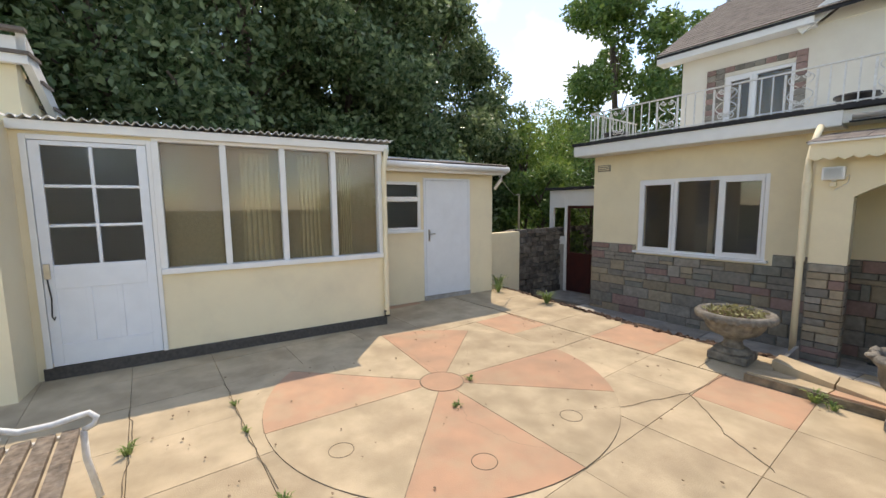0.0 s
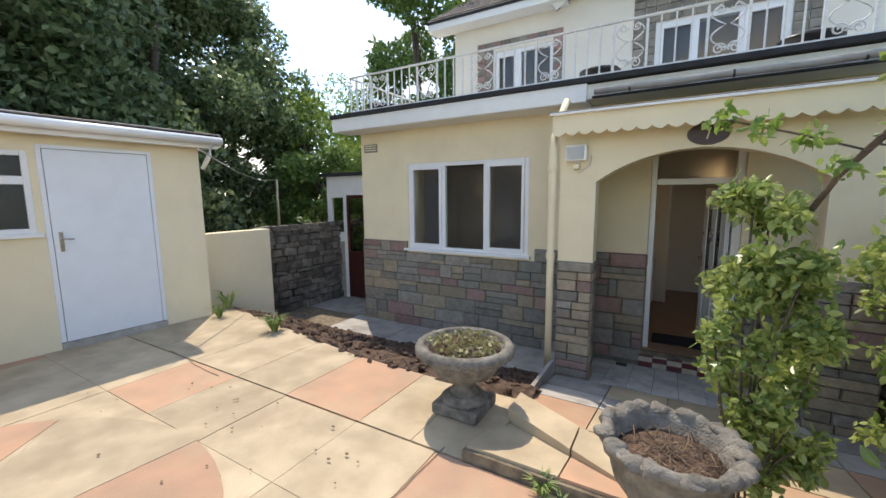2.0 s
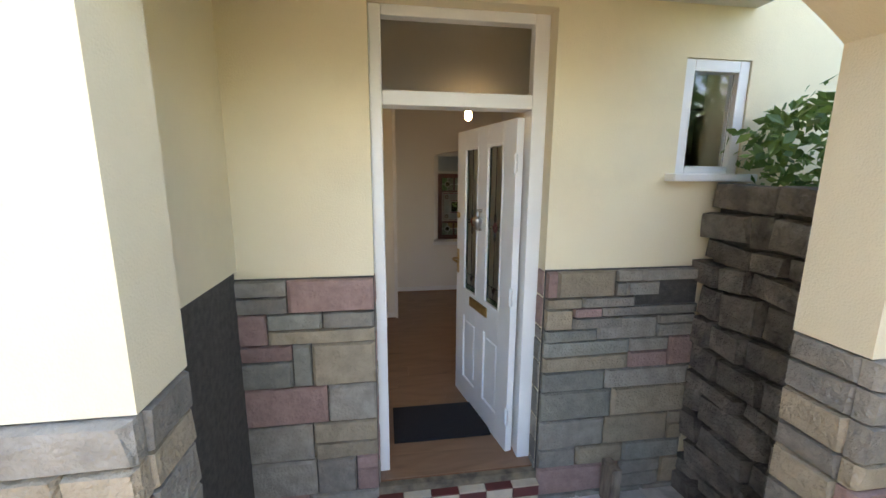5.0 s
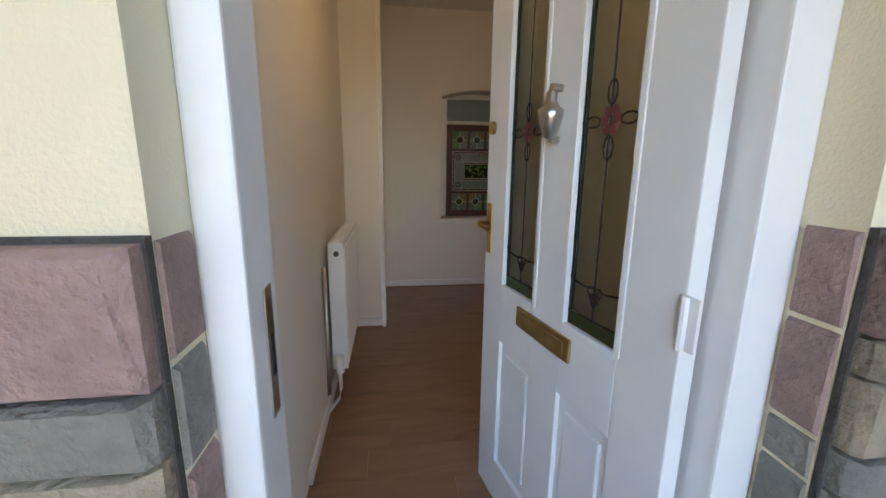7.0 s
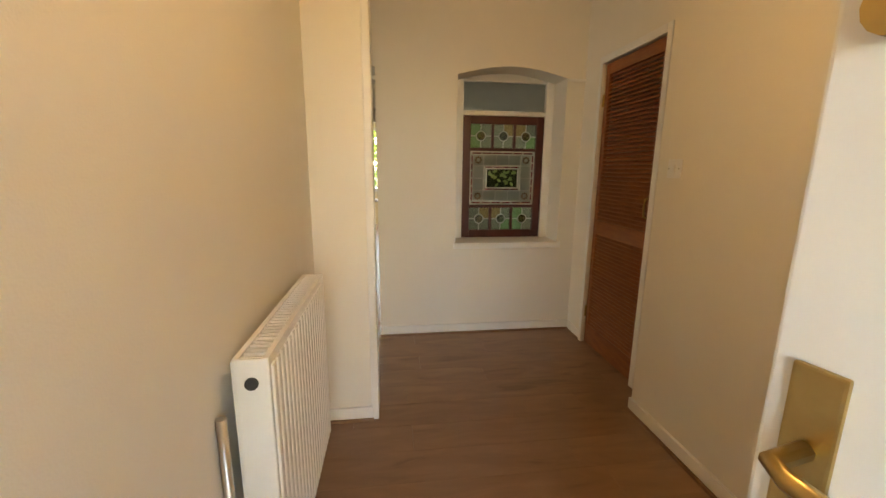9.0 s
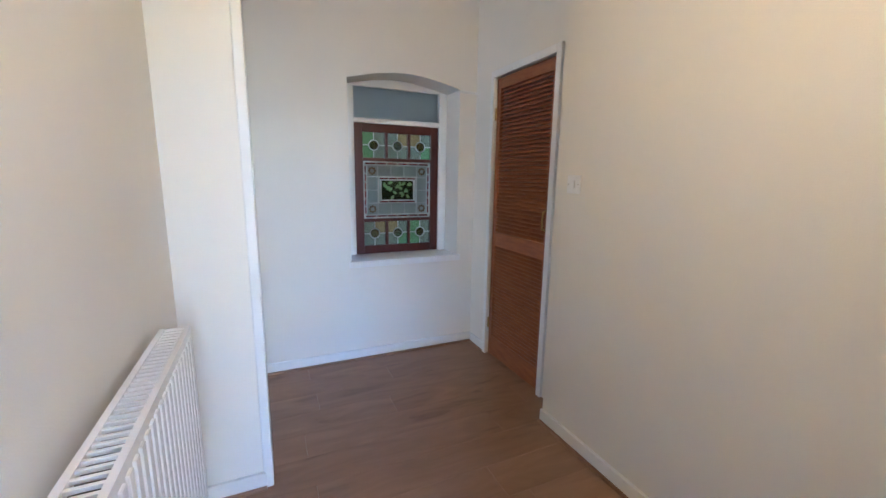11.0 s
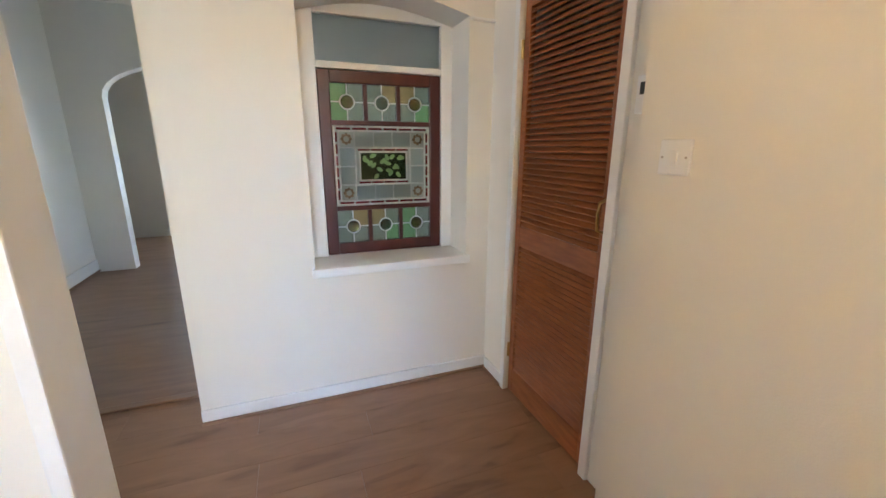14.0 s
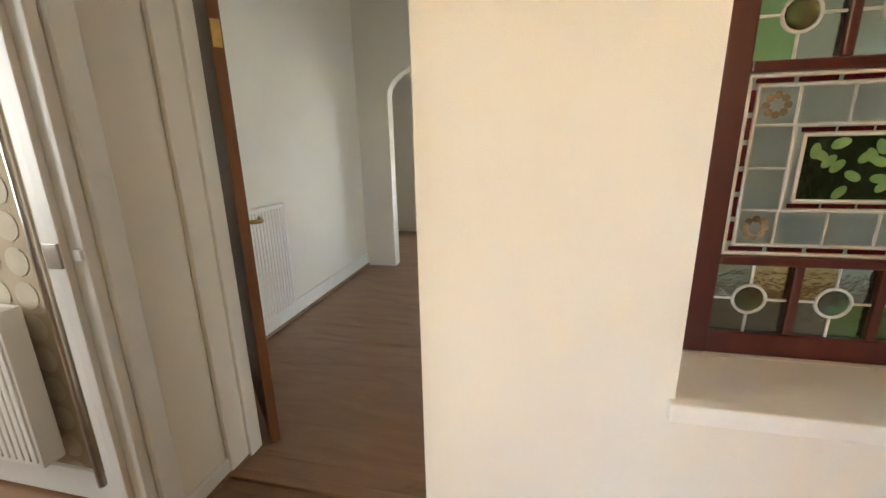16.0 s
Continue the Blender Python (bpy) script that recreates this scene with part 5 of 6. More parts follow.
# ---- shed ----
built = set(bpy.data.objects)
SX = -5.30
wall("wall_shed", "x", SX - .15, SX, 3.07, 5.64, 0.10, 2.46, [(3.45, 4.11, 1.50, 2.29), (4.17, 5.12, 0.10, 2.36)], CREAM, "cream rendered shed wall with a white door")
wall("wall_shed_end", "y", 5.49, 5.64, -8.3, SX - .15, 0.10, 2.46, [], CREAM, "cream end wall of the shed")
sr = thing("shed_roof", "shallow shed roof of brown tiles with a white gutter", "roof", kind="structure")
part("deck", bx(-8.4, SX + .22, 3.1, 5.80, 2.56, 2.60, m=Matrix.Rotation(0, 4, "Y")), FELT, sr)
tm2 = bmesh.new()
box(tm2, -.5, .5, -.5, .5, -.5, .5)
tms = mesh_of("roof_tile", tm2, SLATE)
for r in range(6):
    for c in range(12):
        o = new("roof_tile", tms)
        o.scale = (.30, .225, .015)
        o.location = (SX + .10 - r * .2, 3.2 + c * .228, 2.625 + r * .022)
        o.rotation_euler = (0, .17, random.uniform(-.02, .02))
        o.parent = sr
for k in range(4):
    part("ridge_cap", bx(SX - 1.22, SX - .98, 3.12 + k * .66, 3.76 + k * .66, 2.72, 2.80 + .006 * (k % 2), .02), CORR, sr, "pale concrete ridge cap")
part("gutter", tube(bmesh.new(), [(SX + .24, 3.1, 2.54), (SX + .24, 5.82, 2.53)], .05, 10), WHITE, sr)
part("fascia", bx(SX + .10, SX + .18, 3.1, 5.8, 2.44, 2.55, .005), WHITE, sr)
part("end_board", bx(SX - 3, SX + .2, 5.80, 5.83, 2.46, 2.62, .004), WHITE, sr)
part("spout", tube(bmesh.new(), [(SX + .24, 5.70, 2.5), (SX + .2, 5.68, 2.35), (SX + .05, 5.66, 2.2)], .03, 8), WHITE, sr)
d4 = thing("door_4", "plain white flush shed door, closed, with a lever handle", "door", kind="structure")
part("leaf", bx(SX - .03, SX + .01, 4.215, 5.075, .36, 2.32, .004), SHEDW, d4)
part("handle_plate", bx(SX + .01, SX + .018, 4.255, 4.29, 1.30, 1.50, .003), CHROME, d4)
part("lever", tube(bmesh.new(), [(SX + .01, 4.272, 1.43), (SX + .055, 4.272, 1.43), (SX + .06, 4.36, 1.425)], .009, 8), CHROME, d4)
bm = bmesh.new()
box(bm, SX - .05, SX + .012, 4.17, 4.21, .36, 2.36, .004)
box(bm, SX - .05, SX + .012, 5.08, 5.12, .36, 2.36, .004)
box(bm, SX - .05, SX + .012, 4.21, 5.08, 2.325, 2.36, .004)
solid("door_frame", bm, SHEDW, "white frame of the shed door", "door frame", kind="structure")
solid("door_sill", bx(SX - .1, SX + .03, 4.17, 5.12, .20, .355, .005), SLAB_GREY, "dark sill under the shed door", "sill", kind="structure")
w6 = thing("window_6", "white shed window with two rippled glass lights", "window", kind="structure")
fb = bmesh.new()
for a, b, c, d in ((3.45, 3.50, 1.50, 2.29), (4.06, 4.11, 1.50, 2.29)):
    box(fb, SX - .05, SX + .012, a, b, c, d, .004)
for c, d in ((1.50, 1.55), (1.97, 2.05), (2.24, 2.29)):
    box(fb, SX - .05, SX + .012, 3.50, 4.06, c, d, .004)
part("frame", fb, WHITE, w6)
part("pane", bx(SX - .02, SX - .014, 3.50, 4.06, 1.55, 1.97), FROSTW, w6)
part("pane", bx(SX - .02, SX - .014, 3.50, 4.06, 2.05, 2.24), FROSTW, w6)
part("sill", bx(SX - .02, SX + .05, 3.40, 4.15, 1.46, 1.50, .006), WHITE, w6)
# added brown block gives the shed window a dim inside
solid("shed_filler", bx(-8.2, SX - .5, 3.2, 5.4, .32, 2.4), NET, "plain brown block filling the shed, added for its dim inside", "clutter", kind="structure")

set_down(built, Matrix.Translation((-5.622, 4.553, 0.40)) @ Matrix.Rotation(radians(-5), 4, "Z") @ Matrix.Diagonal((1.03, 1.03, 1.03, 1)) @ Matrix.Translation((5.30, -4.215, -0.36)))

# low garden walls
solid("wall_low", bx(-6.15, -5.95, 5.9, 7.32, -0.3, 1.395, .02), CREAM, "low cream rendered garden wall beside the shed", "wall", kind="structure")
rw = thing("wall_rubble", "dark dry rubble stone garden wall", "wall", kind="structure")
part("core", bx(-6.75, -6.45, 7.3, 13, -0.5, 1.28), MORTAR, rw)
part("return_core", bx(-6.45, -6.14, 7.30, 7.36, -0.5, 1.28), MORTAR, rw)


def rubble(parent, fixed, a0, a1, z0, z1, face, seed, zs=0.0):
    random.seed(seed)
    z = z0
    while z < z1:
        h = random.uniform(.06, .2)
        a = a0
        while a < a1:
            w = random.uniform(.12, .42)
            o = new("stone", stone_mesh(RUBBLE, random.randrange(5)))
            o.scale = (w * random.uniform(.88, .97), random.uniform(.06, .14), h * random.uniform(.8, .97))
            o.location = (fixed, a + w / 2, z + h / 2)
            o.rotation_euler = (random.uniform(-.04, .04), random.uniform(-.12, .12), (math.pi / 2 if face > 0 else -math.pi / 2) + random.uniform(-.06, .06))
            o.parent = parent
            a += w
        z += h


rubble(rw, -6.46, 7.34, 11, -0.3, 1.30, 1, 77)
rw2 = thing("wall_retaining", "tall dark mossy rubble retaining wall beside the porch", "wall", kind="structure")
part("core", bx(1.50, 2.0, 4.4, 8.36, -0.5, 1.58), MORTAR, rw2)
rubble(rw2, 1.50, 4.4, 8.3, -0.25, 1.56, -1, 78)

# side porch round the corner
sp = thing("side_porch", "white glazed lean-to porch with a brown door", "porch")
part("front_frame", box(box(bx(-6.75, -6.62, 9.38, 9.45, -.28, 2.35, .005), -6.28, -6.2, 9.38, 9.45, -.28, 2.35, .005), -6.62, -6.28, 9.38, 9.45, 1.9, 2.35, .005), WHITE, sp)
part("panel", bx(-6.62, -6.28, 9.39, 9.44, -.28, .95), SLAB_GREY, sp)
part("rail", bx(-6.62, -6.28, 9.385, 9.445, .95, 1.15, .004), WHITE, sp)
part("pane", bx(-6.62, -6.28, 9.41, 9.415, 1.15, 1.9), GLASS, sp)
part("door_panel", bx(-6.2, -5.5, 9.40, 9.44, -.26, .75, .004), BROWND, sp, "dark brown lower door panel")
part("door_stile", box(bx(-6.2, -6.13, 9.40, 9.44, .75, 1.95, .004), -6.13, -5.5, 9.40, 9.44, 1.88, 1.95, .004), BROWND, sp)
part("door_pane", bx(-6.13, -5.5, 9.415, 9.42, .75, 1.88), GLASS, sp)
part("header", bx(-6.2, -5.04, 9.38, 9.45, 1.95, 2.35, .004), WHITE, sp)
part("roof", bx(-6.85, -5.04, 9.28, 12, 2.36, 2.42, .004), FELT, sp)
post = thing("washing_line_post", "thin pale metal post with a line to the shed", "post")
part("pole", cyl(bmesh.new(), (-6.6, 8.0, 1.2), (-6.6, 8.0, 2.25), .025, seg=8), CHROME, post)
part("line", tube(bmesh.new(), [(-5.1, 5.8, 2.5), (-5.6, 6.6, 2.28), (-6.1, 7.3, 2.2), (-6.6, 8.0, 2.24)], .008, 5), CHROME, post)

# wall vents
for x, z, w, hh in ((-4.62, 2.72, .28, .13), (-4.25, 1.72, .16, .16)):
    v = thing("wall_vent", "small painted air vent in the rendered wall", "vent")
    part("plate", bx(x - w / 2, x + w / 2, FY - .015, FY, z - hh / 2, z + hh / 2, .004), CREAM if w < .2 else ST_GREY, v)
    for k in range(3):
        part("slat", bx(x - w / 2 + .02, x + w / 2 - .02, FY - .022, FY - .015, z - hh / 2 + .025 + k * hh * .28, z - hh / 2 + .04 + k * hh * .28), CREAM, v)

# ---- balcony railing ----
RZ0, RZ1, RY = 3.22, 3.83, 8.15
rail = thing("balcony_railing", "white wrought-iron balcony railing with scrolled panels", "railing")
part("top_rail", bx(-4.80, 1.9, RY - .02, RY + .02, RZ1 - .02, RZ1, .004), IRON, rail)
part("bottom_rail", bx(-4.80, 1.9, RY - .012, RY + .012, RZ0 + .06, RZ0 + .08, .003), IRON, rail)
part("top_rail", bx(-4.82, -4.78, RY, 10.0, RZ1 - .02, RZ1, .004), IRON, rail)
part("bottom_rail", bx(-4.81, -4.79, RY, 10.0, RZ0 + .06, RZ0 + .08, .003), IRON, rail)


def scroll(b, x, z, r, sgn, flip, y):
    tube(b, [(x + sgn * r * (1 - k / 26) * math.cos(flip * k * .42), y, z + r * (1 - k / 26) * math.sin(flip * k * .42)) for k in range(24)], .008, 5)


bar = mesh_of("baluster", bx(-.008, .008, -.008, .008, 0, RZ1 - RZ0 - .04), IRON)
x = -4.79
k = 0
while x < 1.9:
    if k % 4 == 3:
        b = bmesh.new()
        xm = x + .17
        for s in (-1, 1):
            pts = []
            for j in range(17):
                t = j / 16
                pts.append((xm + s * (.02 + .12 * math.sin(t * math.pi * 2 - .4) * (1 if t > .5 else -1) * -1), RY, RZ0 + .12 + t * .44))
            tube(b, pts, .008, 5)
            scroll(b, xm + s * .065, RZ0 + .14, .06, -s, 1, RY)
            scroll(b, xm + s * .065, RZ1 - .09, .045, -s, -1, RY)
        part("scroll_panel", b, IRON, rail, "heart-shaped scrolled iron panel")
        for xx in (x, x + .34):
            o = new("post", bar)
            o.location = (xx, RY, RZ0)
            o.scale = (1.6, 1.6, 1)
            o.parent = rail
        x += .47
    else:
        o = new("baluster", bar)
        o.location = (x, RY, RZ0 + .02)
        o.parent = rail
        x += .14
    k += 1
for i in range(13):
    o = new("baluster", bar)
    o.location = (-4.80, RY + .14 * (i + 1), RZ0 + .02)
    o.parent = rail


def trough(x, y, w, label):
    t = thing("planter", label, "planter", at=(x, y, 3.161), group="balcony planters")
    b = bmesh.new()
    lathe(b, [(w * .62, 0), (w * .66, .02), (w * .9, .22), (w, .23), (w, .26), (w * .9, .26), (w * .8, .20)], 24)
    part("bowl", b, BLACKP, t)
    part("soil", lathe(bmesh.new(), [(w * .80, .19), (w * .78, .21)], 20), SOIL, t)


trough(-4.45, 8.5, .24, "black plastic planter on the flat roof")
trough(-1.0, 8.5, .24, "black plastic planter with handles on the flat roof")
trough(0.95, 8.5, .26, "black plastic planter on the flat roof near the window")
trough(-2.7, 9.6, .20, "dark tub planter at the upper wall")

# ---- upper storey ----
UY = 10.0
wall("wall_upper", "y", UY, UY + .3, -3.85, 4.0, 3.16, 5.0, [(-3.07, -2.00, 3.30, 4.44), (-.50, 1.05, 3.27, 4.40)], PALE, "pale rendered upper storey wall")
wall("wall_upper_side", "x", -3.85, -3.55, UY + .3, 15, 3.16, 5.0, [], CREAM, "pale rendered upper side wall")
for x0, x1, z1, wx0, wx1, wz0, wz1 in ((-3.38, -1.83, 4.62, -3.07, -2.00, 3.30, 4.44), (-.80, 1.33, 4.85, -.50, 1.05, 3.27, 4.40)):
    s = thing("window_surround", "brown-grey slate-hung surround of the upper window", "cladding", kind="structure")
    random.seed(int(x0 * 10))
    z = 3.19
    while z < z1:
        for a, b in ((x0, wx0), (wx1, x1), (wx0, wx1)):
            if a == wx0 and z < wz1 - .02:
                continue
            x = a
            while x < b - .01:
                w = min(.16, b - x)
                o = stone(s, x, x + w, z, z + .11, UY, .022, ST_PINK if x0 < -2 and random.random() < .5 else ST_GREY)
                x += w
        z += .11
upvc_window("window_7", -3.07, -2.00, 3.30, 4.44, UY + .04, (.45,), "white upper window behind the balcony")
upvc_window("window_8", -.50, 1.05, 3.27, 4.40, UY + .04, (.33, .66), "white three-light upper window behind the balcony")
# added brown block, stands in for the dim rooms behind the upper windows
solid("upper_filler", bx(-3.5, 4, UY + 1.2, 15, 3.2, 5.0), NET, "plain brown block behind the upper windows, added for a dim inside", "wall", kind="structure")
ur = thing("main_roof", "weathered brown tiled pitched roof with white eaves", "roof", kind="structure")
EZ = 4.98
part("eaves_board", bx(-4.25, -1.75, UY - .32, UY - .28, EZ - .06, EZ + .12, .005), WHITE, ur)
part("soffit", bx(-4.25, -1.75, UY - .28, UY + .02, EZ - .06, EZ - .03), WHITE, ur)
part("deck", ramp("r", -4.25, 4.4, UY - .33, 13.2, EZ + .10, EZ + 2.2, .05, FELT), FELT, ur)
sl_ = 2.1 / (13.2 - UY + .33)
rt = bmesh.new()
for r in range(22):
    for c in range(20):
        yy = UY - .33 + .08 + r * .15
        box(rt, -4.25 + c * .20 + .004, -4.25 + (c + 1) * .20 - .004, -.1, .1, 0, .014, m=Matrix.Translation((0, yy, EZ + .115 + (yy - UY + .33) * sl_)) @ Matrix.Rotation(math.atan(sl_) - .05, 4, "X"))
part("tiles", rt, SLATE, ur, "rows of small brown roof tiles")["kind"] = "stuff"
gb = bmesh.new()
prism(gb, [(-1.75, 4.95), (3.6, 4.95), (.95, 6.9)], UY - .02, UY + .28)
part("gable", gb, PALE, ur)
for s in (1, -1):
    mm = Matrix.Translation((.95, 0, 7.0)) @ Matrix.Rotation(s * math.atan2(1.95, 2.7) if s > 0 else math.pi - math.atan2(1.95, 2.7), 4, "Y")
    part("bargeboard", bx(-.05, 3.6, UY - .22, UY - .18, -.1, .1, m=mm), WHITE, ur)
    part("gable_slope", bx(-.05, 3.6, UY - .2, 14, -.03 + (.0), .02, m=mm), SLATE, ur)
solid("ridge", bx(-4.2, 0, 13.15, 13.3, EZ + 2.18, EZ + 2.28, .02), CORR, "pale ridge tiles", "roof", kind="structure")

# neighbour house seen past the porch
nb = thing("neighbour_house", "peach rendered neighbouring house with a small window", "house")
part("wall", bx(4.8, 12, 15, 22, 0, 6.5), mat("peach_render", (.68, .46, .32), (.62, .42, .29), .85, 2, 100, .2), nb)
nw = part("window", bx(5.4, 6.6, 14.95, 15.02, 3.6, 4.8, .01), UPVC, nb)
part("pane", bx(5.5, 6.5, 14.94, 14.955, 3.7, 4.7), GLASS, nw)
part("roof", bx(4.4, 12.4, 14.6, 22.4, 6.5, 6.9, .02), SLATE, nb)


# ---- urns ----
def leaf_mesh(name, pts, size, material, seed, curl=0.3, oval=False):
    """A mesh of folded leaves, one at each point: four-point, or oval with six."""
    r = np.random.RandomState(seed)
    n = len(pts)
    d = r.normal(size=(n, 3))
    d[:, 2] -= 0.35
    d /= np.linalg.norm(d, axis=1)[:, None]
    u = np.cross(d, r.normal(size=(n, 3)))
    u /= np.linalg.norm(u, axis=1)[:, None] + 1e-9
    nn = np.cross(d, u)
    s = size * r.uniform(.6, 1.4, (n, 1))
    a = pts
    b = pts + d * s * .5 + u * s * .28 + nn * s * curl * .2
    c = pts + d * s
    e = pts + d * s * .5 - u * s * .28 + nn * s * curl * .2
    if oval:
        lift = nn * s * curl * .2
        b, b2 = pts + d * s * .28 + u * s * .24 + lift, pts + d * s * .66 + u * s * .23 + lift
        e, e2 = pts + d * s * .28 - u * s * .24 + lift, pts + d * s * .66 - u * s * .23 + lift
        v = np.stack([a, b, b2, c, e2, e], 1).reshape(-1, 3)
        i = np.arange(n)[:, None] * 6
        f = np.concatenate([i + [0, 1, 2], i + [0, 2, 3], i + [0, 3, 4], i + [0, 4, 5]], 0)
    else:
        v = np.stack([a, b, c, e], 1).reshape(-1, 3)
        i = np.arange(n)[:, None] * 4
        f = np.concatenate([i + [0, 1, 2], i + [0, 2, 3]], 0)
    me = bpy.data.meshes.new(name)
    me.from_pydata(v.tolist(), [], f.tolist())
    me.materials.append(material)
    return me


def urn(x, y, z, kind, s=1.0):
    if kind == 0:
        u = thing("garden_urn", "weathered stone urn on a square foot, filled with dry plants", "urn", at=(x, y, z))
        prof = [(.11, .13), (.085, .17), (.075, .21), (.095, .235), (.115, .25), (.21, .30), (.255, .37), (.265, .42), (.285, .435), (.33, .445), (.35, .465), (.352, .49), (.335, .515), (.30, .522), (.285, .505), (.282, .49), (.268, .488), (.25, .46)]
        part("bowl", lathe(bmesh.new(), prof, 72, wave=.012, lobes=24), URN, u)
        part("fill", lathe(bmesh.new(), [(.25, .44), (.265, .475), (.12, .495), (.02, .50)], 30), SOIL, u)
        eb = bmesh.new()
        for k in range(36):
            a = 2 * math.pi * k / 36
            bmesh.ops.create_icosphere(eb, subdivisions=1, radius=1, matrix=Matrix.Translation((.338 * math.cos(a), .338 * math.sin(a), .462)) @ Matrix.Rotation(a, 4, "Z") @ Matrix.Diagonal((.018, .022, .026, 1)))
        part("beading", eb, URN, u, "egg-shaped carved beading under the rim")["kind"] = "stuff"
        rp = np.random.RandomState(7)
        ang, rad = rp.uniform(0, 6.28, 420), .25 * rp.uniform(0, 1, 420) ** .5
        gp = np.stack([rad * np.cos(ang), rad * np.sin(ang), .50 + .035 * rp.uniform(0, 1, 420)], 1)
        go = new("plant_fill", leaf_mesh("plant_fill", gp, .04, DRY_LEAF, 7))
        go.parent = u
        go["label"] = "low yellowish green plants"
        go["kind"] = "stuff"
    else:
        u = thing("garden_urn", "dark weathered stone urn with a ruffled rim and dead twigs", "urn", at=(x, y, z))
        prof = [(.085, .12), (.075, .17), (.10, .20), (.17, .24), (.225, .32), (.245, .40), (.25, .46), (.285, .50), (.31, .53), (.30, .56), (.265, .56), (.235, .52), (.22, .44)]
        b = lathe(bmesh.new(), prof, 96, wave=.022, lobes=11)
        for v in b.verts:
            if v.co.z > .48:
                a = math.atan2(v.co.y, v.co.x)
                v.co.z += .009 * math.cos(11 * a) + .010 * math.sin(3 * a)
            v.co += Vector((noise.noise(v.co * 9), noise.noise(v.co * 9 + Vector((5, 0, 0))), 0)) * .010
        for f in b.faces:
            f.smooth = True
        part("bowl", b, URN, u)
        for k in range(15):
            a = 2 * math.pi * k / 15 + .1 * math.sin(k * 5)
            lo = bmesh.new()
            bmesh.ops.create_icosphere(lo, subdivisions=2, radius=1, matrix=Matrix.Translation((.285 * math.cos(a), .285 * math.sin(a), .543)) @ Matrix.Rotation(a, 4, "Z") @ Matrix.Diagonal((.045, .056, .034 + .008 * math.sin(k * 3), 1)))
            for v in lo.verts:
                v.co += Vector((noise.noise(v.co * 22), noise.noise(v.co * 22 + Vector((3, 0, 0))), noise.noise(v.co * 22 + Vector((0, 7, 0))))) * .022
            for f in lo.faces:
                f.smooth = True
            part("rim_lobe", lo, URN, u)
        part("fill", lathe(bmesh.new(), [(.22, .42), (.23, .46), (.10, .475), (.02, .48)], 30), SOIL, u)
    part("foot", lathe(box(bmesh.new(), -.175, .175, -.175, .175, 0, .085, .015), [(.165, .08), (.17, .10), (.13, .135), (.09, .14)], 32), URN, u)
    random.seed(int(x * 100))
    tb_ = bmesh.new()
    for _ in range(130):
        a, r = random.uniform(0, 6.28), random.uniform(0, .21) 
        p = Vector((r * math.cos(a), r * math.sin(a), .485))
        q = p + Vector((random.uniform(-.06, .06), random.uniform(-.06, .06), random.uniform(.0, .05)))
        cyl(tb_, p, q, random.uniform(.0015, .004), seg=4)
    part("plant_litter", tb_, TWIG, u, "dead brown stems and leaves")["kind"] = "stuff"
    return u


urn(-1.37, 5.57, 0.33, 0).scale = (1.03, 1.03, 1.0)
urn(-0.05, 4.97, 0.33, 1).scale = (.95, .95, .95)

# ---- bench ----
bn = thing("garden_bench", "garden bench with white scrolled iron end and weathered slats", "bench", at=(-2.0, 0.0, PZ))
bz = .45
for k in range(6):
    part("slat", bx(-.86, .75, -.26 + k * .095, -.185 + k * .095, bz - .03, bz + random.uniform(-.004, .004), .006), BENCHW, bn)
for k in range(3):
    part("back_slat", bx(-.86, .75, -.36 - k * .03, -.335 - k * .03, bz + .14 + k * .12, bz + .22 + k * .12, .006), BENCHW, bn)


def bench_end(x):
    arm = [(x, .30, bz - .03), (x, .345, bz - .01), (x, .36, bz + .03), (x, .33, bz + .065), (x, .28, bz + .06), (x, .18, bz + .045), (x, .05, bz + .05), (x, -.05, bz + .10), (x, -.10, bz + .18), (x, -.13, bz + .23), (x, -.18, bz + .24), (x, -.21, bz + .205), (x, -.19, bz + .175)]
    b = tube(bmesh.new(), arm, .016, 8)
    for yy, zz, rr in ((-.12, .08, .05), (-.22, .10, .06), (-.2, .0, .04), (-.3, .18, .06), (-.05, .03, .035)):
        tube(b, [(x, yy + rr * (1 - q / 26) * math.cos(q * .42), bz + zz + rr * (1 - q / 26) * math.sin(q * .42)) for q in range(24)], .008, 5)
    tube(b, [(x, .30, bz - .03), (x, .30, .25), (x, .34, 0)], .018, 8)
    tube(b, [(x, -.45, bz + .5), (x, -.33, bz), (x, -.33, .2), (x, -.4, 0)], .018, 8)
    tube(b, [(x, .30, bz - .04), (x, -.33, bz - .04)], .014, 8)
    return b


part("iron_end", bench_end(-.88), IRON, bn, "white scrolled cast-iron end")
part("iron_end", bench_end(.77), IRON, bn, "white scrolled cast-iron end")


# ---- plants ----
def crown_points(centres, radii, n, seed, shell=0.55):
    r = np.random.RandomState(seed)
    k = r.choice(len(centres), n, p=np.array(radii) ** 2 / np.sum(np.array(radii) ** 2))
    d = r.normal(size=(n, 3))
    d /= np.linalg.norm(d, axis=1)[:, None]
    rad = (shell + (1 - shell) * r.uniform(0, 1, (n, 1)) ** .5) * np.array(radii)[k][:, None]
    rad *= 1 + .25 * np.sin(d[:, :1] * 7 + k[:, None]) * np.cos(d[:, 2:] * 6)
    return np.array(centres)[k] + d * rad * [1, 1, .85]


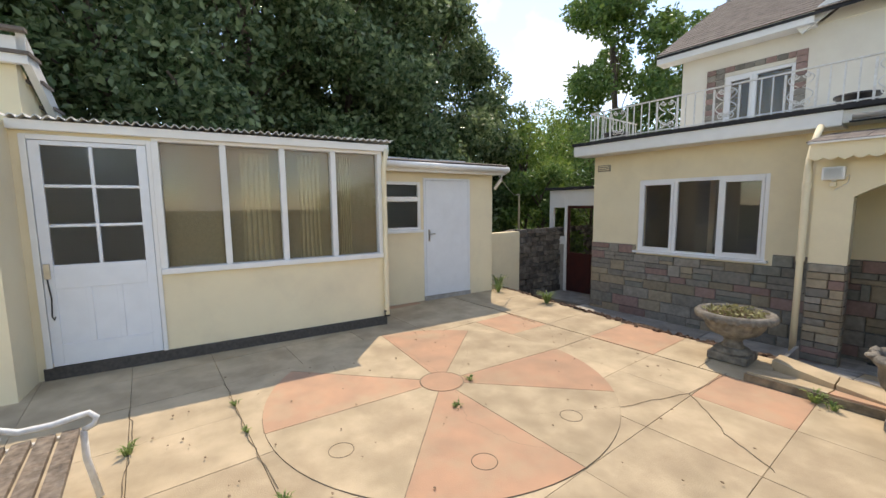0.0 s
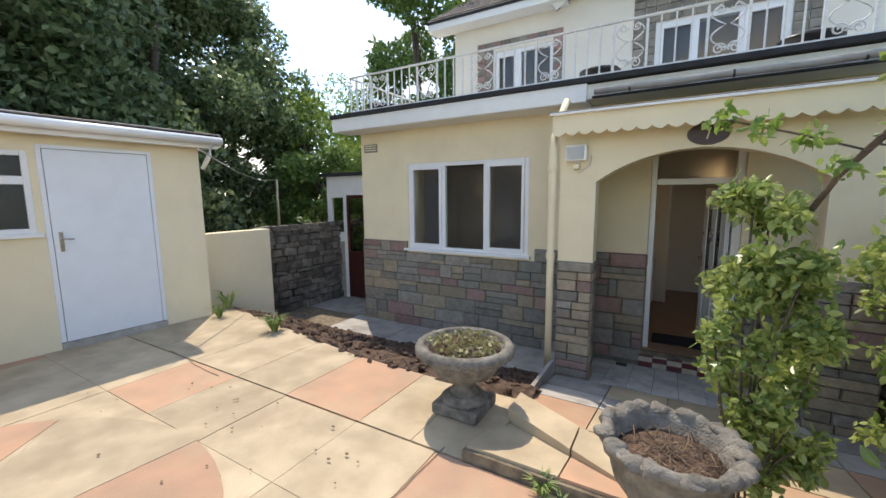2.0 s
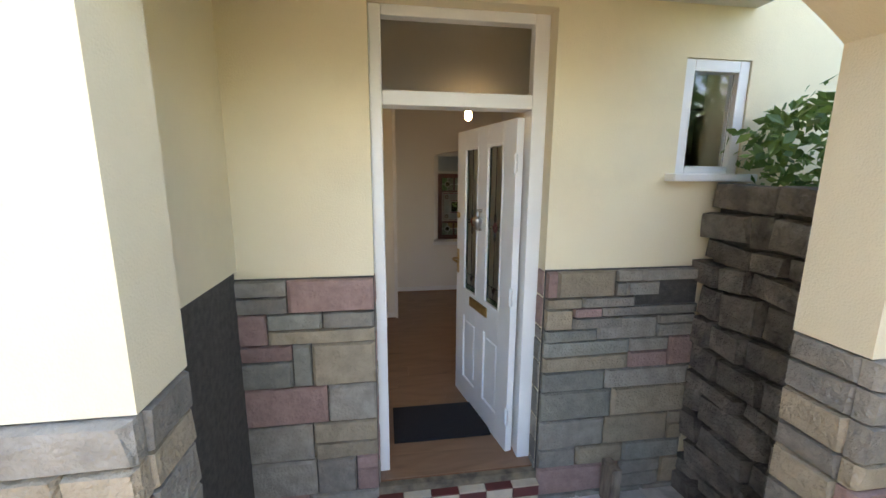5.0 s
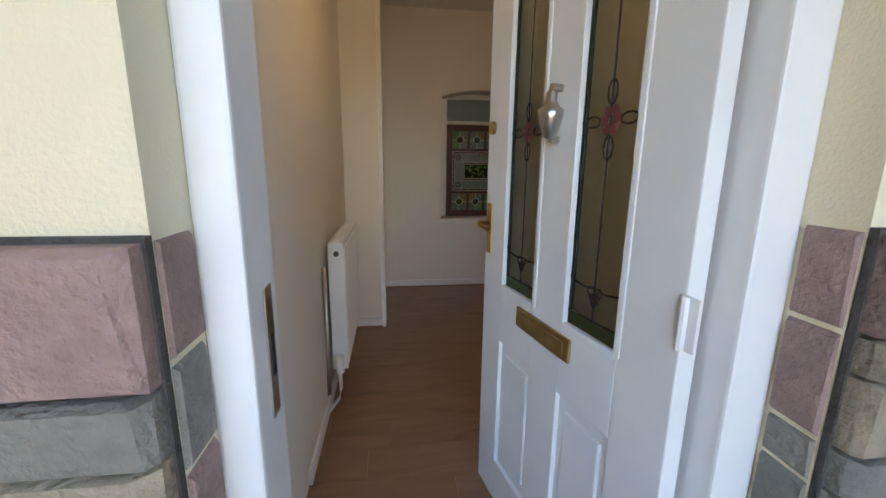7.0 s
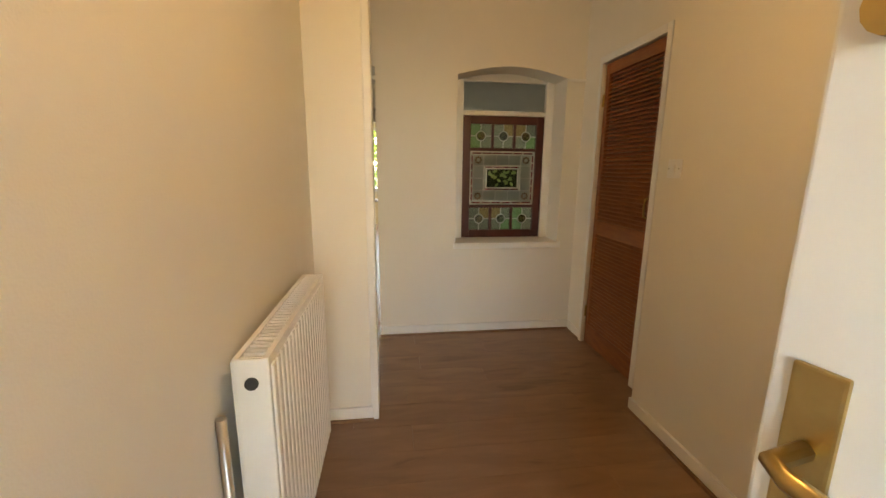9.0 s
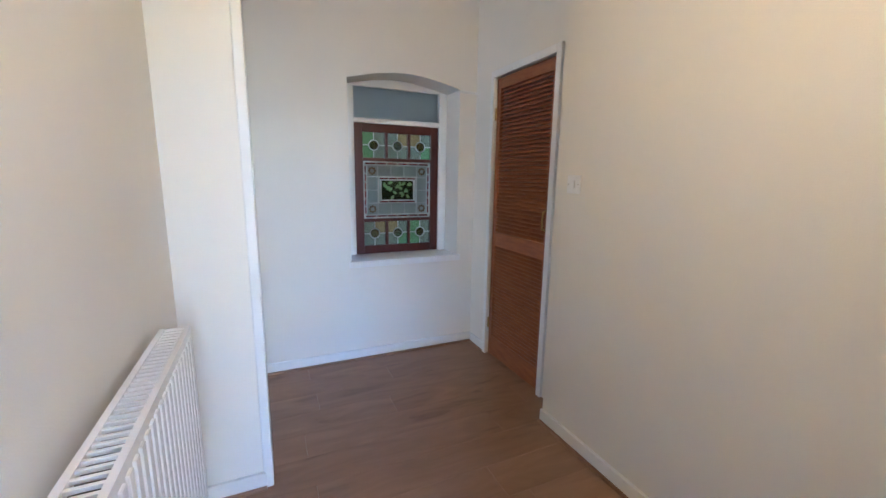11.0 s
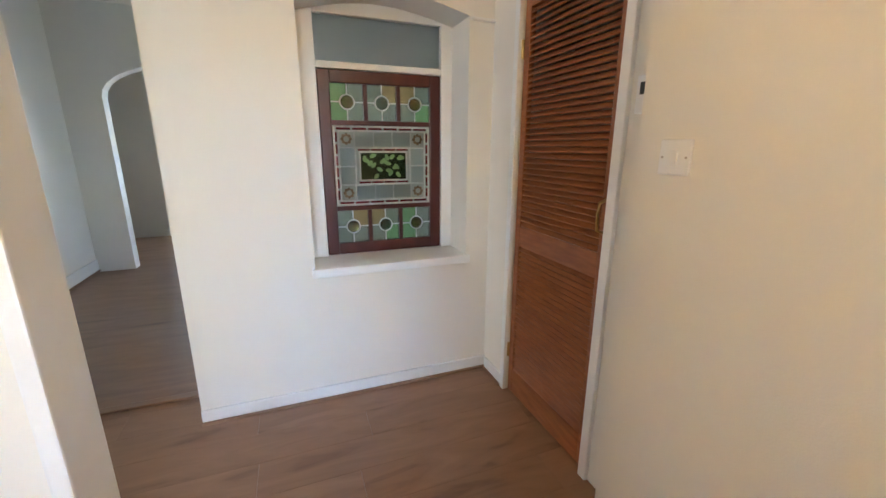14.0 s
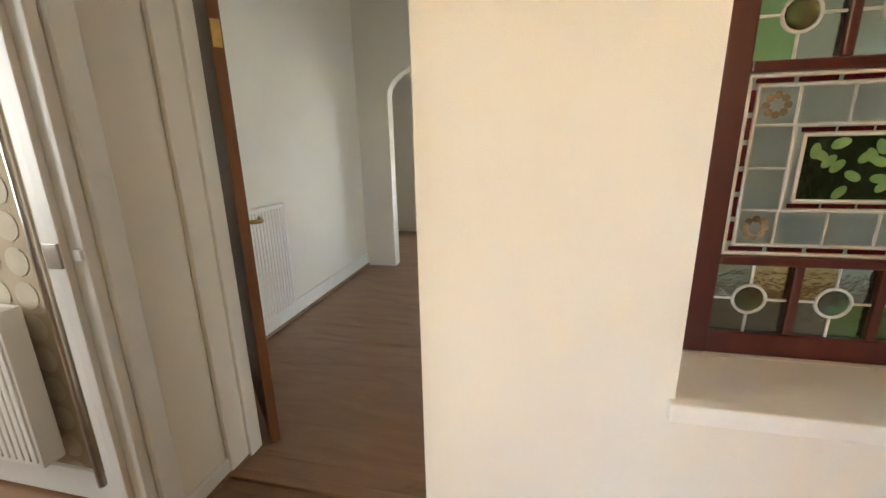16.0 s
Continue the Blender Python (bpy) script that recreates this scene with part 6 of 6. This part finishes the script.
def tree(x, y, h, spread, n, material, seed, label, size=.13, z0=-.45, low=0.12, clumps=34, clump=(.20, .40)):
    t = thing("tree", label, "tree", at=(0, 0, 0))
    r = np.random.RandomState(seed)
    b = bmesh.new()
    top = (x + r.uniform(-.4, .4), y + r.uniform(-.4, .4), z0 + h * .8)
    tube(b, [(x, y, z0), (x + r.uniform(-.1, .1), y, z0 + h * .3), (x + r.uniform(-.2, .2), y + .1, z0 + h * .55), top], .02 * h * .5, 8)
    cs, rs = [], []
    for k in range(clumps):
        a, f = r.uniform(0, 6.28), low + (1 - low) * (k + r.uniform(0, 1)) / clumps
        w = spread * math.sin(math.pi * min(1, .22 + f * .72)) ** .7 * r.uniform(.45, 1)
        c = (x + w * math.cos(a), y + w * math.sin(a), z0 + h * f)
        cs.append(c)
        rs.append(spread * r.uniform(*clump))
        if k % 2 == 0:
            zb = z0 + h * max(.1, f - .18)
            tube(b, [(x, y, zb), ((x + c[0]) / 2, (y + c[1]) / 2, (zb + c[2]) / 2 + .15), c], .02 + .01 * (1 - f), 5)
    part("trunk", b, BARK, t)
    me = leaf_mesh("crown", crown_points(cs, rs, n, seed), size, material, seed)
    o = new("crown", me)
    o.parent = t
    return t


DK = "dense dark green broadleaf tree behind the outbuildings"
for i, (x, y, h, s) in enumerate(((-9.6, -3.0, 8.0, 2.6), (-9.8, 0.2, 8.6, 2.6), (-9.4, 2.6, 9.0, 2.5), (-9.8, 5.0, 9.0, 2.5), (-9.6, 7.4, 8.6, 2.3), (-10.4, 9.6, 7.6, 2.0))):
    tree(x, y, h, s, 34000, LEAF_DARK, 20 + i, DK, .14, clumps=46)
for i, (x, y, h, s) in enumerate(((-13.5, -2, 11, 3.6), (-13.5, 3.2, 11.5, 3.6), (-13.2, 7.6, 9.5, 3.0))):
    tree(x, y, h, s, 24000, LEAF_DARK, 40 + i, "tall dark tree in the row behind", .22, clumps=40)
for i, (x, y, h, s) in enumerate(((-9.0, 11.0, 5.0, 1.7), (-8.2, 13.5, 5.2, 1.8), (-10.5, 14.0, 6.2, 2.3), (-7.7, 10.2, 3.4, 1.2))):
    tree(x, y, h, s, 15000, LEAF_LIGHT if i % 2 == 0 else LEAF_MID, 60 + i, "bright green sunlit shrub over the stone wall", .11, low=.02)
tree(-9.6, 17.5, 12.0, 3.2, 20000, LEAF_MID, 71, "airy tree with feathery leaves behind the house", .20, low=.35, clumps=30, clump=(.16, .30))
tree(-5.2, 20.5, 13.0, 3.4, 18000, LEAF_MID, 72, "airy tall tree rising over the roof", .20, low=.35, clumps=30, clump=(.16, .30))
tree(-14.0, 22.0, 7.0, 3.0, 10000, LEAF_MID, 73, "distant green tree beyond the garden", .24)
tree(-19.0, 27.0, 8.0, 4.0, 9000, LEAF_MID, 74, "distant green tree beyond the garden", .3)
tree(1.0, 24.0, 4.5, 2.2, 9000, LEAF_LIGHT, 75, "green garden shrub seen through the rear window", .16, low=.02)
tree(-3.5, 24.0, 4.5, 2.2, 9000, LEAF_LIGHT, 76, "green garden shrub seen through the rear window", .16, low=.02)
tree(7.5, 13.5, 3.2, 1.2, 6000, LEAF_MID, 77, "green shrub outside the side window", .12, low=.02)


def bush(name, cs, rs, n, size, material, seed, label, stems):
    t = thing(name, label, "shrub")
    for s in stems:
        part("stem", tube(bmesh.new(), s, .010, 6), BARK, t)
    o = new("foliage", leaf_mesh("foliage", crown_points(cs, rs, n, seed, .3), size, material, seed))
    o.parent = t
    return t


def rose_clumps(n, x0, x1, y0, y1, z0, z1, seed):
    """Clump centres in an upright column that bulges at mid height."""
    q = np.random.RandomState(seed)
    f = q.uniform(0, 1, n)
    wob = .55 + .45 * np.sin(np.pi * np.clip(f * .9 + .12, 0, 1)) + .12 * np.sin(f * 17)
    x = (x0 + x1) / 2 + (x1 - x0) / 2 * wob * q.uniform(-1, 1, n) + .17 * (1 - f)
    y = (y0 + y1) / 2 + (y1 - y0) / 2 * wob * q.uniform(-1, 1, n)
    return np.stack([x, y, z0 + (z1 - z0) * f], 1), q.uniform(.05, .11, n)


def rose_bush(x0, x1, y0, y1, z0, z1, n, leaves, seed, label, material):
    cs, rs = rose_clumps(n, x0, x1, y0, y1, z0, z1, seed)
    base = Vector(((x0 + x1) / 2 + .05, (y0 + y1) / 2, .1))
    stems = []
    for k in range(0, n, 5):
        c = Vector(cs[k])
        mid = base.lerp(c, .55) + Vector((.05 * math.sin(k), .04 * math.cos(k), .12))
        stems.append([base + Vector((.04 * math.sin(k), .04 * math.cos(k * 2), 0)), base.lerp(mid, .5) + Vector((0, 0, .08)), mid, c])
    t = thing("rose_bush", label, "shrub")
    for st in stems:
        part("stem", tube(bmesh.new(), st, .006, 5), BARK, t)
    o = new("foliage", leaf_mesh("foliage", crown_points(cs.tolist(), rs.tolist(), leaves, seed, .15), .046, material, seed, oval=True))
    o.parent = t
    return t


rose_bush(.02, .46, 5.32, 5.66, .45, 1.93, 62, 5600, 91, "tall leggy rose bush in leaf beside the walk", LEAF_ROSE)
rose = rose_bush(.80, 1.46, 5.6, 6.3, .35, 3.0, 120, 9500, 92, "overgrown rose bush with faded blooms against the retaining wall", LEAF_ROSE)
random.seed(9)
for _ in range(9):
    hb = bmesh.new()
    bmesh.ops.create_icosphere(hb, subdivisions=1, radius=random.uniform(.014, .022), matrix=Matrix.Translation((random.uniform(.85, 1.3), random.uniform(5.55, 5.75), random.uniform(1.2, 2.5))))
    part("bloom", hb, PETAL, rose, "faded red rose bloom")
ARCHING = [(.52, 5.85, 1.72), (.62, 5.72, 1.98), (.78, 5.6, 2.22), (.98, 5.5, 2.46), (1.2, 5.4, 2.75)]
part("arching_cane", tube(bmesh.new(), ARCHING, .014, 8), BARK, rose)
part("side_shoot", tube(bmesh.new(), [(.68, 5.68, 2.08), (.45, 5.65, 2.16), (.2, 5.65, 2.24)], .005, 5), BARK, rose)
part("side_shoot", tube(bmesh.new(), [(.7, 5.66, 2.1), (.85, 5.65, 2.06), (1.0, 5.7, 2.0)], .005, 5), BARK, rose)
o = new("young_foliage", leaf_mesh("young_foliage", crown_points([(.2, 5.65, 2.25), (.34, 5.65, 2.2), (.5, 5.65, 2.14), (.62, 5.7, 2.02), (.82, 5.56, 2.34), (1.0, 5.48, 2.55), (1.12, 5.42, 2.72), (.9, 5.6, 2.1)], [.07, .06, .06, .07, .10, .11, .10, .06], 420, 93, .2), .05, LEAF_LIGHT, 93, oval=True))
o.parent = rose
rose.location = (-.13, -.33, 0)
part("side_shoot", tube(bmesh.new(), [(1.05, 5.85, .7), (.95, 5.6, .88), (.80, 5.35, .95)], .006, 5), BARK, rose)
o = new("broad_foliage", leaf_mesh("broad_foliage", crown_points([(.80, 5.35, .95), (.9, 5.42, .93), (1.0, 5.4, .85), (1.0, 5.5, .98)], [.10, .11, .12, .10], 90, 94, .3), .06, LEAF_ROSE, 94, oval=True))
o.parent = rose
bush("ivy", [(1.75, 5 + k * .45, 1.72 + .12 * math.sin(k * 2)) for k in range(8)], [.3] * 8, 4200, .07, LEAF_MID, 95, "green ivy and weeds on the retaining wall", [[(1.8, 4.6, 1.56), (1.8, 6, 1.66), (1.8, 8.2, 1.6)]])
bush("hedge", [(3.2, 4 + k * 1.2, 1.9 + .3 * math.sin(k)) for k in range(5)], [.9] * 5, 9000, .10, LEAF_MID, 96, "overgrown green hedge behind the retaining wall", [[(3.2, 3.6, -.4), (3.2, 5, 1.5)], [(3.2, 8, -.4), (3.2, 7, 1.5)]])
solid("terrace", bx(2.0, 6, 3.0, 8.3, -.5, 1.5), GROUNDM, "raised garden ground behind the retaining wall", "ground", kind="structure")


def tuft(x, y, z, n, h, seed, label="green grass tuft growing from a joint"):
    random.seed(seed)
    b = bmesh.new()
    for _ in range(n):
        a, l = random.uniform(0, 6.28), h * random.uniform(.5, 1)
        d = Vector((math.cos(a), math.sin(a), 0))
        s = Vector((-d.y, d.x, 0)) * .006
        p = Vector((x, y, z)) + d * random.uniform(0, .03)
        m1 = p + d * l * .3 + Vector((0, 0, l * .7))
        e = p + d * l * .8 + Vector((0, 0, l * .75))
        v = [b.verts.new(q) for q in (p - s, p + s, m1 + s, m1 - s, e)]
        b.faces.new(v[:4])
        b.faces.new((v[3], v[2], v[4]))
    solid("grass_tuft", b, GRASSM, label, "grass", group="weeds in the paving", kind="stuff")


for i, (x, y, n, h) in enumerate(((-4.15, 6.0, 110, .26), (-5.6, 6.3, 60, .35), (-3.3, 0.45, 22, .10), (-0.62, 5.02, 34, .13), (-0.5, 4.95, 22, .1), (-2.72, 3.02, 18, .07), (-2.4, 2.62, 22, .06), (-2.2, 1.18, 20, .06), (-5.3, 6.0, 50, .25), (-1.1, 1.95, 16, .06), (-3.6, 1.16, 18, .06), (-3.1, 1.15, 14, .05), (-0.9, 2.5, 12, .05))):
    tuft(x, y, PZ - .01, n, h, i)
random.seed(14)
lb = bmesh.new()
for _ in range(170):
    x, y = random.uniform(-4.3, 1.0), random.uniform(-.5, 5.0)
    bmesh.ops.create_icosphere(lb, subdivisions=1, radius=random.uniform(.004, .011), matrix=Matrix.Translation((x, y, PZ + .012)) @ Matrix.Diagonal((1.6, 1, .5, 1)))
solid("leaf_litter", lb, TWIG, "scattered dry leaf bits and grit on the paving", "litter", kind="stuff")

# ---- paving slabs ----
random.seed(21)
HUB = Vector((-2.855, 2.80))
HR = 0.20
WR = 1.55
xs = [-8.2, -7.2, -6.2, -5.5, -4.80, -4.10, -3.40, -2.72, -1.96, -1.30, -0.60, 0.1, 0.9, 1.9, 3.1]
ys = [-5.9, -4.9, -3.9, -2.9, -1.9, -1.0, -.25, 0.45, 1.16, 1.9, 2.75, 3.55, 4.35, 5.04]
PINK_SLABS = {(-4.10, 4.35), (-1.30, 4.35), (0.1, 3.55), (-3.40, -1.0), (-6.2, 3.55), (-1.30, -1.9)}
for i in range(len(xs) - 1):
    for j in range(len(ys) - 1):
        x0, x1, y0, y1 = xs[i] + .002, xs[i + 1] - .002, ys[j] + .002, ys[j + 1] - .002
        m = SLAB_PINK if (xs[i], ys[j]) in PINK_SLABS else SLAB_CREAM
        part("slab", bx(x0, x1, y0, y1, PZ - .05, PZ - .008 + random.uniform(-.002, .001), .002), m, patio)


def bed_edge(x):
    """Front edge of the soil bed."""
    return min(6.55, 5.90 + max(0, -2.6 - x) * .16)


yb = 5.05
for x0, x1, m in ((-8.8, -7.6, SLAB_CREAM), (-7.6, -6.4, SLAB_CREAM), (-6.4, -5.5, SLAB_CREAM), (-5.5, -4.8, SLAB_CREAM), (-4.8, -4.1, SLAB_CREAM), (-4.1, -3.4, SLAB_CREAM), (-3.4, -2.73, SLAB_CREAM), (-2.73, -1.95, SLAB_PINK), (-1.95, -1.5, SLAB_CREAM), (-1.5, -1.02, SLAB_CREAM)):
    ya, yc = bed_edge(x0), bed_edge(x1)
    part("slab", plate(bmesh.new(), [(x0 + .003, yb + .003), (x1 - .003, yb + .003), (x1 - .003, yc), (x0 + .003, ya)], PZ - .05, PZ - .006), m, patio)
# wheel of wedge slabs round a hub
part("hub_slab", plate(bmesh.new(), [(HUB.x + HR * math.cos(2 * math.pi * k / 40), HUB.y + HR * math.sin(2 * math.pi * k / 40)) for k in range(40)], PZ - .02, PZ + .002), SLAB_PINK, patio)
bed = plate(bmesh.new(), [(HUB.x + (WR + .002) * math.cos(2 * math.pi * k / 64), HUB.y + (WR + .002) * math.sin(2 * math.pi * k / 64)) for k in range(64)], PZ - .02, PZ - .003)
part("wheel_joint", bed, JOINT, patio)
spokes = [math.radians(d) for d in (-45, -1, 44, 85, 130, 173, 223, 266, 315)]
kinds = (SLAB_PINK, SLAB_CREAM) * 4
for (a, b), m in zip(zip(spokes, spokes[1:]), kinds):
    g = .003
    pts = []
    for k in range(13):
        t = a + g / WR + (b - a - 2 * g / WR) * k / 12
        pts.append((HUB.x + WR * math.cos(t), HUB.y + WR * math.sin(t)))
    for k in range(7):
        t = b - g / HR + (a - b + 2 * g / HR) * k / 6
        pts.append((HUB.x + (HR + .012) * math.cos(t), HUB.y + (HR + .012) * math.sin(t)))
    part("wedge_slab", plate(bmesh.new(), pts, PZ - .02, PZ), m, patio)
for x, y in ((-2.43, 1.62), (-1.73, 3.23), (-1.74, 2.31)):
    rg = bmesh.new()
    ringp = [(x + .085 * math.cos(2 * math.pi * k / 28), y + .085 * math.sin(2 * math.pi * k / 28), PZ + .0005) for k in range(29)]
    tube(rg, ringp, .003, 4)
    part("ring_mark", rg, JOINT, patio)

random.seed(33)
for pts in ([(-2.66, 2.80), (-2.2, 2.55), (-1.75, 2.62), (-1.32, 2.9)], [(-1.9, 3.05), (-1.6, 3.6), (-1.32, 4.35), (-1.25, 5.2)], [(-1.32, 4.35), (-.9, 3.9), (-.5, 3.6)], [(-2.84, 3.0), (-3.3, 3.5), (-3.83, 3.96)], [(-3.02, 2.9), (-3.7, 2.95), (-4.42, 3.0)], [(-4.1, .45), (-3.5, .47), (-2.6, .43)], [(-4.1, 1.16), (-3.2, 1.14), (-2.2, 1.17)], [(-4.6, 5.06), (-3.4, 4.95)]):
    line = []
    for (ax, ay), (bx_, by) in zip(pts, pts[1:]):
        for q in range(8):
            u = q / 8
            line.append((ax + (bx_ - ax) * u + random.uniform(-.015, .015), ay + (by - ay) * u + random.uniform(-.015, .015), PZ - .002))
    part("crack", tube(bmesh.new(), line, .0028, 4), JOINT, patio)

# kerb and sloping slabs to the porch
kb_ = thing("kerb_step", "pale stone kerb step between the two urns", "kerb", kind="structure")
for (xa, ya), (xb, yb2) in (((-1.05, 5.62), (-.55, 5.37)), ((-.55, 5.37), (-.02, 5.12)), ((-.02, 5.12), (.62, 4.82)), ((.62, 4.82), (1.4, 4.47))):
    part("kerb_stone", plate(bmesh.new(), [(xa + .006, ya), (xb - .006, yb2), (xb - .006, yb2 + .27), (xa + .006, ya + .27)], .25, .395), SLAB_CREAM, kb_)
wk = thing("walk_slabs", "cream, pink and grey slabs sloping down to the porch", "path", kind="structure")
yy = [5.08, 5.85, 6.4, 6.78, 7.24]
xx = [-1.11, -.55, -.05, .5, .95, 1.44]
for j in range(4):
    for i in range(5):
        m = (SLAB_CREAM, SLAB_PINK)[(i + j) % 2] if j < 2 else random.choice((SLAB_GREY, SLAB_CREAM, SLAB_GREY, SLAB_PINK))
        part("slab", ramp("s", xx[i] + .005, xx[i + 1] - .005, yy[j] + .005, yy[j + 1] - .005, slope_z(yy[j]), slope_z(yy[j + 1]), .05, m), m, wk)
pt = thing("path_slabs", "grey concrete slabs along the foot of the house", "path", kind="structure")
x = -5.0
while x < -1.2:
    w = min(random.uniform(.55, .8), -1.16 - x)
    part("slab", bx(x + .004, x + w - .004, 7.63, FY - .02, -.30, -.24 + random.uniform(-.004, .004), .005), SLAB_GREY, pt)
    x += w
solid("bed_edging", bx(-1.15, -1.11, 5.9, 7.1, -.2, .18, .006), SLAB_GREY, "upright edging stone beside the soil bed", "edging")
pf = thing("porch_tiles", "square pale grey tiles with dark joints in the porch", "floor", kind="structure")
ts_ = .232
for j in range(5):
    for i in range(11):
        x0, y0 = -1.12 + i * ts_, 7.26 + j * .226
        if x0 + ts_ > 1.46:
            continue
        part("tile", ramp("t", x0 + .003, x0 + ts_ - .003, y0 + .003, y0 + .223, slope_z(y0), slope_z(y0 + .226), .02, TILE), TILE, pf)
solid("drain", bx(-.62, -.50, 8.16, 8.27, -.2, slope_z(8.2) + .006, .003), BLACKP, "small dark drain grate in the porch floor", "drain")
solid("timber_offcut", bx(.93, .99, 8.24, 8.35, slope_z(8.3), .06, .004), BENCHW, "short weathered timber offcut leaning by the door", "timber")
